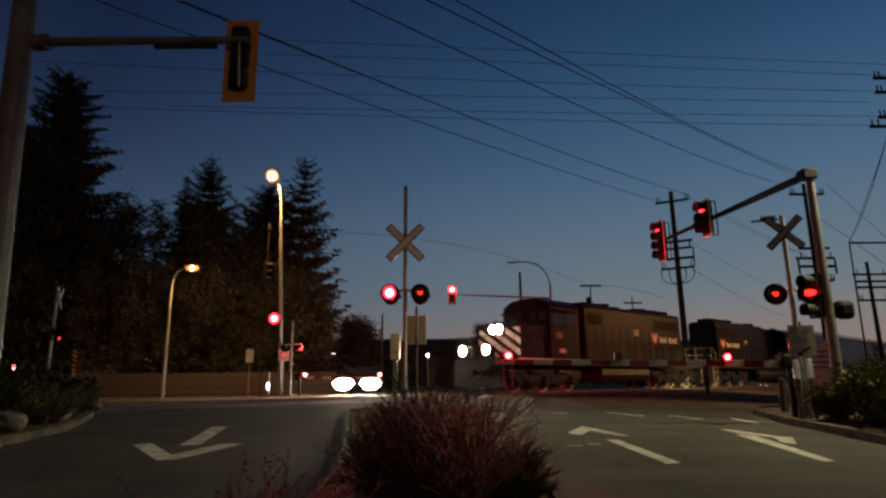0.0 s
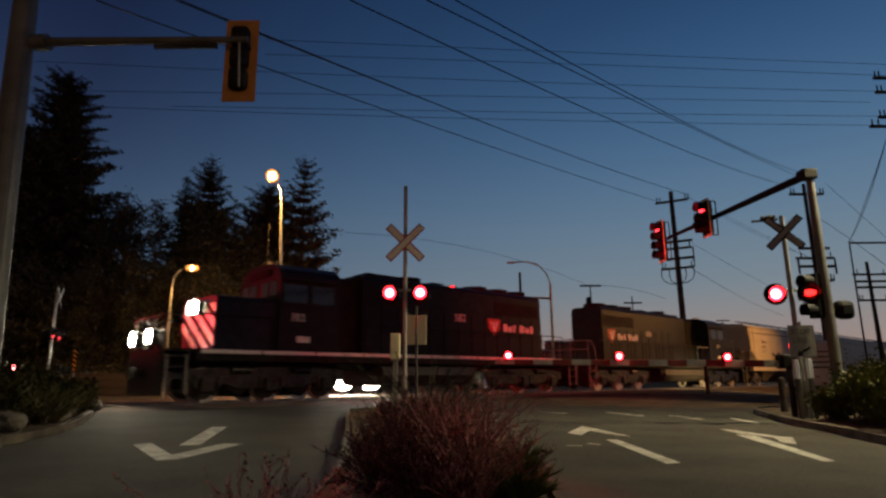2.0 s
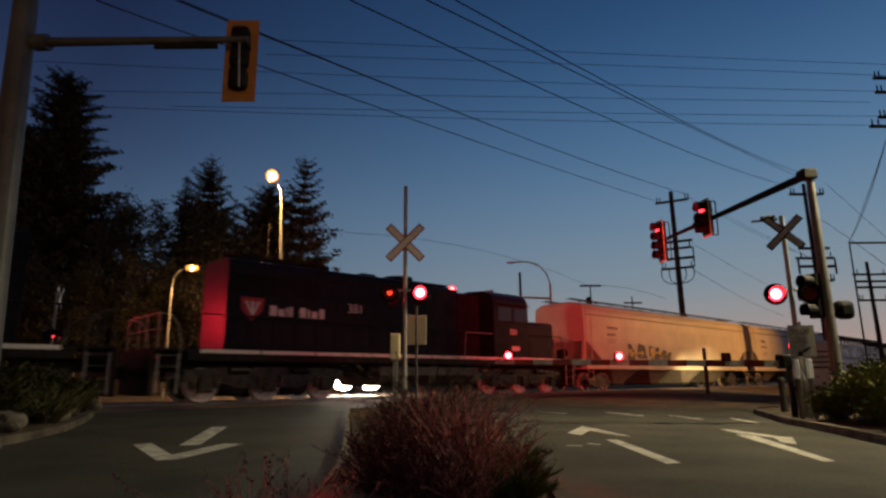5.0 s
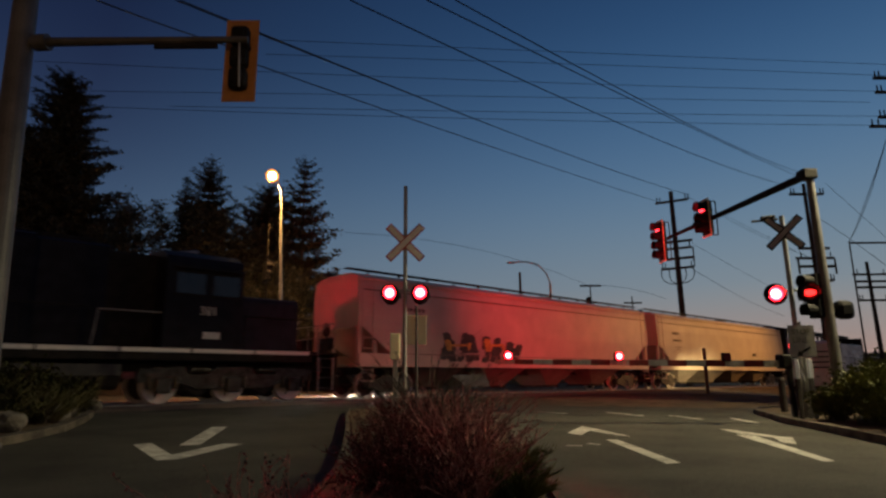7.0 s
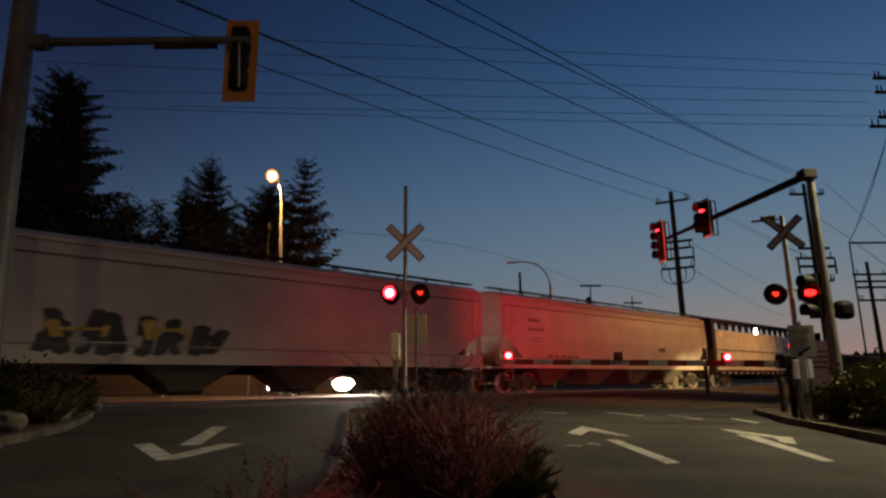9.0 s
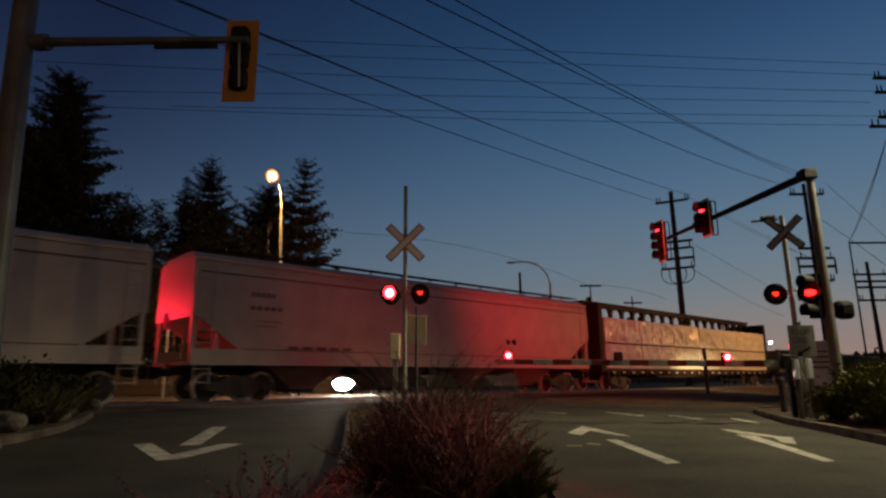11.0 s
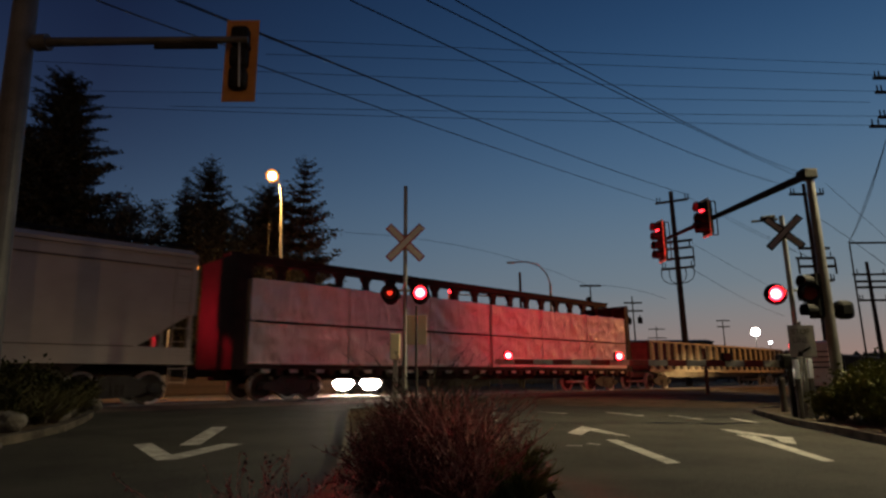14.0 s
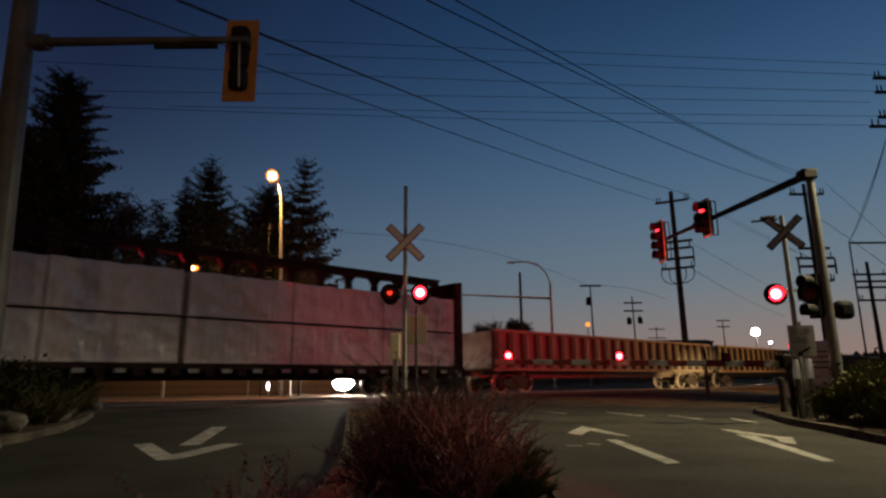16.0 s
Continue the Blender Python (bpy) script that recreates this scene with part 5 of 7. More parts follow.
    # left-hand mast arm pole
    base = on_ground(-6.35, 8.5)
    e = thing("signal_mast", facing(base), "weathered galvanised signal pole with a short arm", "traffic signal", "traffic signal poles")
    hz = 5.79 - base.z
    part("pole", add_rod(add_rod(bmesh.new(), (0, 0, 0), (-0.22, 0, hz + 1.4), 0.215, 0.165, 24), (0, 0, 0), (0, 0, 0.05), 0.33, n=24), "pole_dark", e)
    part("mast_arm", add_rod(add_rod(bmesh.new(), (-0.1, 0, hz), (3.35, 0, hz + 0.02), 0.075, 0.05, 16), (0.05, 0, hz - 0.01), (0.25, 0, hz), 0.13, n=16), "pole_dark", e)
    part("arm_plate", box((2.40, -0.02, hz - 0.10), (0.98, 0.05, 0.08), bevel=0.01), "frame_black", e)
    m = Matrix.Translation((3.17, 0.30, hz - 0.20)) @ Matrix.Rotation(radians(180), 4, "Z")
    signal_head(e, m, lit=None, plate=0.525, sections=True)
    part("head_bracket", rod((3.215, 0.0, hz - 0.03), (3.245, 0.02, hz - 0.76), 0.016), "galv", e)
    part("arm_pin", add_rod(add_rod(bmesh.new(), (3.25, 0.04, hz - 0.1), (3.245, 0.04, hz + 0.26), 0.022, 0.008, 8), (3.28, 0.02, hz - 0.02), (3.28, 0.2, hz - 0.02), 0.06, n=12), "black", e, "black pin and clamp at the arm's end")
    # far signal poles
    base = on_ground(-7.9, 30.0)
    e = thing("signal_mast", facing(base), "tall lamp pole carrying traffic signals beyond the tracks", "traffic signal", "traffic signal poles")
    part("pole", add_rod(add_rod(bmesh.new(), (0, 0, 0), (-0.36, 0, 8.1 - base.z), 0.11, 0.075, 16), (-0.36, 0, 8.1 - base.z), (-0.42, 0, 9.5 - base.z), 0.07, 0.058, 16), "galv", e)
    part("lamp_arm", tube([(-0.42, 0, 9.45 - base.z), (-0.47, -0.02, 10.1 - base.z), (-0.58, -0.12, 10.65 - base.z), (-0.8, -0.3, 11.0 - base.z)], 0.045), "galv", e)
    signal_head(e, Matrix.Translation((-0.32, -0.3, 3.25 - base.z)), lit=0, lens=0.24)
    signal_head(e, Matrix.Translation((-0.4, 0.1, 5.9 - base.z)) @ Matrix.Rotation(radians(100), 4, "Z"))
    signal_head(e, Matrix.Translation((-1.0, 0.1, 6.0 - base.z)) @ Matrix.Rotation(radians(100), 4, "Z"))
    part("lamp_head", moved(box((0, 0, 0.09), (0.7, 0.36, 0.16), bevel=0.06), Matrix.Translation((-0.85, -0.35, 11.0 - base.z))), "galv", e)
    # the lamp's halo as an oversized orange globe, its white core as a ball
    part("lamp_glass", moved(bmesh_ball(0.33), Matrix.Translation((-0.85, -0.38, 10.94 - base.z))), "sodium", e, "orange globe as the halo of the sodium street light")
    part("lamp_core", moved(bmesh_ball(0.20, 16), Matrix.Translation((-0.78, -0.62, 10.86 - base.z))), "sodium_core", e, "pale ball as the hot core of the halo")
    base = on_ground(8.03, 45.0)
    e = thing("signal_mast", facing(base), "distant signal pole with lamp arc and long arm", "traffic signal", "traffic signal poles")
    part("pole", rod((0, 0, 0), (0, 0, 7.6 - base.z), 0.12, 0.09), "galv", e)
    part("lamp_arm", tube([(0, 0, 7.6 - base.z), (-0.25, 0, 8.4 - base.z), (-0.9, 0, 9.1 - base.z), (-1.7, 0, 9.3 - base.z), (-2.9, 0, 9.28 - base.z)], 0.05), "galv", e)
    part("lamp_head", box((-2.9, 0, 9.24 - base.z), (0.6, 0.3, 0.14), bevel=0.05), "galv", e)
    part("mast_arm", rod((0, 0, 6.5 - base.z), (-7.2, 0, 6.85 - base.z), 0.09, 0.05), "galv", e)
    signal_head(e, Matrix.Translation((-7.38, -0.2, 6.80 - base.z)), lit=0, plate=0.56, lens=0.26, power="red_lamp_wide")


def bmesh_ball(r, n=12):
    bm = bmesh.new()
    bmesh.ops.create_uvsphere(bm, u_segments=n, v_segments=n // 2, radius=r)
    return bm


def street_lamp(r, d, h, bend, reach, label):
    base = on_ground(r, d)
    e = thing("street_lamp", facing(base), label, "street lamp", "street lamps")
    b, hh = bend - base.z, h - base.z
    part("pole", add_tube(add_rod(bmesh.new(), (0, 0, 0), (0, 0, b), 0.10, 0.06, 14), [(0, 0, b), (0.06, 0, b + (hh - b) * 0.5), (0.3, 0, b + (hh - b) * 0.85), (reach * 0.6, 0, hh)], 0.05), "galv", e)
    part("lamp_head", box((reach * 0.85, 0, hh + 0.06), (0.7, 0.32, 0.14), bevel=0.05), "galv", e)
    # globe and ball again model the halo and its bright centre
    part("lamp_glass", moved(bmesh_ball(0.26), Matrix.Translation((reach * 0.95, -0.05, hh - 0.02)) @ Matrix.Diagonal((1.4, 0.9, 0.7, 1))), "sodium", e, "orange globe as the halo of the warm street light")
    part("lamp_core", moved(bmesh_ball(0.12, 16), Matrix.Translation((reach * 0.95 + 0.07, -0.24, hh - 0.06))), "sodium_core", e, "pale ball as the hot core of the halo")
    return e


def utility_pole(r, d, top, arms, label, r0=0.19, turn=0.0, loops=False, cans=()):
    base = on_ground(r, d)
    e = thing("utility_pole", facing(base, turn), label, "utility pole", "utility poles along the line")
    part("pole", rod((0, 0, 0), (-0.12, 0, top - base.z), r0, r0 * 0.62, 12), "wood", e)
    for z, w, kind in arms:
        part("cross_arm", box((-0.1, -0.16, z - base.z), (w, 0.14, 0.20 if kind else 0.22)), "wood", e)
        for k in () if kind == 0 else (-0.48, -0.39, 0.39, 0.48):
            if kind == 2 and abs(k) > 0.4 :
                part("bracket", add_box(bmesh.new(), (k * w, -0.16, z - base.z - 0.7), (0.12, 0.1, 1.3)), "wood", e)
            else:
                part("insulator", rod((k * w, -0.16, z - base.z), (k * w, -0.16, z - base.z + 0.55), 0.06, 0.04, 8), "black", e)
    for x, z in cans:
        part("transformer", add_rod(add_rod(bmesh.new(), (x, -0.3, z - 0.5 - base.z), (x, -0.3, z + 0.45 - base.z), 0.34, n=14), (x, -0.3, z + 0.45 - base.z), (x, -0.3, z + 0.75 - base.z), 0.09, 0.05, 8), "frame_black", e, "dark transformer can")
    if loops:
        z = arms[-1][0] - base.z
        for k in (-1, 1):
            for w, drop in ((1.42, 1.4), (0.72, 1.35)):
                part("cable_loop", tube([(-0.1 + k * w, -0.2, z), (-0.1 + k * w, -0.2, z - 0.7), (-0.1 + k * w * 0.86, -0.2, z - 1.1), (-0.1 + k * w * 0.5, -0.2, z - drop), (-0.08, -0.2, z - drop - 0.1)], 0.04), "wire", e, "hanging cable loop")
    return e


def wire(a, b, sag, r=0.021):
    """An overhead cable between two points in road coordinates, sagging in the middle."""
    a, b = along(*a), along(*b)
    c = bpy.data.curves.new("cable", "CURVE")
    c.dimensions, c.bevel_depth, c.bevel_resolution = "3D", r, 0
    sp = c.splines.new("POLY")
    n = 20
    sp.points.add(n)
    for i in range(n + 1):
        t = i / n
        p = a.lerp(b, t)
        sp.points[i].co = (p.x, p.y, p.z - sag * 4 * t * (1 - t), 1)
    c.materials.append(M["wire"])
    return tagged(new("cable", c), "thin black overhead cable strung between poles", "cable", "overhead cables")


def build_wires():
    wire((-28.08, 38.0, 22.31), (36.52, 46.0, 23.52), 0.27)
    wire((-12.20, 38.0, 23.81), (36.92, 46.0, 25.96), 0.03)
    wire((-12.14, 38.0, 22.69), (36.75, 46.0, 24.94), -0.07)
    wire((-29.09, 40.0, 20.05), (36.04, 46.0, 20.54), 0.27)
    wire((-30.70, 42.0, 22.17), (35.07, 46.0, 22.58), -0.03)
    wire((-20.37, 42.0, 20.80), (36.17, 46.0, 21.33), 0.07)
    wire((-2.02, 12.0, 8.90), (30.08, 50.0, 16.72), 0.52)
    wire((-0.32, 12.0, 8.89), (31.71, 50.0, 17.21), 0.15)
    wire((0.32, 12.0, 8.88), (32.15, 50.0, 17.62), 0.52)
    wire((-6.91, 14.0, 10.32), (21.80, 55.0, 18.08), 0.28)
    wire((-6.79, 14.0, 10.32), (23.36, 55.0, 17.57), 0.37)
    wire((-5.59, 16.0, 9.67), (20.36, 55.0, 16.92), 0.12)
    wire((-7.68, 12.0, 8.95), (-7.01, 20.0, 12.33), 0.07)
    wire((23.59, 55.0, 17.18), (46.05, 75.0, 15.43), 0.34)
    wire((22.83, 55.0, 17.57), (47.05, 75.0, 14.91), -0.00)
    wire((33.13, 50.0, 16.95), (31.52, 42.0, 10.30), 0.00)
    wire((31.68, 50.0, 14.18), (32.68, 44.0, 8.63), -0.12)
    wire((23.13, 55.0, 12.91), (49.04, 85.0, 11.74), 0.18)
    wire((22.91, 55.0, 10.51), (47.89, 85.0, 8.96), 0.40)
    wire((35.74, 52.0, 12.23), (23.36, 30.0, 12.72), 0.50)
    wire((35.72, 52.0, 12.13), (23.67, 30.0, 13.36), 0.22)
    wire((-10.01, 60.0, 15.37), (19.25, 80.0, 12.81), -1.43)
    wire((19.63, 80.0, 12.81), (32.59, 88.0, 11.86), -0.55)


# ---------------------------------------------------------------- plants
def spray_leaves(verts, faces, rnd, c, out, n, size, flat=0.5, leaf=1.0, scatter=0.9):
    """A few small leaf blades about a point, lying mostly along a twig's direction."""
    for _ in range(n):
        p = c + Vector((rnd.gauss(0, 1), rnd.gauss(0, 1), rnd.gauss(0, flat))) * size * scatter
        u = (out + Vector((rnd.gauss(0, 0.6), rnd.gauss(0, 0.6), rnd.gauss(0, 0.4)))).normalized() * size * leaf * (0.5 + 0.6 * rnd.random())
        v = u.cross(Vector((rnd.gauss(0, 1), rnd.gauss(0, 1), 1))).normalized() * size * leaf * 0.28
        n0 = len(verts)
        verts += [tuple(p - u), tuple(p + v), tuple(p + u), tuple(p - v)]
        faces.append((n0, n0 + 1, n0 + 2, n0 + 3))


def crown_mesh(e, verts, faces, material="needles"):
    me = bpy.data.meshes.new("crown")
    me.from_pydata(verts, [], faces)
    me.materials.append(M[material])
    ob = new("crown", me)
    ob.parent = e
    return ob


def conifer(r, d, height, width, seed, label, low=0.04, dense=1.0, taper=0.8, gap=1.0, tip=0.20):
    """A fir: whorls of drooping boughs with needle sprays, longer and shorter by chance, so that the outline is ragged."""
    rnd = random.Random(seed)
    base = on_ground(r, d)
    e = thing("conifer_tree", Matrix.Translation(base), label, "tree", "trees behind the fence")
    part("trunk", rod((0, 0, 0), (0, 0, height * 0.98), 0.014 * height, 0.02, 9), "bark", e)
    verts, faces = [], []
    z = height * low
    while z < height * 0.985:
        k = z / height
        reach = width * (1 - k) ** taper * (0.70 + 0.30 * rnd.random()) + 0.10
        small = 0.30 + 0.70 * min(1.0, 2.6 * (1 - k))
        nb = 5 + int(9 * min(1.0, 1.6 * (1 - k)) * dense)
        a0 = rnd.random() * 6.28
        for i in range(nb):
            a = a0 + 6.283 * (i + rnd.random() * 0.7) / nb
            ln = reach * (0.45 + 0.75 * rnd.random())
            droop = 0.12 - 0.42 * (1 - k) * (0.4 + 0.6 * rnd.random())
            out = Vector((math.cos(a), math.sin(a), droop * 0.6))
            n = max(2, int(ln / (0.36 * small + 0.06)))
            for j in range(n + 1):
                q = (j + 0.4 * rnd.random()) / n
                c = Vector((math.cos(a) * ln * q, math.sin(a) * ln * q, z + ln * (droop * q + tip * q * q)))
                w = (0.26 + 0.50 * (1 - q * 0.6) * min(1.0, ln / 2.0)) * small
                spray_leaves(verts, faces, rnd, c, out, 24 if q < 0.8 else 20, w * 0.95, 0.26, 0.62, 0.62)
        z += gap * (0.20 + 0.52 * min(1.0, 2.0 * (1 - k))) * (0.8 + 0.5 * rnd.random())
    # leader
    spray_leaves(verts, faces, rnd, Vector((0, 0, height * 0.985)), Vector((0, 0, 1)), 8, 0.10, 2.0)
    crown_mesh(e, verts, faces)
    return e


def leafy_tree(r, d, height, width, seed, label, low=0.2):
    """A broadleaf tree: limbs that fork, with leaf clumps of uneven size along their outer halves."""
    rnd = random.Random(seed)
    base = on_ground(r, d)
    e = thing("broadleaf_tree", Matrix.Translation(base), label, "tree", "trees behind the fence")
    bm = rod((0, 0, 0), (0, 0, height * 0.8), 0.016 * height, 0.03, 8)
    verts, faces = [], []
    for i in range(34):
        z = height * (low + (0.85 - low) * (i + rnd.random()) / 34)
        a = rnd.random() * 6.283
        k = (z / height - low) / (1 - low)
        ln = width * (0.45 + 0.55 * rnd.random()) * math.sqrt(max(0.08, 1.0 - k ** 2))
        out = Vector((math.cos(a), math.sin(a), 0.25 + 0.7 * k)).normalized()
        root = Vector((0, 0, z * 0.9))
        add_rod(bm, root, root + out * ln * 0.8, 0.05, 0.012, 5)
        for q in (0.45, 0.62, 0.78, 0.9, 1.0):
            c = root + out * ln * q + Vector((rnd.gauss(0, 1), rnd.gauss(0, 1), rnd.gauss(0, 1))) * 0.12 * width
            spray_leaves(verts, faces, rnd, c, out, 80, 0.30 + 0.18 * rnd.random(), 1.1, 0.55)
    part("trunk", bm, "bark", e)
    crown_mesh(e, verts, faces)
    return e


def twig_bush(r, d, size, height, seed, label, material="weed", name="weed_clump", stems=60, twigs=64, fine=0.0035, lift=0.1, spread=0.9, reach=1.0):
    """A dense twiggy bush: thin arching stems from a crown, each with short side twigs."""
    rnd = random.Random(seed)
    base = on_ground(r, d, lift)
    e = thing(name, Matrix.Translation(base), label, "shrub", "plants of the median bed")
    stem_mesh, twig_mesh = ([], []), ([], [])

    def blade(mesh, p0, dirn, ln, curl, w):
        verts, faces = mesh
        side = dirn.cross(Vector((rnd.gauss(0, 1), rnd.gauss(0, 1), rnd.gauss(0, 1))))
        side = side.normalized() * w
        n0 = len(verts)
        pts = [p0 + dirn * ln * k + curl * ln * k * k for k in (0, 0.5, 1.0)]
        for k, p in enumerate(pts):
            q = side * (1 - 0.4 * k)
            verts.extend((tuple(p - q), tuple(p + q)))
        faces.extend(((n0, n0 + 1, n0 + 3, n0 + 2), (n0 + 2, n0 + 3, n0 + 5, n0 + 4)))
        return pts

    for i in range(stems):
        a = rnd.random() * 6.283
        tilt = (rnd.random() ** 0.8) * spread
        dirn = Vector((math.cos(a) * math.sin(tilt), math.sin(a) * math.sin(tilt), math.cos(tilt)))
        ln = (height * math.cos(tilt) + size * math.sin(tilt)) * (0.55 + 0.55 * rnd.random())
        root = Vector((math.cos(a) * size * 0.3 * rnd.random(), math.sin(a) * size * 0.3 * rnd.random(), -0.08))
        curl = Vector((math.cos(a) * 0.34, math.sin(a) * 0.34, -0.02 - 0.16 * rnd.random()))
        blade(stem_mesh, root, dirn, ln, curl, fine * 1.5)
        for j in range(twigs):
            q = 0.22 + 0.78 * rnd.random()
            p = root + dirn * ln * q + curl * ln * q * q
            along_stem = (dirn + curl * 2 * q).normalized()
            dv = (along_stem + Vector((rnd.gauss(0, 0.26), rnd.gauss(0, 0.26), rnd.gauss(0, 0.22)))).normalized()
            blade(twig_mesh, p, dv, (0.07 + 0.13 * rnd.random()) * (1.25 - 0.6 * q) * reach, Vector((0, 0, 0.12)), fine * 0.8)
    for name, (verts, faces), paint in (("stem", stem_mesh, "bark"), ("foliage", twig_mesh, material)):
        me = bpy.data.meshes.new(name)
        me.from_pydata(verts, [], faces)
        me.materials.append(M[paint])
        new(name, me).parent = e
    return e


def barberry(r, d, size, height, seed, label, stems=40, lift=0.1, sprigs=12, leaves=8, name="barberry_bush", foliage="barberry", spread=0.95, stem=0.0065, bark="barberry_stem"):
    """A loose thorny bush: arching stems that fork into sprigs, each with a row of small leaves."""
    rnd = random.Random(seed)
    base = on_ground(r, d, lift)
    e = thing(name, Matrix.Translation(base), label, "shrub", "plants of the median bed")
    wood, leaf = ([], []), ([], [])

    def ribbon(pts, w0, w1):
        verts, faces = wood
        n0, n = len(verts), len(pts)
        side = (pts[-1] - pts[0]).cross(Vector((rnd.gauss(0, 1), rnd.gauss(0, 1), rnd.gauss(0, 0.5)))).normalized()
        for k, p in enumerate(pts):
            q = side * (w0 + (w1 - w0) * k / (n - 1))
            verts.extend((tuple(p - q), tuple(p + q)))
        faces.extend((n0 + 2 * k, n0 + 2 * k + 1, n0 + 2 * k + 3, n0 + 2 * k + 2) for k in range(n - 1))

    def blade(p, u, ln):
        verts, faces = leaf
        v = u.cross(Vector((rnd.gauss(0, 1), rnd.gauss(0, 1), rnd.gauss(0, 1)))).normalized() * ln * 0.34
        n0 = len(verts)
        verts.extend((tuple(p), tuple(p + u * ln * 0.5 + v), tuple(p + u * ln), tuple(p + u * ln * 0.5 - v)))
        faces.append((n0, n0 + 1, n0 + 2, n0 + 3))

    for i in range(stems):
        a = rnd.random() * 6.283
        tilt = 0.10 + spread * rnd.random() ** 0.9
        ln = (height * math.cos(tilt) + size * math.sin(tilt)) * (0.62 + 0.5 * rnd.random())
        root = Vector((math.cos(a), math.sin(a), 0)) * size * 0.35 * rnd.random() + Vector((0, 0, -0.1))
        out = Vector((math.cos(a) * math.sin(tilt), math.sin(a) * math.sin(tilt), math.cos(tilt)))
        bend = Vector((math.cos(a + rnd.gauss(0, 0.6)), math.sin(a + rnd.gauss(0, 0.6)), -0.35)) * 0.30 * rnd.random()
        kink = [Vector((rnd.gauss(0, 1), rnd.gauss(0, 1), rnd.gauss(0, 0.6))) * 0.025 * ln for _ in range(6)]
        def at(q):
            j = min(4, int(q * 5))
            return root + out * ln * q + bend * ln * q * q + kink[j].lerp(kink[j + 1], q * 5 - j) * min(1.0, 3 * q)
        ribbon([at(k / 7) for k in range(8)], stem, stem * 0.35)
        for j in range(sprigs):
            q = 0.25 + 0.75 * ((j + rnd.random()) / sprigs)
            p, t = at(q), (out + bend * 2 * q).normalized()
            away = Vector((rnd.gauss(0, 1), rnd.gauss(0, 1), rnd.gauss(0.25, 0.8))).normalized()
            u = (t * 0.9 + away * (0.35 + 0.6 * rnd.random())).normalized()
            sl = (0.07 + 0.17 * rnd.random()) * (1.2 - 0.6 * q)
            tip = p + u * sl + Vector((0, 0, 0.10 * sl))
            ribbon([p, p.lerp(tip, 0.5) + away * 0.006, tip], 0.0018, 0.0008)
            for k in range(leaves):
                c = p.lerp(tip, 0.1 + 0.9 * (k + rnd.random()) / leaves)
                blade(c, (u * 0.8 + Vector((rnd.gauss(0, 0.6), rnd.gauss(0, 0.6), rnd.gauss(0, 0.6)))).normalized(), 0.009 + 0.012 * rnd.random())
    for title, (verts, faces), paint in (("stem", wood, bark), ("foliage", leaf, foliage)):
        me = bpy.data.meshes.new(title)
        me.from_pydata(verts, [], faces)
        me.materials.append(M[paint])
        new(title, me).parent = e
    return e


def shrub(r, d, size, height, seed, label, material="shrub", name="shrub"):
    rnd = random.Random(seed)
    base = on_ground(r, d, 0.1)
    e = thing(name, Matrix.Translation(base), label, "shrub", "roadside shrubs")
    bm = bmesh.new()
    verts, faces = [], []
    for i in range(16):
        a = rnd.random() * 6.283
        tip = Vector((math.cos(a) * size * rnd.random(), math.sin(a) * size * rnd.random(), height * (0.45 + 0.5 * rnd.random())))
        add_rod(bm, (0, 0, -0.1), tip, 0.014, 0.005, 5)
        for j in range(330):
            c = tip + Vector((rnd.gauss(0, 1), rnd.gauss(0, 1), rnd.gauss(0, 0.9))) * size * 0.27
            if c.z < -0.05:
                c.z = -0.05 + 0.2 * rnd.random()
            u = Vector((rnd.gauss(0, 1), rnd.gauss(0, 1), rnd.gauss(0, 1))).normalized() * (0.025 + 0.03 * rnd.random())
            v = u.cross(Vector((rnd.random(), rnd.random(), 1))) * 0.6
            n0 = len(verts)
            verts += [tuple(c - u), tuple(c + v), tuple(c + u), tuple(c - v)]
            faces.append((n0, n0 + 1, n0 + 2, n0 + 3))
    part("stem", bm, "bark", e)
    me = bpy.data.meshes.new("foliage")
    me.from_pydata(verts, [], faces)
    me.materials.append(M[material])
    ob = new("foliage", me)
    ob.parent = e
    return e


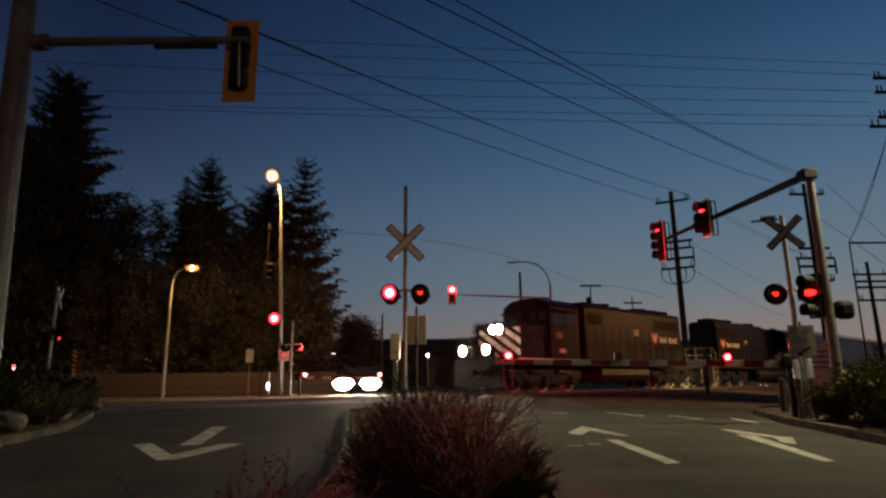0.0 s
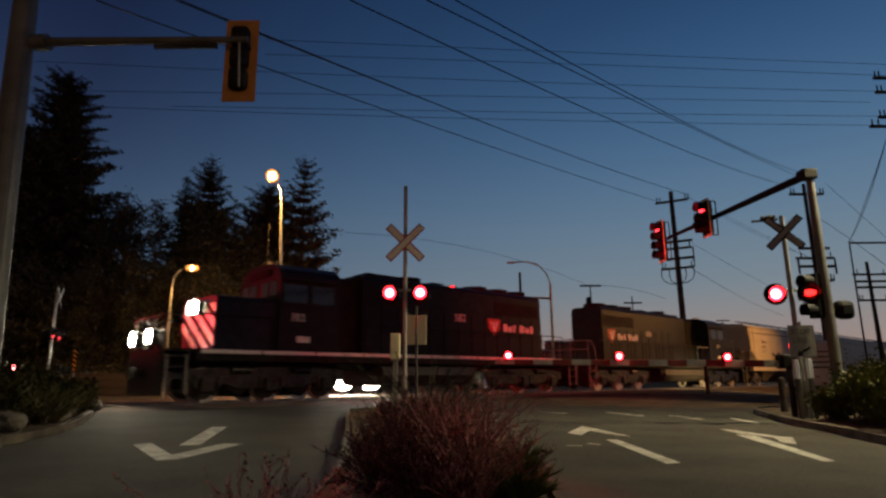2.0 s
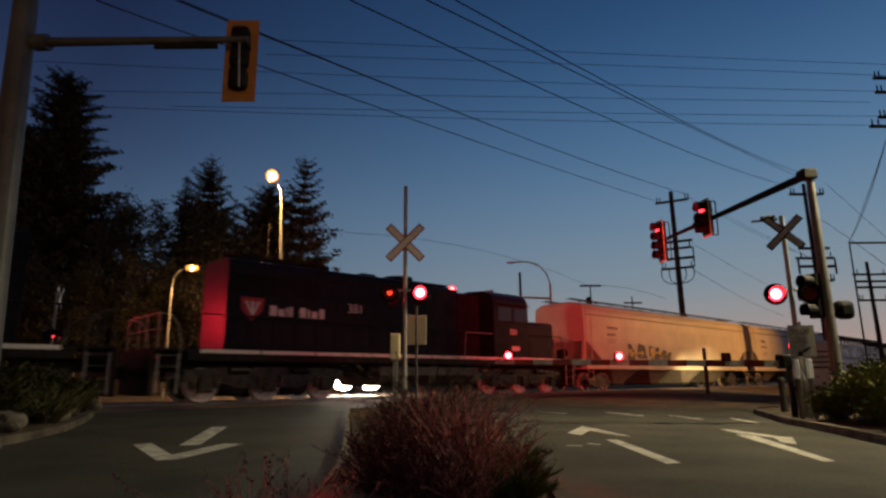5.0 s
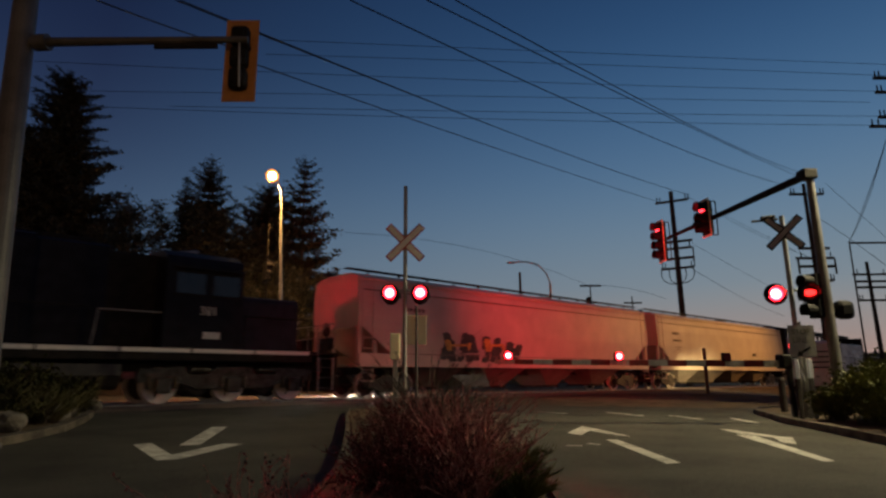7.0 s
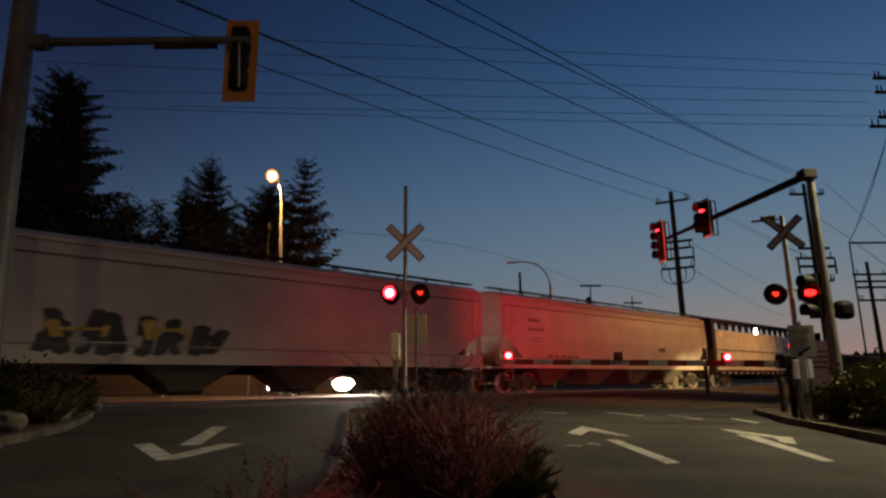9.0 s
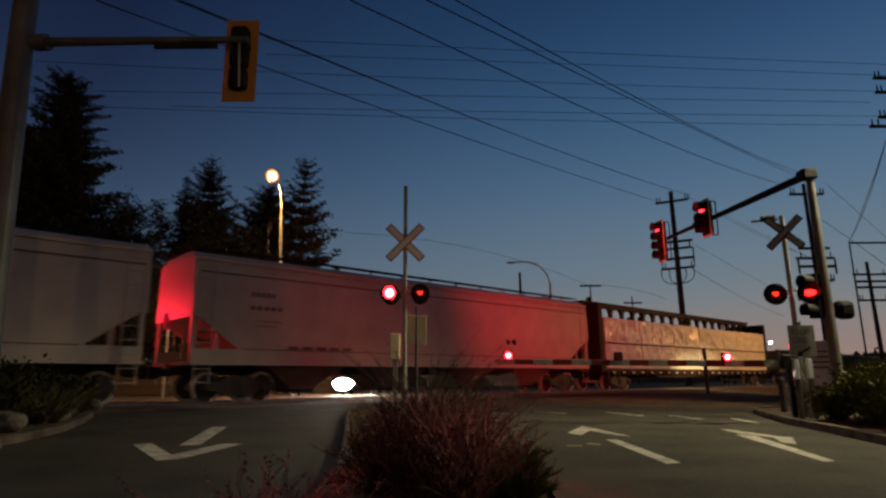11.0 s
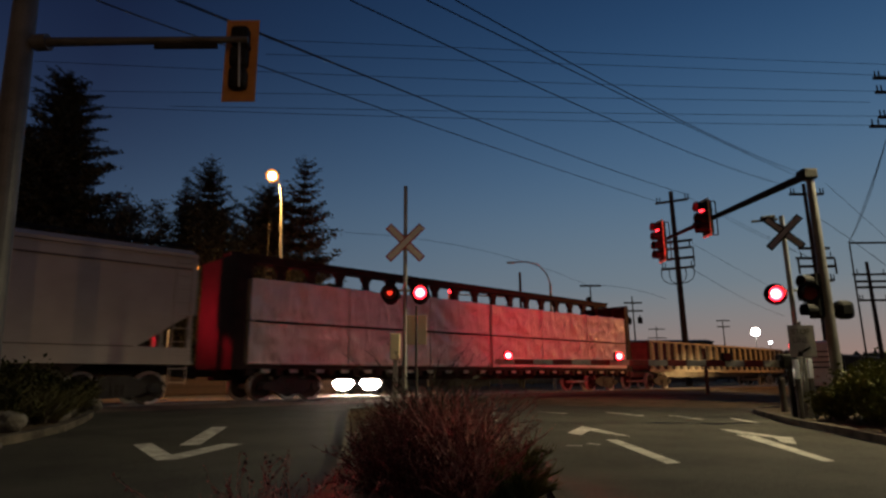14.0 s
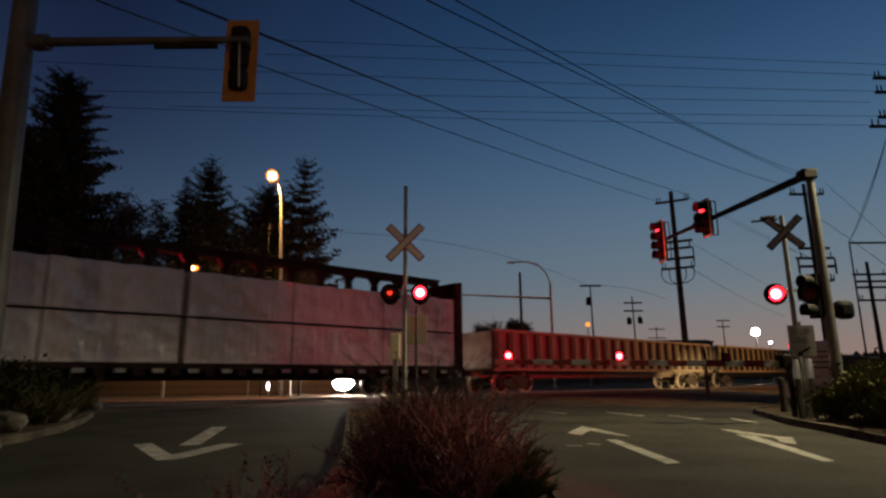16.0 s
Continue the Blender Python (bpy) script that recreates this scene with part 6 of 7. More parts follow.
def build_plants():
    conifer(-33.4, 50, 28.2, 8.2, 1, "tall dark fir silhouetted against the dusk sky", taper=0.46)
    conifer(-39.5, 54, 25.0, 9.0, 2, "dark fir standing beside the tallest one")
    conifer(-12.4, 52, 20.9, 4.7, 3, "dark fir with layered boughs behind the street lamp", taper=0.56, gap=1.75, tip=0.42)
    conifer(-16.2, 54, 18.6, 7.4, 4, "dark bushy conifer behind the fence", taper=0.48, tip=0.3)
    conifer(-21.3, 53, 21.2, 6.0, 5, "thin topped conifer behind the fence", taper=0.60, gap=1.35, tip=0.34)
    conifer(-24.8, 56, 20.6, 3.0, 6, "sparse topped conifer behind the fence", dense=0.5)
    conifer(-23.0, 54, 16.8, 5.4, 26, "dark conifer behind the fence")
    leafy_tree(-29.0, 51, 18.0, 5.0, 7, "dark broadleaf tree behind the fence")
    leafy_tree(-25.5, 49, 18.6, 4.8, 8, "dark broadleaf tree behind the fence")
    leafy_tree(-18.2, 49, 17.4, 4.4, 9, "dark broadleaf tree behind the fence")
    leafy_tree(-38.0, 47, 15.0, 6.0, 10, "dark broadleaf tree behind the fence")
    leafy_tree(-11.4, 47, 9.5, 4.0, 11, "dark broadleaf tree behind the fence", 0.1)
    for i, (r, hgt) in enumerate(((-40, 9), (-35, 10), (-30, 11), (-25.5, 10), (-21, 10), (-16.5, 9.5), (-12.5, 7.5))):
        leafy_tree(r, 44.5, hgt, 4.4, 30 + i, "dense dark tree filling in behind the fence", 0.04)
    leafy_tree(-8.4, 58, 7.4, 2.4, 15, "low dark tree at the end of the row", 0.1)
    leafy_tree(5.2, 72, 8.0, 2.2, 16, "small round tree far beyond the tracks", 0.15)
    leafy_tree(8.8, 72, 8.7, 1.8, 17, "small round tree far beyond the tracks", 0.15)
    t = "loose twiggy reddish barberry bush in the median bed"
    for i, (r, d, w, h, n) in enumerate(((0.18, 5.1, 0.36, 0.76, 60), (0.32, 4.8, 0.22, 0.46, 26), (0.18, 4.5, 0.20, 0.42, 24), (0.14, 5.8, 0.36, 0.82, 44),
                                         (0.20, 6.9, 0.40, 0.76, 34), (0.10, 8.9, 0.5, 0.76, 30), (0.45, 9.6, 0.4, 0.56, 20))):
        barberry(r, d, w, h, 60 + i, t, n, sprigs=11, leaves=5, spread=0.66, stem=0.0075)
    for i, (r, d, w, h, n) in enumerate(((-0.06, 5.3, 0.30, 0.62, 54), (-0.12, 4.5, 0.22, 0.44, 34), (-0.20, 5.6, 0.30, 0.66, 50), (-0.30, 6.3, 0.30, 0.64, 40), (-0.26, 7.4, 0.40, 0.72, 40),
                                         (-0.40, 5.0, 0.20, 0.46, 40), (-0.52, 5.8, 0.22, 0.54, 40), (-0.58, 6.9, 0.24, 0.58, 40), (-0.62, 8.2, 0.28, 0.56, 36), (-0.7, 9.6, 0.32, 0.56, 30), (-0.9, 11.2, 0.4, 0.5, 26))):
        barberry(r, d, w, h, 140 + i, "dark maroon barberry bush in the median bed", n, sprigs=14, leaves=11, foliage="barberry_dark", bark="barberry_dark")
    for i, (r, d, w, h, n) in enumerate(((-0.96, 2.9, 0.30, 0.52, 16), (-0.62, 3.2, 0.26, 0.48, 12), (-0.88, 3.7, 0.26, 0.42, 12))):
        barberry(r, d, w, h, 160 + i, "sparse young barberry sprigs at the tip of the median bed", n, sprigs=9, leaves=9, stem=0.005)
    twig_bush(-0.40, 11.3, 0.8, 1.60, 81, "spiky dark ornamental grass behind the barberry", "yucca", "ornamental_grass", stems=46, twigs=20, fine=0.005, spread=0.75, reach=1.6)
    twig_bush(0.25, 11.9, 0.6, 0.95, 82, "spiky dark ornamental grass behind the barberry", "yucca", "ornamental_grass", stems=30, twigs=20, fine=0.005, spread=0.8, reach=1.5)
    for i, (r, d, s, h) in enumerate(((0.56, 4.7, 0.13, 0.22), (0.60, 5.3, 0.15, 0.24), (0.66, 6.2, 0.2, 0.26))):
        twig_bush(r, d, s, h, 90 + i, "small green bush at the edge of the median bed", "shrub", "low_bush", stems=46)
    for i, (r, d, s, h) in enumerate(((7.75, 10.9, 0.55, 0.62), (8.2, 11.9, 0.7, 0.85), (8.9, 12.7, 0.75, 0.92), (7.3, 9.6, 0.5, 0.50), (8.1, 10.4, 0.6, 0.75), (9.0, 11.2, 0.75, 0.92), (9.4, 9.8, 0.8, 0.85), (10.4, 12.6, 0.85, 0.95), (7.75, 12.3, 0.4, 0.5))):
        shrub(r, d, s, h, 20 + i, "leafy green roadside shrub beside the kerb")
    for i, (r, d, s, h) in enumerate(((-7.9, 11.6, 0.6, 0.70), (-7.25, 10.2, 0.42, 0.50), (-8.7, 13.2, 0.5, 0.7), (-9.4, 12.0, 0.8, 0.9), (-7.9, 13.2, 0.4, 0.55), (-10.3, 13.0, 0.7, 0.8))):
        shrub(r, d, s, h, 40 + i, "scruffy dark shrub on the corner island", "shrub_dark")
    for i, (r, d, s, h) in enumerate(((-7.35, 12.2, 0.40, 0.62), (-6.9, 10.9, 0.36, 0.60), (-7.3, 11.0, 0.45, 0.95), (-7.05, 9.6, 0.40, 0.85), (-7.8, 12.6, 0.4, 0.85), (-8.0, 11.0, 0.5, 1.05))):
        twig_bush(r, d, s, h, 120 + i, "scruffy tall weeds on the corner island", "weed", "weed_clump", stems=44, twigs=34, fine=0.006, spread=0.7, reach=1.3)
    for i, (r, d, s) in enumerate(((-6.75, 9.7, 0.26), (-6.95, 11.2, 0.24), (-7.4, 12.3, 0.22), (-7.15, 9.3, 0.24), (-7.9, 14.0, 0.2))):
        boulder(r, d, s, 70 + i)


def boulder(r, d, s, seed):
    bm = bmesh.new()
    bmesh.ops.create_icosphere(bm, subdivisions=3, radius=s)
    for v in bm.verts:
        v.co *= 1 + 0.28 * noise.noise(v.co * (1.6 / s) + Vector((seed, 0, 0)))
        v.co.z *= 0.75
    ob = mesh_ob("boulder", bm, "rock")
    ob.matrix_world = Matrix.Translation(on_ground(r, d, 0.12 + s * 0.4))
    return tagged(ob, "rounded grey boulder edging the corner island", "rock", "boulders of the corner island")


def sign_board(name, r, d, top, w, h, label, face="white", back="galv", turn=0.0, post=0.03):
    base = on_ground(r, d, 0.0)
    e = thing(name, facing(base, turn), label, "sign", "road signs")
    part("post", box((0, 0.02, (top - base.z + 0.08) / 2), (post * 2, 0.03, top - base.z + 0.08)), "galv", e)
    part("panel", box((0, -0.012, top - h / 2 - base.z), (w, 0.006, h), bevel=0.002), face, e)
    return e


TRACK_POST, TRACK_POST_TOP = (12.72, 30.0), 2.03


def build_signs():
    e = sign_board("stop_line_sign", 7.55, 12.9, 1.69, 0.56, 0.66, "white stop line sign with a black arrow on a post", face="sign_grey")
    p = on_ground(7.55, 12.9)
    for word, z in (("STOP", 1.50), ("LINE", 1.32)):
        text("lettering", word, 0.17, Matrix.Translation((-0.21, -0.018, z - p.z)) @ Matrix.Rotation(math.pi / 2, 4, "X"), "sign_ink", e)
    part("arrow", prism([(0.14, 1.25 - p.z), (0.17, 1.21 - p.z), (-0.04, 1.09 - p.z), (-0.01, 1.05 - p.z), (-0.15, 1.04 - p.z), (-0.09, 1.17 - p.z), (-0.07, 1.13 - p.z)], -0.02, -0.0165, "y"), "black", e, "black slanting arrow")
    # reflective sleeves on the posts under the sign
    for r, d, z in ((7.42, 13.02, 0.78), (7.77, 13.12, 0.79)):
        q = on_ground(r, d)
        f = thing("marker_post", facing(q), "square timber marker post with a pale reflective sleeve", "post", "marker posts")
        part("post", box((0, 0, (z - q.z) / 2 - 0.05), (0.085, 0.085, z - q.z - 0.1), bevel=0.01), "weathered" if r > 7.6 else "wood", f)
        part("sleeve", box((0, 0, z - q.z), (0.095, 0.095, 0.40), bevel=0.01), "sleeve", f, "pale reflective sleeve")
    q = on_ground(8.48, 15.6)
    f = thing("bollard", facing(q), "weathered round timber bollard behind the kerb", "bollard")
    part("shaft", add_rod(add_rod(bmesh.new(), (0, 0, 0), (0, 0, 0.62 - q.z - 0.05), 0.085, 0.08, 16), (0, 0, 0.62 - q.z - 0.05), (0, 0, 0.62 - q.z), 0.08, 0.05, 16), "wood", f)
    q = on_ground(*TRACK_POST)
    f = thing("track_post", facing(q), "slim dark post beside the near rail", "post")
    part("post", rod((0, 0, 0), (0, 0, TRACK_POST_TOP - q.z), 0.09, 0.085, 12), "wood", f)
    # sign seen from behind on the median, and the crossing's battery box
    q = on_ground(-0.55, 12.0)
    f = thing("road_sign", facing(q), "cream-backed road sign on a slim steel post", "sign", "road signs")
    part("post", rod((0.015, -0.03, 0), (0.015, -0.03, 2.05 - q.z), 0.024), "weathered", f)
    for x in (-0.095, 0.125):
        part("panel", box((x, 0.01, 1.585 - q.z), (0.165, 0.012, 0.57), bevel=0.006), "cream", f, "cream sign panel")
    part("footing", box((0.02, 0, 0.10), (0.42, 0.42, 0.5), bevel=0.04), "concrete", f)
    q = on_ground(-1.12, 14.2)
    f = thing("junction_box", facing(q), "small cream junction box on a short post", "box")
    part("case", box((0, 0, 1.38 - q.z), (0.22, 0.2, 0.60), bevel=0.02), "cream", f)
    part("stand", box((0, 0, (1.08 - q.z) / 2), (0.1, 0.1, 1.08 - q.z)), "galv", f)
    # far side
    e = sign_board("road_sign", -9.48, 30.0, 2.14, 0.38, 0.62, "small white road sign beyond the tracks")
    e = sign_board("road_sign", -7.75, 29.7, 2.12, 0.50, 0.55, "square white prohibition sign on the far signal pole")
    q = on_ground(-7.75, 29.7)
    part("red_ring", moved(ring_bm(0.2, 0.155, 0.004), Matrix.Translation((0, -0.017, 1.845 - q.z))), "red", e, "red ring on the sign")
    q = on_ground(-8.55, 30.2)
    f = thing("marker_post", facing(q), "short post with a bright white reflector", "post", "marker posts")
    part("post", rod((0, 0, 0), (0, 0, 1.05 - q.z), 0.06), "galv", f)
    # emissive: the headlight return is built into the reflector as glow
    part("reflector", box((0, -0.07, 0.38 - q.z), (0.12, 0.02, 0.32), bevel=0.01), "white_spot", f, "white reflector with its own glow in place of returned headlights")
    q = on_ground(-19.8, 33.0)
    f = thing("marker_post", facing(q), "striped hazard marker post by the far gate", "post", "marker posts")
    part("post", box((0, 0, (2.4 - q.z) / 2), (0.08, 0.06, 2.4 - q.z)), "galv", f)
    bm = bmesh.new()
    for k in range(5):
        add_box(bm, (0, -0.045, 1.3 + 0.24 * k - q.z), (0.26, 0.01, 0.10), Matrix.Rotation(0.7, 3, "Y"))
    part("stripe", bm, "yellow", f, "yellow hazard stripes")
    part("panel", box((0, -0.036, 1.78 - q.z), (0.28, 0.006, 1.25)), "black", f)


VAN_AT = (14.45, 24.0)


def white_van():
    base = on_ground(*VAN_AT)
    e = thing("white_van", facing(base, -31.7), "white service van stopped by the tracks, tail lamp lit", "van")
    top = 2.0 - base.z
    body = [(0.0, 0.45), (0.0, top - 0.1), (0.12, top), (3.3, top), (4.05, 1.35), (4.95, 1.1), (5.05, 0.5)]
    part("body", prism(body, -0.82, 0.82, "x"), "van_white", e)
    for k in range(4):
        part("rear_bar", box((0, -0.02, top - 0.42 - 0.2 * k), (1.6, 0.05, 0.05), bevel=0.01), "black", e)
    for x in (-0.72, 0.72):
        part("tail_lamp", box((x, -0.015, top - 0.18), (0.16, 0.03, 0.12), bevel=0.01), "red_signal", e, "lit red tail lamp")
        part("headlight", moved(bmesh_ball(0.1), Matrix.Translation((x * 0.8, 5.0, 0.75))), "headlight", e, "lit headlight")
        for y in (0.9, 4.1):
            part("wheel", rod((x * 0.95 - 0.1, y, 0.33), (x * 0.95 + 0.1, y, 0.33), 0.33, n=20), "rubber", e)
    part("bumper", box((0, -0.05, 0.5), (1.6, 0.12, 0.2), bevel=0.03), "black", e)


def build_distance():
    # far sheds and tree line beyond the crossing
    for r, d, w, h, label in ((-6.5, 88, 26, 6.2, "long dark shed beyond the crossing"), (46.0, 150, 40, 9.5, "dark industrial shed far along the line"), (16.0, 120, 14, 6.0, "flat-roofed dark building in the distance")):
        p = on_ground(r, d)
        f = thing("distant_shed", facing(p), label, "building", "distant buildings")
        part("wall", box((0, 4, h / 2), (w, 8, h)), "dark_wall", f)
        part("roof", prism([(-0.3, h), (4, h + 0.7), (8.3, h), (8.3, h - 0.15), (-0.3, h - 0.15)], -w / 2 - 0.3, w / 2 + 0.3, "x"), "frame_black", f)
        for k in range(int(w / 4)):
            part("wall_window", box((-w / 2 + 2 + 4 * k, -0.02, h * 0.6), (1.4, 0.06, 1.0)), "glass", f)
    rnd = random.Random(12)
    bm = bmesh.new()
    verts, faces = [], []
    for i in range(900):
        r, d = rnd.uniform(-160, 420), rnd.uniform(330, 420)
        p = on_ground(r, d)
        hh = rnd.uniform(6, 15) + 4 * noise.noise(Vector((r * 0.02, 0, 0)))
        for k in range(7):
            c = p + Vector((rnd.gauss(0, 2.5), rnd.gauss(0, 2.5), hh * (0.3 + 0.7 * rnd.random())))
            w = rnd.uniform(1.5, 3.2)
            n0 = len(verts)
            verts += [tuple(c + RIGHT * -w), tuple(c + Vector((0, 0, w * 0.9))), tuple(c + RIGHT * w), tuple(c - Vector((0, 0, w + hh * 0.5)))]
            faces.append((n0, n0 + 1, n0 + 2, n0 + 3))
    bm.free()
    me = bpy.data.meshes.new("far_woods")
    me.from_pydata(verts, [], faces)
    me.materials.append(M["far_hill"])
    tagged(new("far_woods", me), "dark line of far woods on the horizon", "woods", kind="stuff")
    # lights in the distance
    for r, d, z, size, material, label in ((46.0, 90, 7.16, 0.55, "floodlight", "dazzling yard floodlight on a pole"), (16.6, 70, 6.7, 0.28, "sodium", "small warm lamp on a pole"),
                                           (-1.57, 60, 2.98, 0.16, "white_spot", "small white yard light"), (-10.8, 60, 3.16, 0.12, "white_spot", "small white yard light"),
                                           (48.0, 90, 5.6, 0.22, "white_spot", "small white yard light")):
        p = on_ground(r, d)
        f = thing("yard_light", facing(p), label, "lamp", "lights in the distance")
        part("pole", rod((0, 0, 0), (0, 0, z - p.z), 0.08, 0.05, 8), "galv", f)
        part("lamp_glass", moved(bmesh_ball(size), Matrix.Translation((0, -0.1, z - p.z))), material, f, "glowing lamp")


def build_fence():
    a, b = -62.0, -6.0
    e = thing("fence", Matrix.Identity(4), "weathered brown board fence along the far street", "fence")
    n = int((b - a) / 2.4)
    for i in range(n):
        r0 = a + 2.4 * i
        p = on_ground(r0, 40.0)
        part("post", moved(box((0, 0, 0.75), (0.12, 0.12, 1.5)), facing(p)), "fence_wood", e)
    bm = prism([(-0.07, 0.02), (0.07, 0.02), (0.07, 1.34), (0.04, 1.38), (-0.04, 1.38), (-0.07, 1.34)], -0.012, 0.012, "y")
    board = bpy.data.meshes.new("board")
    bm.to_mesh(board)
    bm.free()
    board.materials.append(M["fence_wood"])
    rnd = random.Random(8)
    r = -40.0
    while r < -7.0:
        ob = new("board", board)
        ob.parent = e
        p = on_ground(r, 39.93 + 0.01 * rnd.random(), 0.03 * rnd.random())
        ob.matrix_basis = facing(p, rnd.gauss(0, 1.0))
        r += 0.152
    bm = bmesh.new()
    for z in (0.35, 1.1):
        add_box(bm, (0, 0, z), (56, 0.05, 0.09))
    part("fence_rail", moved(bm, facing(on_ground(-34, 39.98))), "fence_wood", e)


def plain_pole(name, r, d, top, radius, label, material="wood"):
    base = on_ground(r, d)
    ob = mesh_ob(name, rod((0, 0, 0), (0, 0, top - base.z), radius, radius * 0.8), material)
    ob.matrix_world = Matrix.Translation(base)
    return tagged(ob, label, "pole")


def build_poles():
    utility_pole(21.75, 55, 17.9, ((16.9, 2.9, 1), (13.0, 3.0, 0), (12.35, 2.9, 2), (11.4, 3.0, 0), (10.5, 2.9, 1)), "tall wooden power pole with several cross-arms beyond the tracks", 0.31, -30, loops=True)
    utility_pole(31.3, 50, 16.9, ((15.95, 2.9, 1), (11.2, 2.6, 0), (10.35, 3.2, 2), (9.65, 3.0, 0), (8.45, 2.6, 1)), "wooden power pole with stacked cross-arms beside the line", 0.22, 0)
    utility_pole(42.8, 60, 11.9, ((10.6, 3.4, 2), (9.9, 3.2, 0), (9.3, 3.2, 0), (8.0, 3.0, 1)), "wooden power pole with stacked cross-arms far along the line", 0.24, 0)
    base = on_ground(35.75, 52)
    e = thing("thin_pole", facing(base), "slim dark pole with one long side arm", "pole")
    part("pole", rod((0, 0, 0), (0, 0, 12.3 - base.z), 0.08, 0.06), "wood", e)
    part("side_arm", box((2.4, -0.05, 12.1 - base.z), (4.8, 0.1, 0.16)), "wood", e)
    utility_pole(19.7, 80, 12.9, ((12.7, 2.8, 0),), "slim wooden pole with one cross-arm and a transformer", 0.14, 0, cans=((-0.5, 10.6),))
    utility_pole(28.3, 90, 12.6, ((11.6, 2.6, 0), (10.4, 2.8, 0)), "slim wooden pole with two cross-arms and two transformers", 0.14, 0, cans=((-0.85, 8.9), (0.75, 9.0)))
    utility_pole(55.2, 120, 11.8, ((11.6, 2.6, 0), (10.4, 2.6, 0)), "slim wooden pole far off", 0.15, 0)
    utility_pole(49.0, 140, 12.3, ((11.6, 3.6, 0), (9.6, 4.2, 0)), "slim wooden pole far off", 0.15, 0)
    # stacked arms of the pole just beside the view, whose insulators reach into it
    utility_pole(32.6, 40, 22.4, ((21.5, 3.2, 1), (20.4, 3.2, 1), (18.5, 3.4, 1), (17.8, 4.8, 1)), "tall wooden power pole with long cross-arms and insulators", 0.22, 0)
    plain_pole("plain_pole", 7.7, 60, 11.1, 0.16, "plain dark pole without arms")
    plain_pole("plain_pole", -9.05, 30.6, 8.7, 0.032, "thin dark pole beside the tall lamp", "frame_black")
    plain_pole("plain_pole", -4.54, 45, 5.45, 0.09, "short dark pole beyond the crossing")


CAR_R = -4.36


def waiting_car():
    base = on_ground(CAR_R, 31.0)
    e = thing("waiting_car", facing(base), "dark car waiting at the crossing with dazzling headlights", "car")
    pts = [(0.0, 0.30), (0.0, 0.75), (0.15, 0.88), (1.1, 0.98), (1.75, 1.42), (3.2, 1.45), (4.0, 1.05), (4.5, 0.98), (4.55, 0.35)]
    bm = prism([(p[0], p[1]) for p in pts], -0.86, 0.86, "x")
    # outline runs along Y (depth), extruded across X
    part("body", bm, "loco_blue", e, "dark car body")
    # headlights far over real size: their shape includes the glare around them
    for x in (-0.66, 0.66):
        part("headlight", moved(bmesh_ball(0.16, 20), Matrix.Translation((x, -0.03, 0.55)) @ Matrix.Diagonal((3.2, 0.5, 1.9, 1))), "headlight", e, "white headlight enlarged to the size of its glare")
    for x in (-0.8, 0.8):
        for y in (0.85, 3.6):
            part("wheel", rod((x - 0.1, y, 0.32), (x + 0.1, y, 0.32), 0.32, n=20), "rubber", e)
    part("windscreen", prism([(1.08, 0.99), (1.10, 1.0), (1.74, 1.41), (1.70, 1.41)], -0.72, 0.72, "x"), "glass", e)
    part("bumper", box((0, -0.02, 0.42), (1.7, 0.1, 0.2), bevel=0.04), "black", e)
    part("grille", box((0, -0.01, 0.66), (0.9, 0.04, 0.14), bevel=0.02), "black", e)


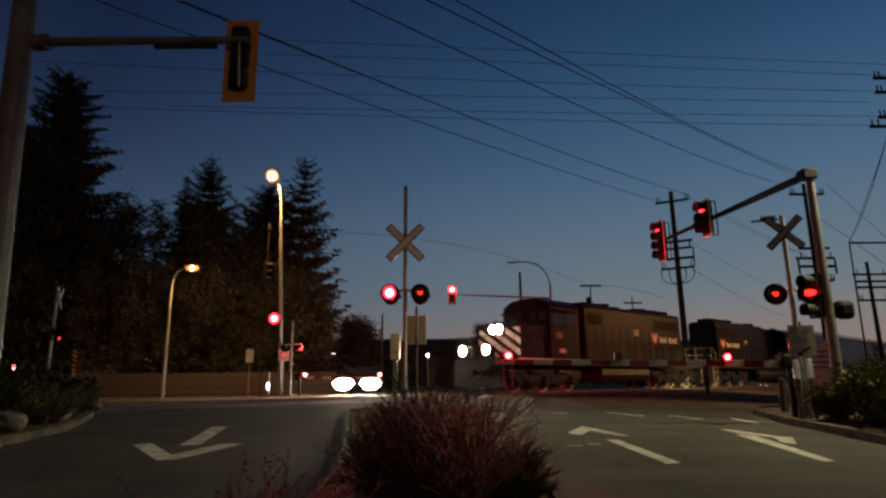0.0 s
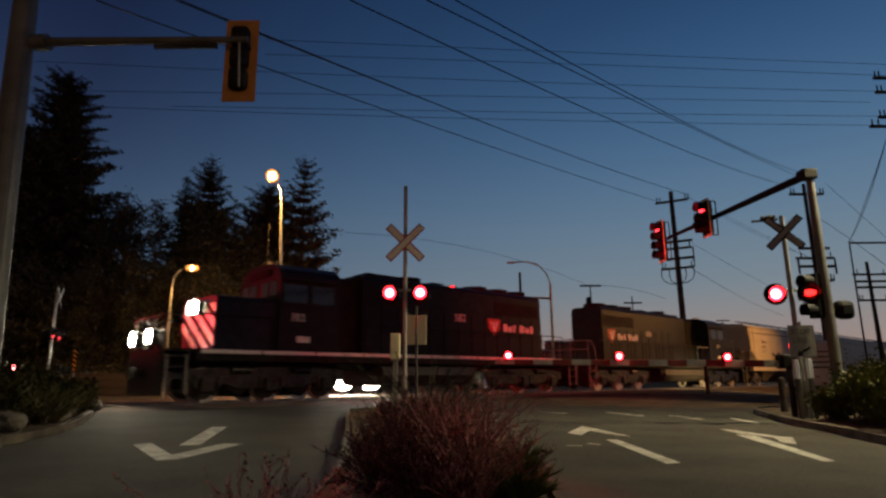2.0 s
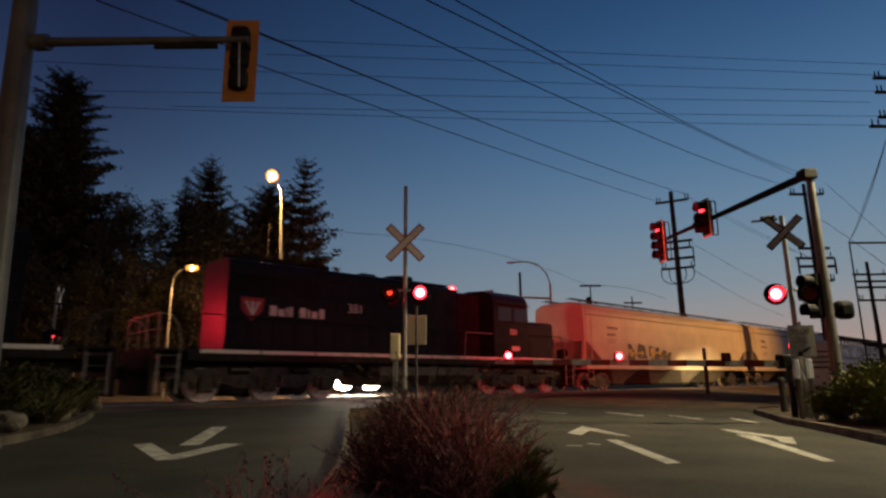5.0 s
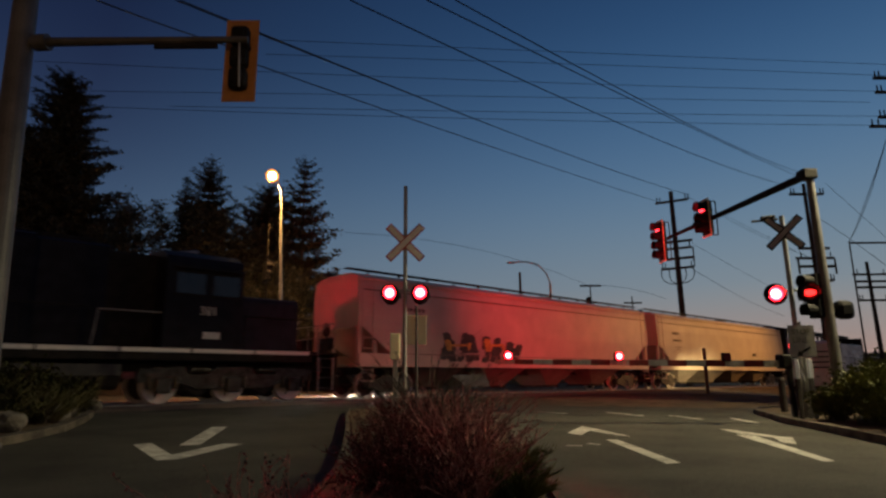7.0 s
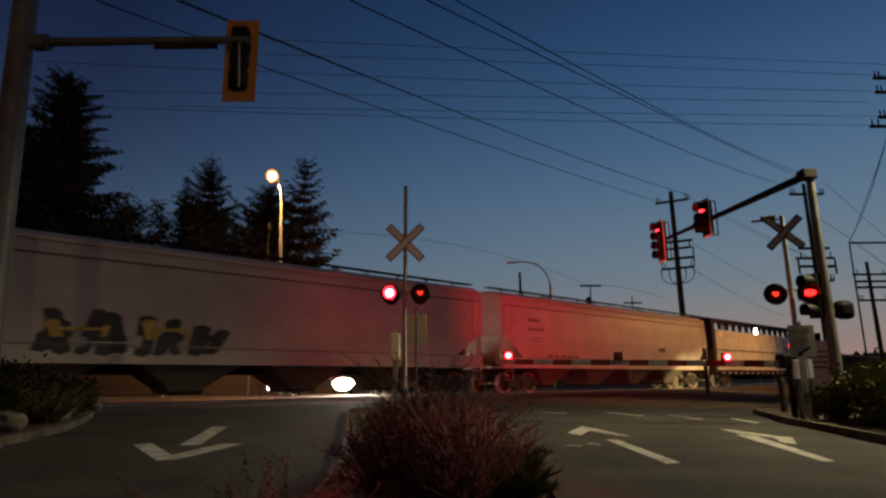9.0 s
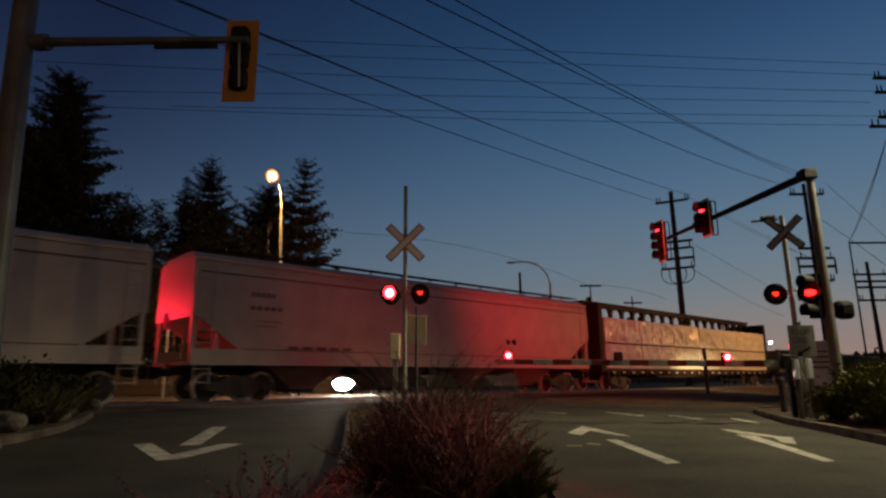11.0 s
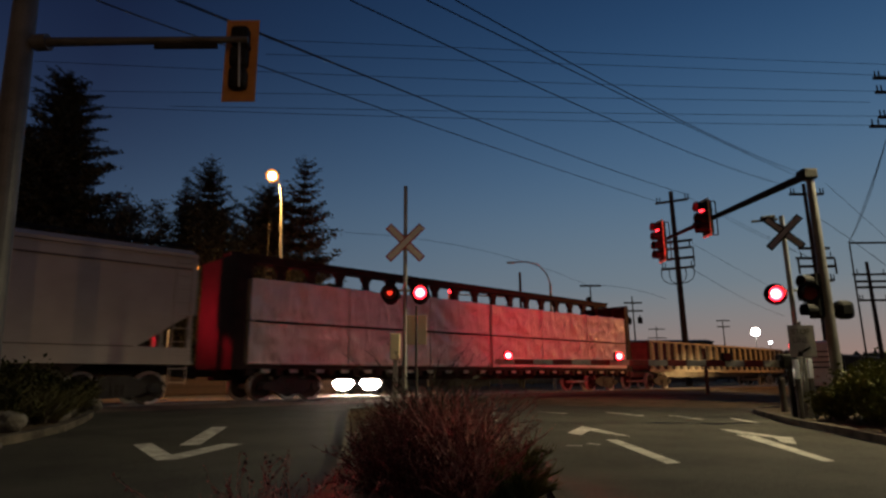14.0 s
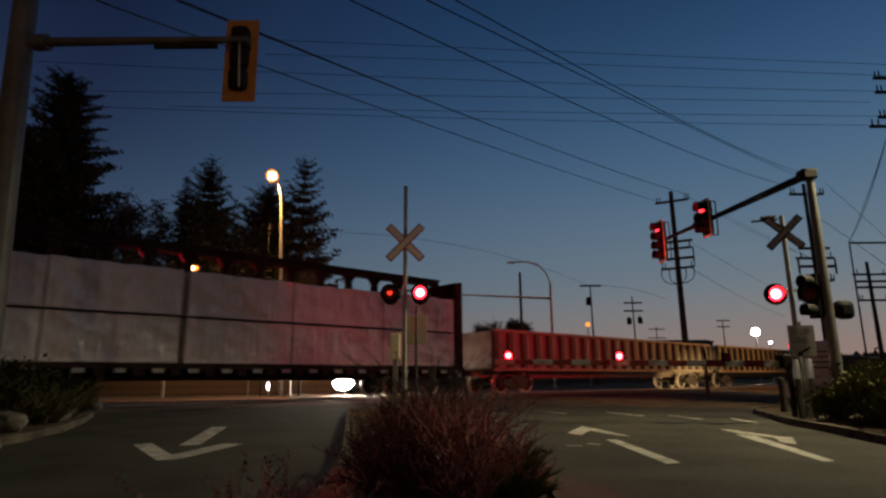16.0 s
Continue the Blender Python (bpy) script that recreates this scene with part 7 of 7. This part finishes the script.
def build_lamps():
    # beams of the waiting vehicles, sodium lamps, and unseen street lights round the near junction
    for k in (-0.65, 0.65):
        q = facing(on_ground(*VAN_AT), -31.7) @ Vector((k, 5.15, 0.9))
        lamp("van_beam", "SPOT", look(q, (38.0 + 2 * k, 18.0, 0.45)), 9000.0, (1.0, 0.70, 0.30), size=0.06, cone=24, blend=1.0)
    for k in (-0.68, 0.68):
        lamp("car_beam", "SPOT", look(along(CAR_R + k, 30.75, 0.55), along(CAR_R + k + 0.2, 28.6, -0.3)), 1500.0, (1.0, 0.88, 0.70), size=0.08, cone=46, blend=1.0)
    # steady red spots added at the masts, to redden the train, bush and car ends
    lamp("mast_red_spot", "SPOT", look(along(-0.9, 15.75, 2.75), (18.5, 18.0, 3.4)), 215.0, (1.0, 0.03, 0.035), size=0.2, cone=164, blend=1.0)
    lamp("mast_red_spot", "SPOT", look(along(7.6, 13.75, 2.4), (24.5, 18.0, 4.6)), 6400.0, (1.0, 0.03, 0.035), size=0.2, cone=62, blend=1.0)
    lamp("mast_red_spot", "SPOT", look(along(-0.9, 14.7, 2.75), along(0.3, 4.4, 0.5)), 5200.0, (1.0, 0.05, 0.06), size=0.2, cone=22, blend=1.0)
    lamp("mast_red_spot", "SPOT", look((4.2, 24.2, 2.9), (8.8, 19.0, 3.9)), 1500.0, (1.0, 0.018, 0.04), size=0.2, cone=75, blend=1.0)
    lamp("sodium_light", "SPOT", look(along(-8.78, 29.4, 10.6), along(-9.6, 35.5, 0.0)), 5200.0, (1.0, 0.50, 0.16), size=0.2, cone=140, blend=0.5)
    lamp("sodium_light", "SPOT", look(along(-13.5, 31.8, 6.3), along(-13.6, 33.5, 0.0)), 700.0, (1.0, 0.50, 0.16), size=0.2, cone=124, blend=0.5)
    lamp("street_light", "SPOT", look(along(2.4, -13.8, 4.6), along(-9.4, 20.0, 7.7)), 1020.0, (1.0, 0.58, 0.28), size=0.08, cone=42, blend=1.0)
    lamp("street_light", "SPOT", look(along(5.65, -10.8, 4.6), along(-9.4, 19.0, 7.7)), 860.0, (1.0, 0.58, 0.28), size=0.08, cone=44, blend=1.0)
    lamp("street_light", "SPOT", look(along(13.5, 12.7, 9.0), along(4.6, 11.2, 0.0)), 10000.0, (1.0, 0.84, 0.48), size=0.15, cone=70, blend=1.0)
    # unseen lamp added to brighten the road up to the crossing
    lamp("street_light", "SPOT", look(along(15.5, 22.0, 9.0), along(7.2, 19.4, 0.0)), 4200.0, (1.0, 0.74, 0.38), size=0.15, cone=66, blend=1.0)
    # out of view at the right, added for the warm light on the train
    lamp("sodium_light", "SPOT", look((50.0, 4.5, 7.5), (43.0, 17.0, 1.2)), 9400.0, (1.0, 0.43, 0.09), size=0.2, cone=92, blend=1.0)


def motions():
    times = [0.0, 2.0, 4.0, 6.0, 8.0, 10.0, 12.0, 14.0, 16.0]
    for e, s, turned in MOVING:
        turn = Matrix.Rotation(math.pi if turned else 0.0, 4, "Z")
        walk(e, [(t, Matrix.Translation((train_x(s, t), TRACK_Y, 0.0)) @ turn) for t in times])
    for ob, at, radius, sign in WHEELS:
        turned = ob.parent.rotation_quaternion.angle > 1.0
        rows = []
        for k in range(241):
            t = k / 15.0
            a = (train_x(0.0, t) - train_x(0.0, 0.0)) / radius * (-1 if turned else 1)
            rows.append((t, Matrix.Translation(at) @ Matrix.Rotation(a, 4, "Y")))
        walk(ob, rows)
    for bulb, m, phase in BLINKERS:
        on, off = m @ Matrix.Translation((0, -0.025, 0)), m @ Matrix.Translation((0, 0.05, 0))
        rows = []
        k = -2
        while True:
            t0 = BLINK_START + BLINK_PERIOD * k
            # mast lamps (0, 1) and the lamps on the arm (2, 3) overlap a little
            a, b = {0: (0.545, 1.10), 1: (0.0, 0.64), 2: (-0.11, 0.58), 3: (0.53, 0.94)}[phase]
            t1, t2 = t0 + a * BLINK_PERIOD, t0 + b * BLINK_PERIOD
            rows += [(t1 - 0.04, off), (t1, on), (t2 - 0.04, on), (t2, off)]
            k += 1
            if t0 > 17:
                break
        inside = [(t, p) for t, p in rows if 0.02 < t < 15.98]
        first = [p for t, p in rows if t <= 0.02][-1]
        walk(bulb, [(0.0, first)] + inside + [(16.0, inside[-1][1])])


build_ground()
build_marks()
curb_island("left_island", LEFT_ISLAND, "the planted corner island")
curb_island("right_island", RIGHT_ISLAND, "the signal island")
curb_island("median", MEDIAN, "the planted median")
build_train()
build_signals()
street_lamp(-14.5, 32, 6.6, 5.5, 1.1, "bent-arm street lamp with warm light beyond the tracks")
build_poles()
build_wires()
build_fence()
waiting_car()
white_van()
build_signs()
build_distance()
build_plants()
build_lamps()
motions()
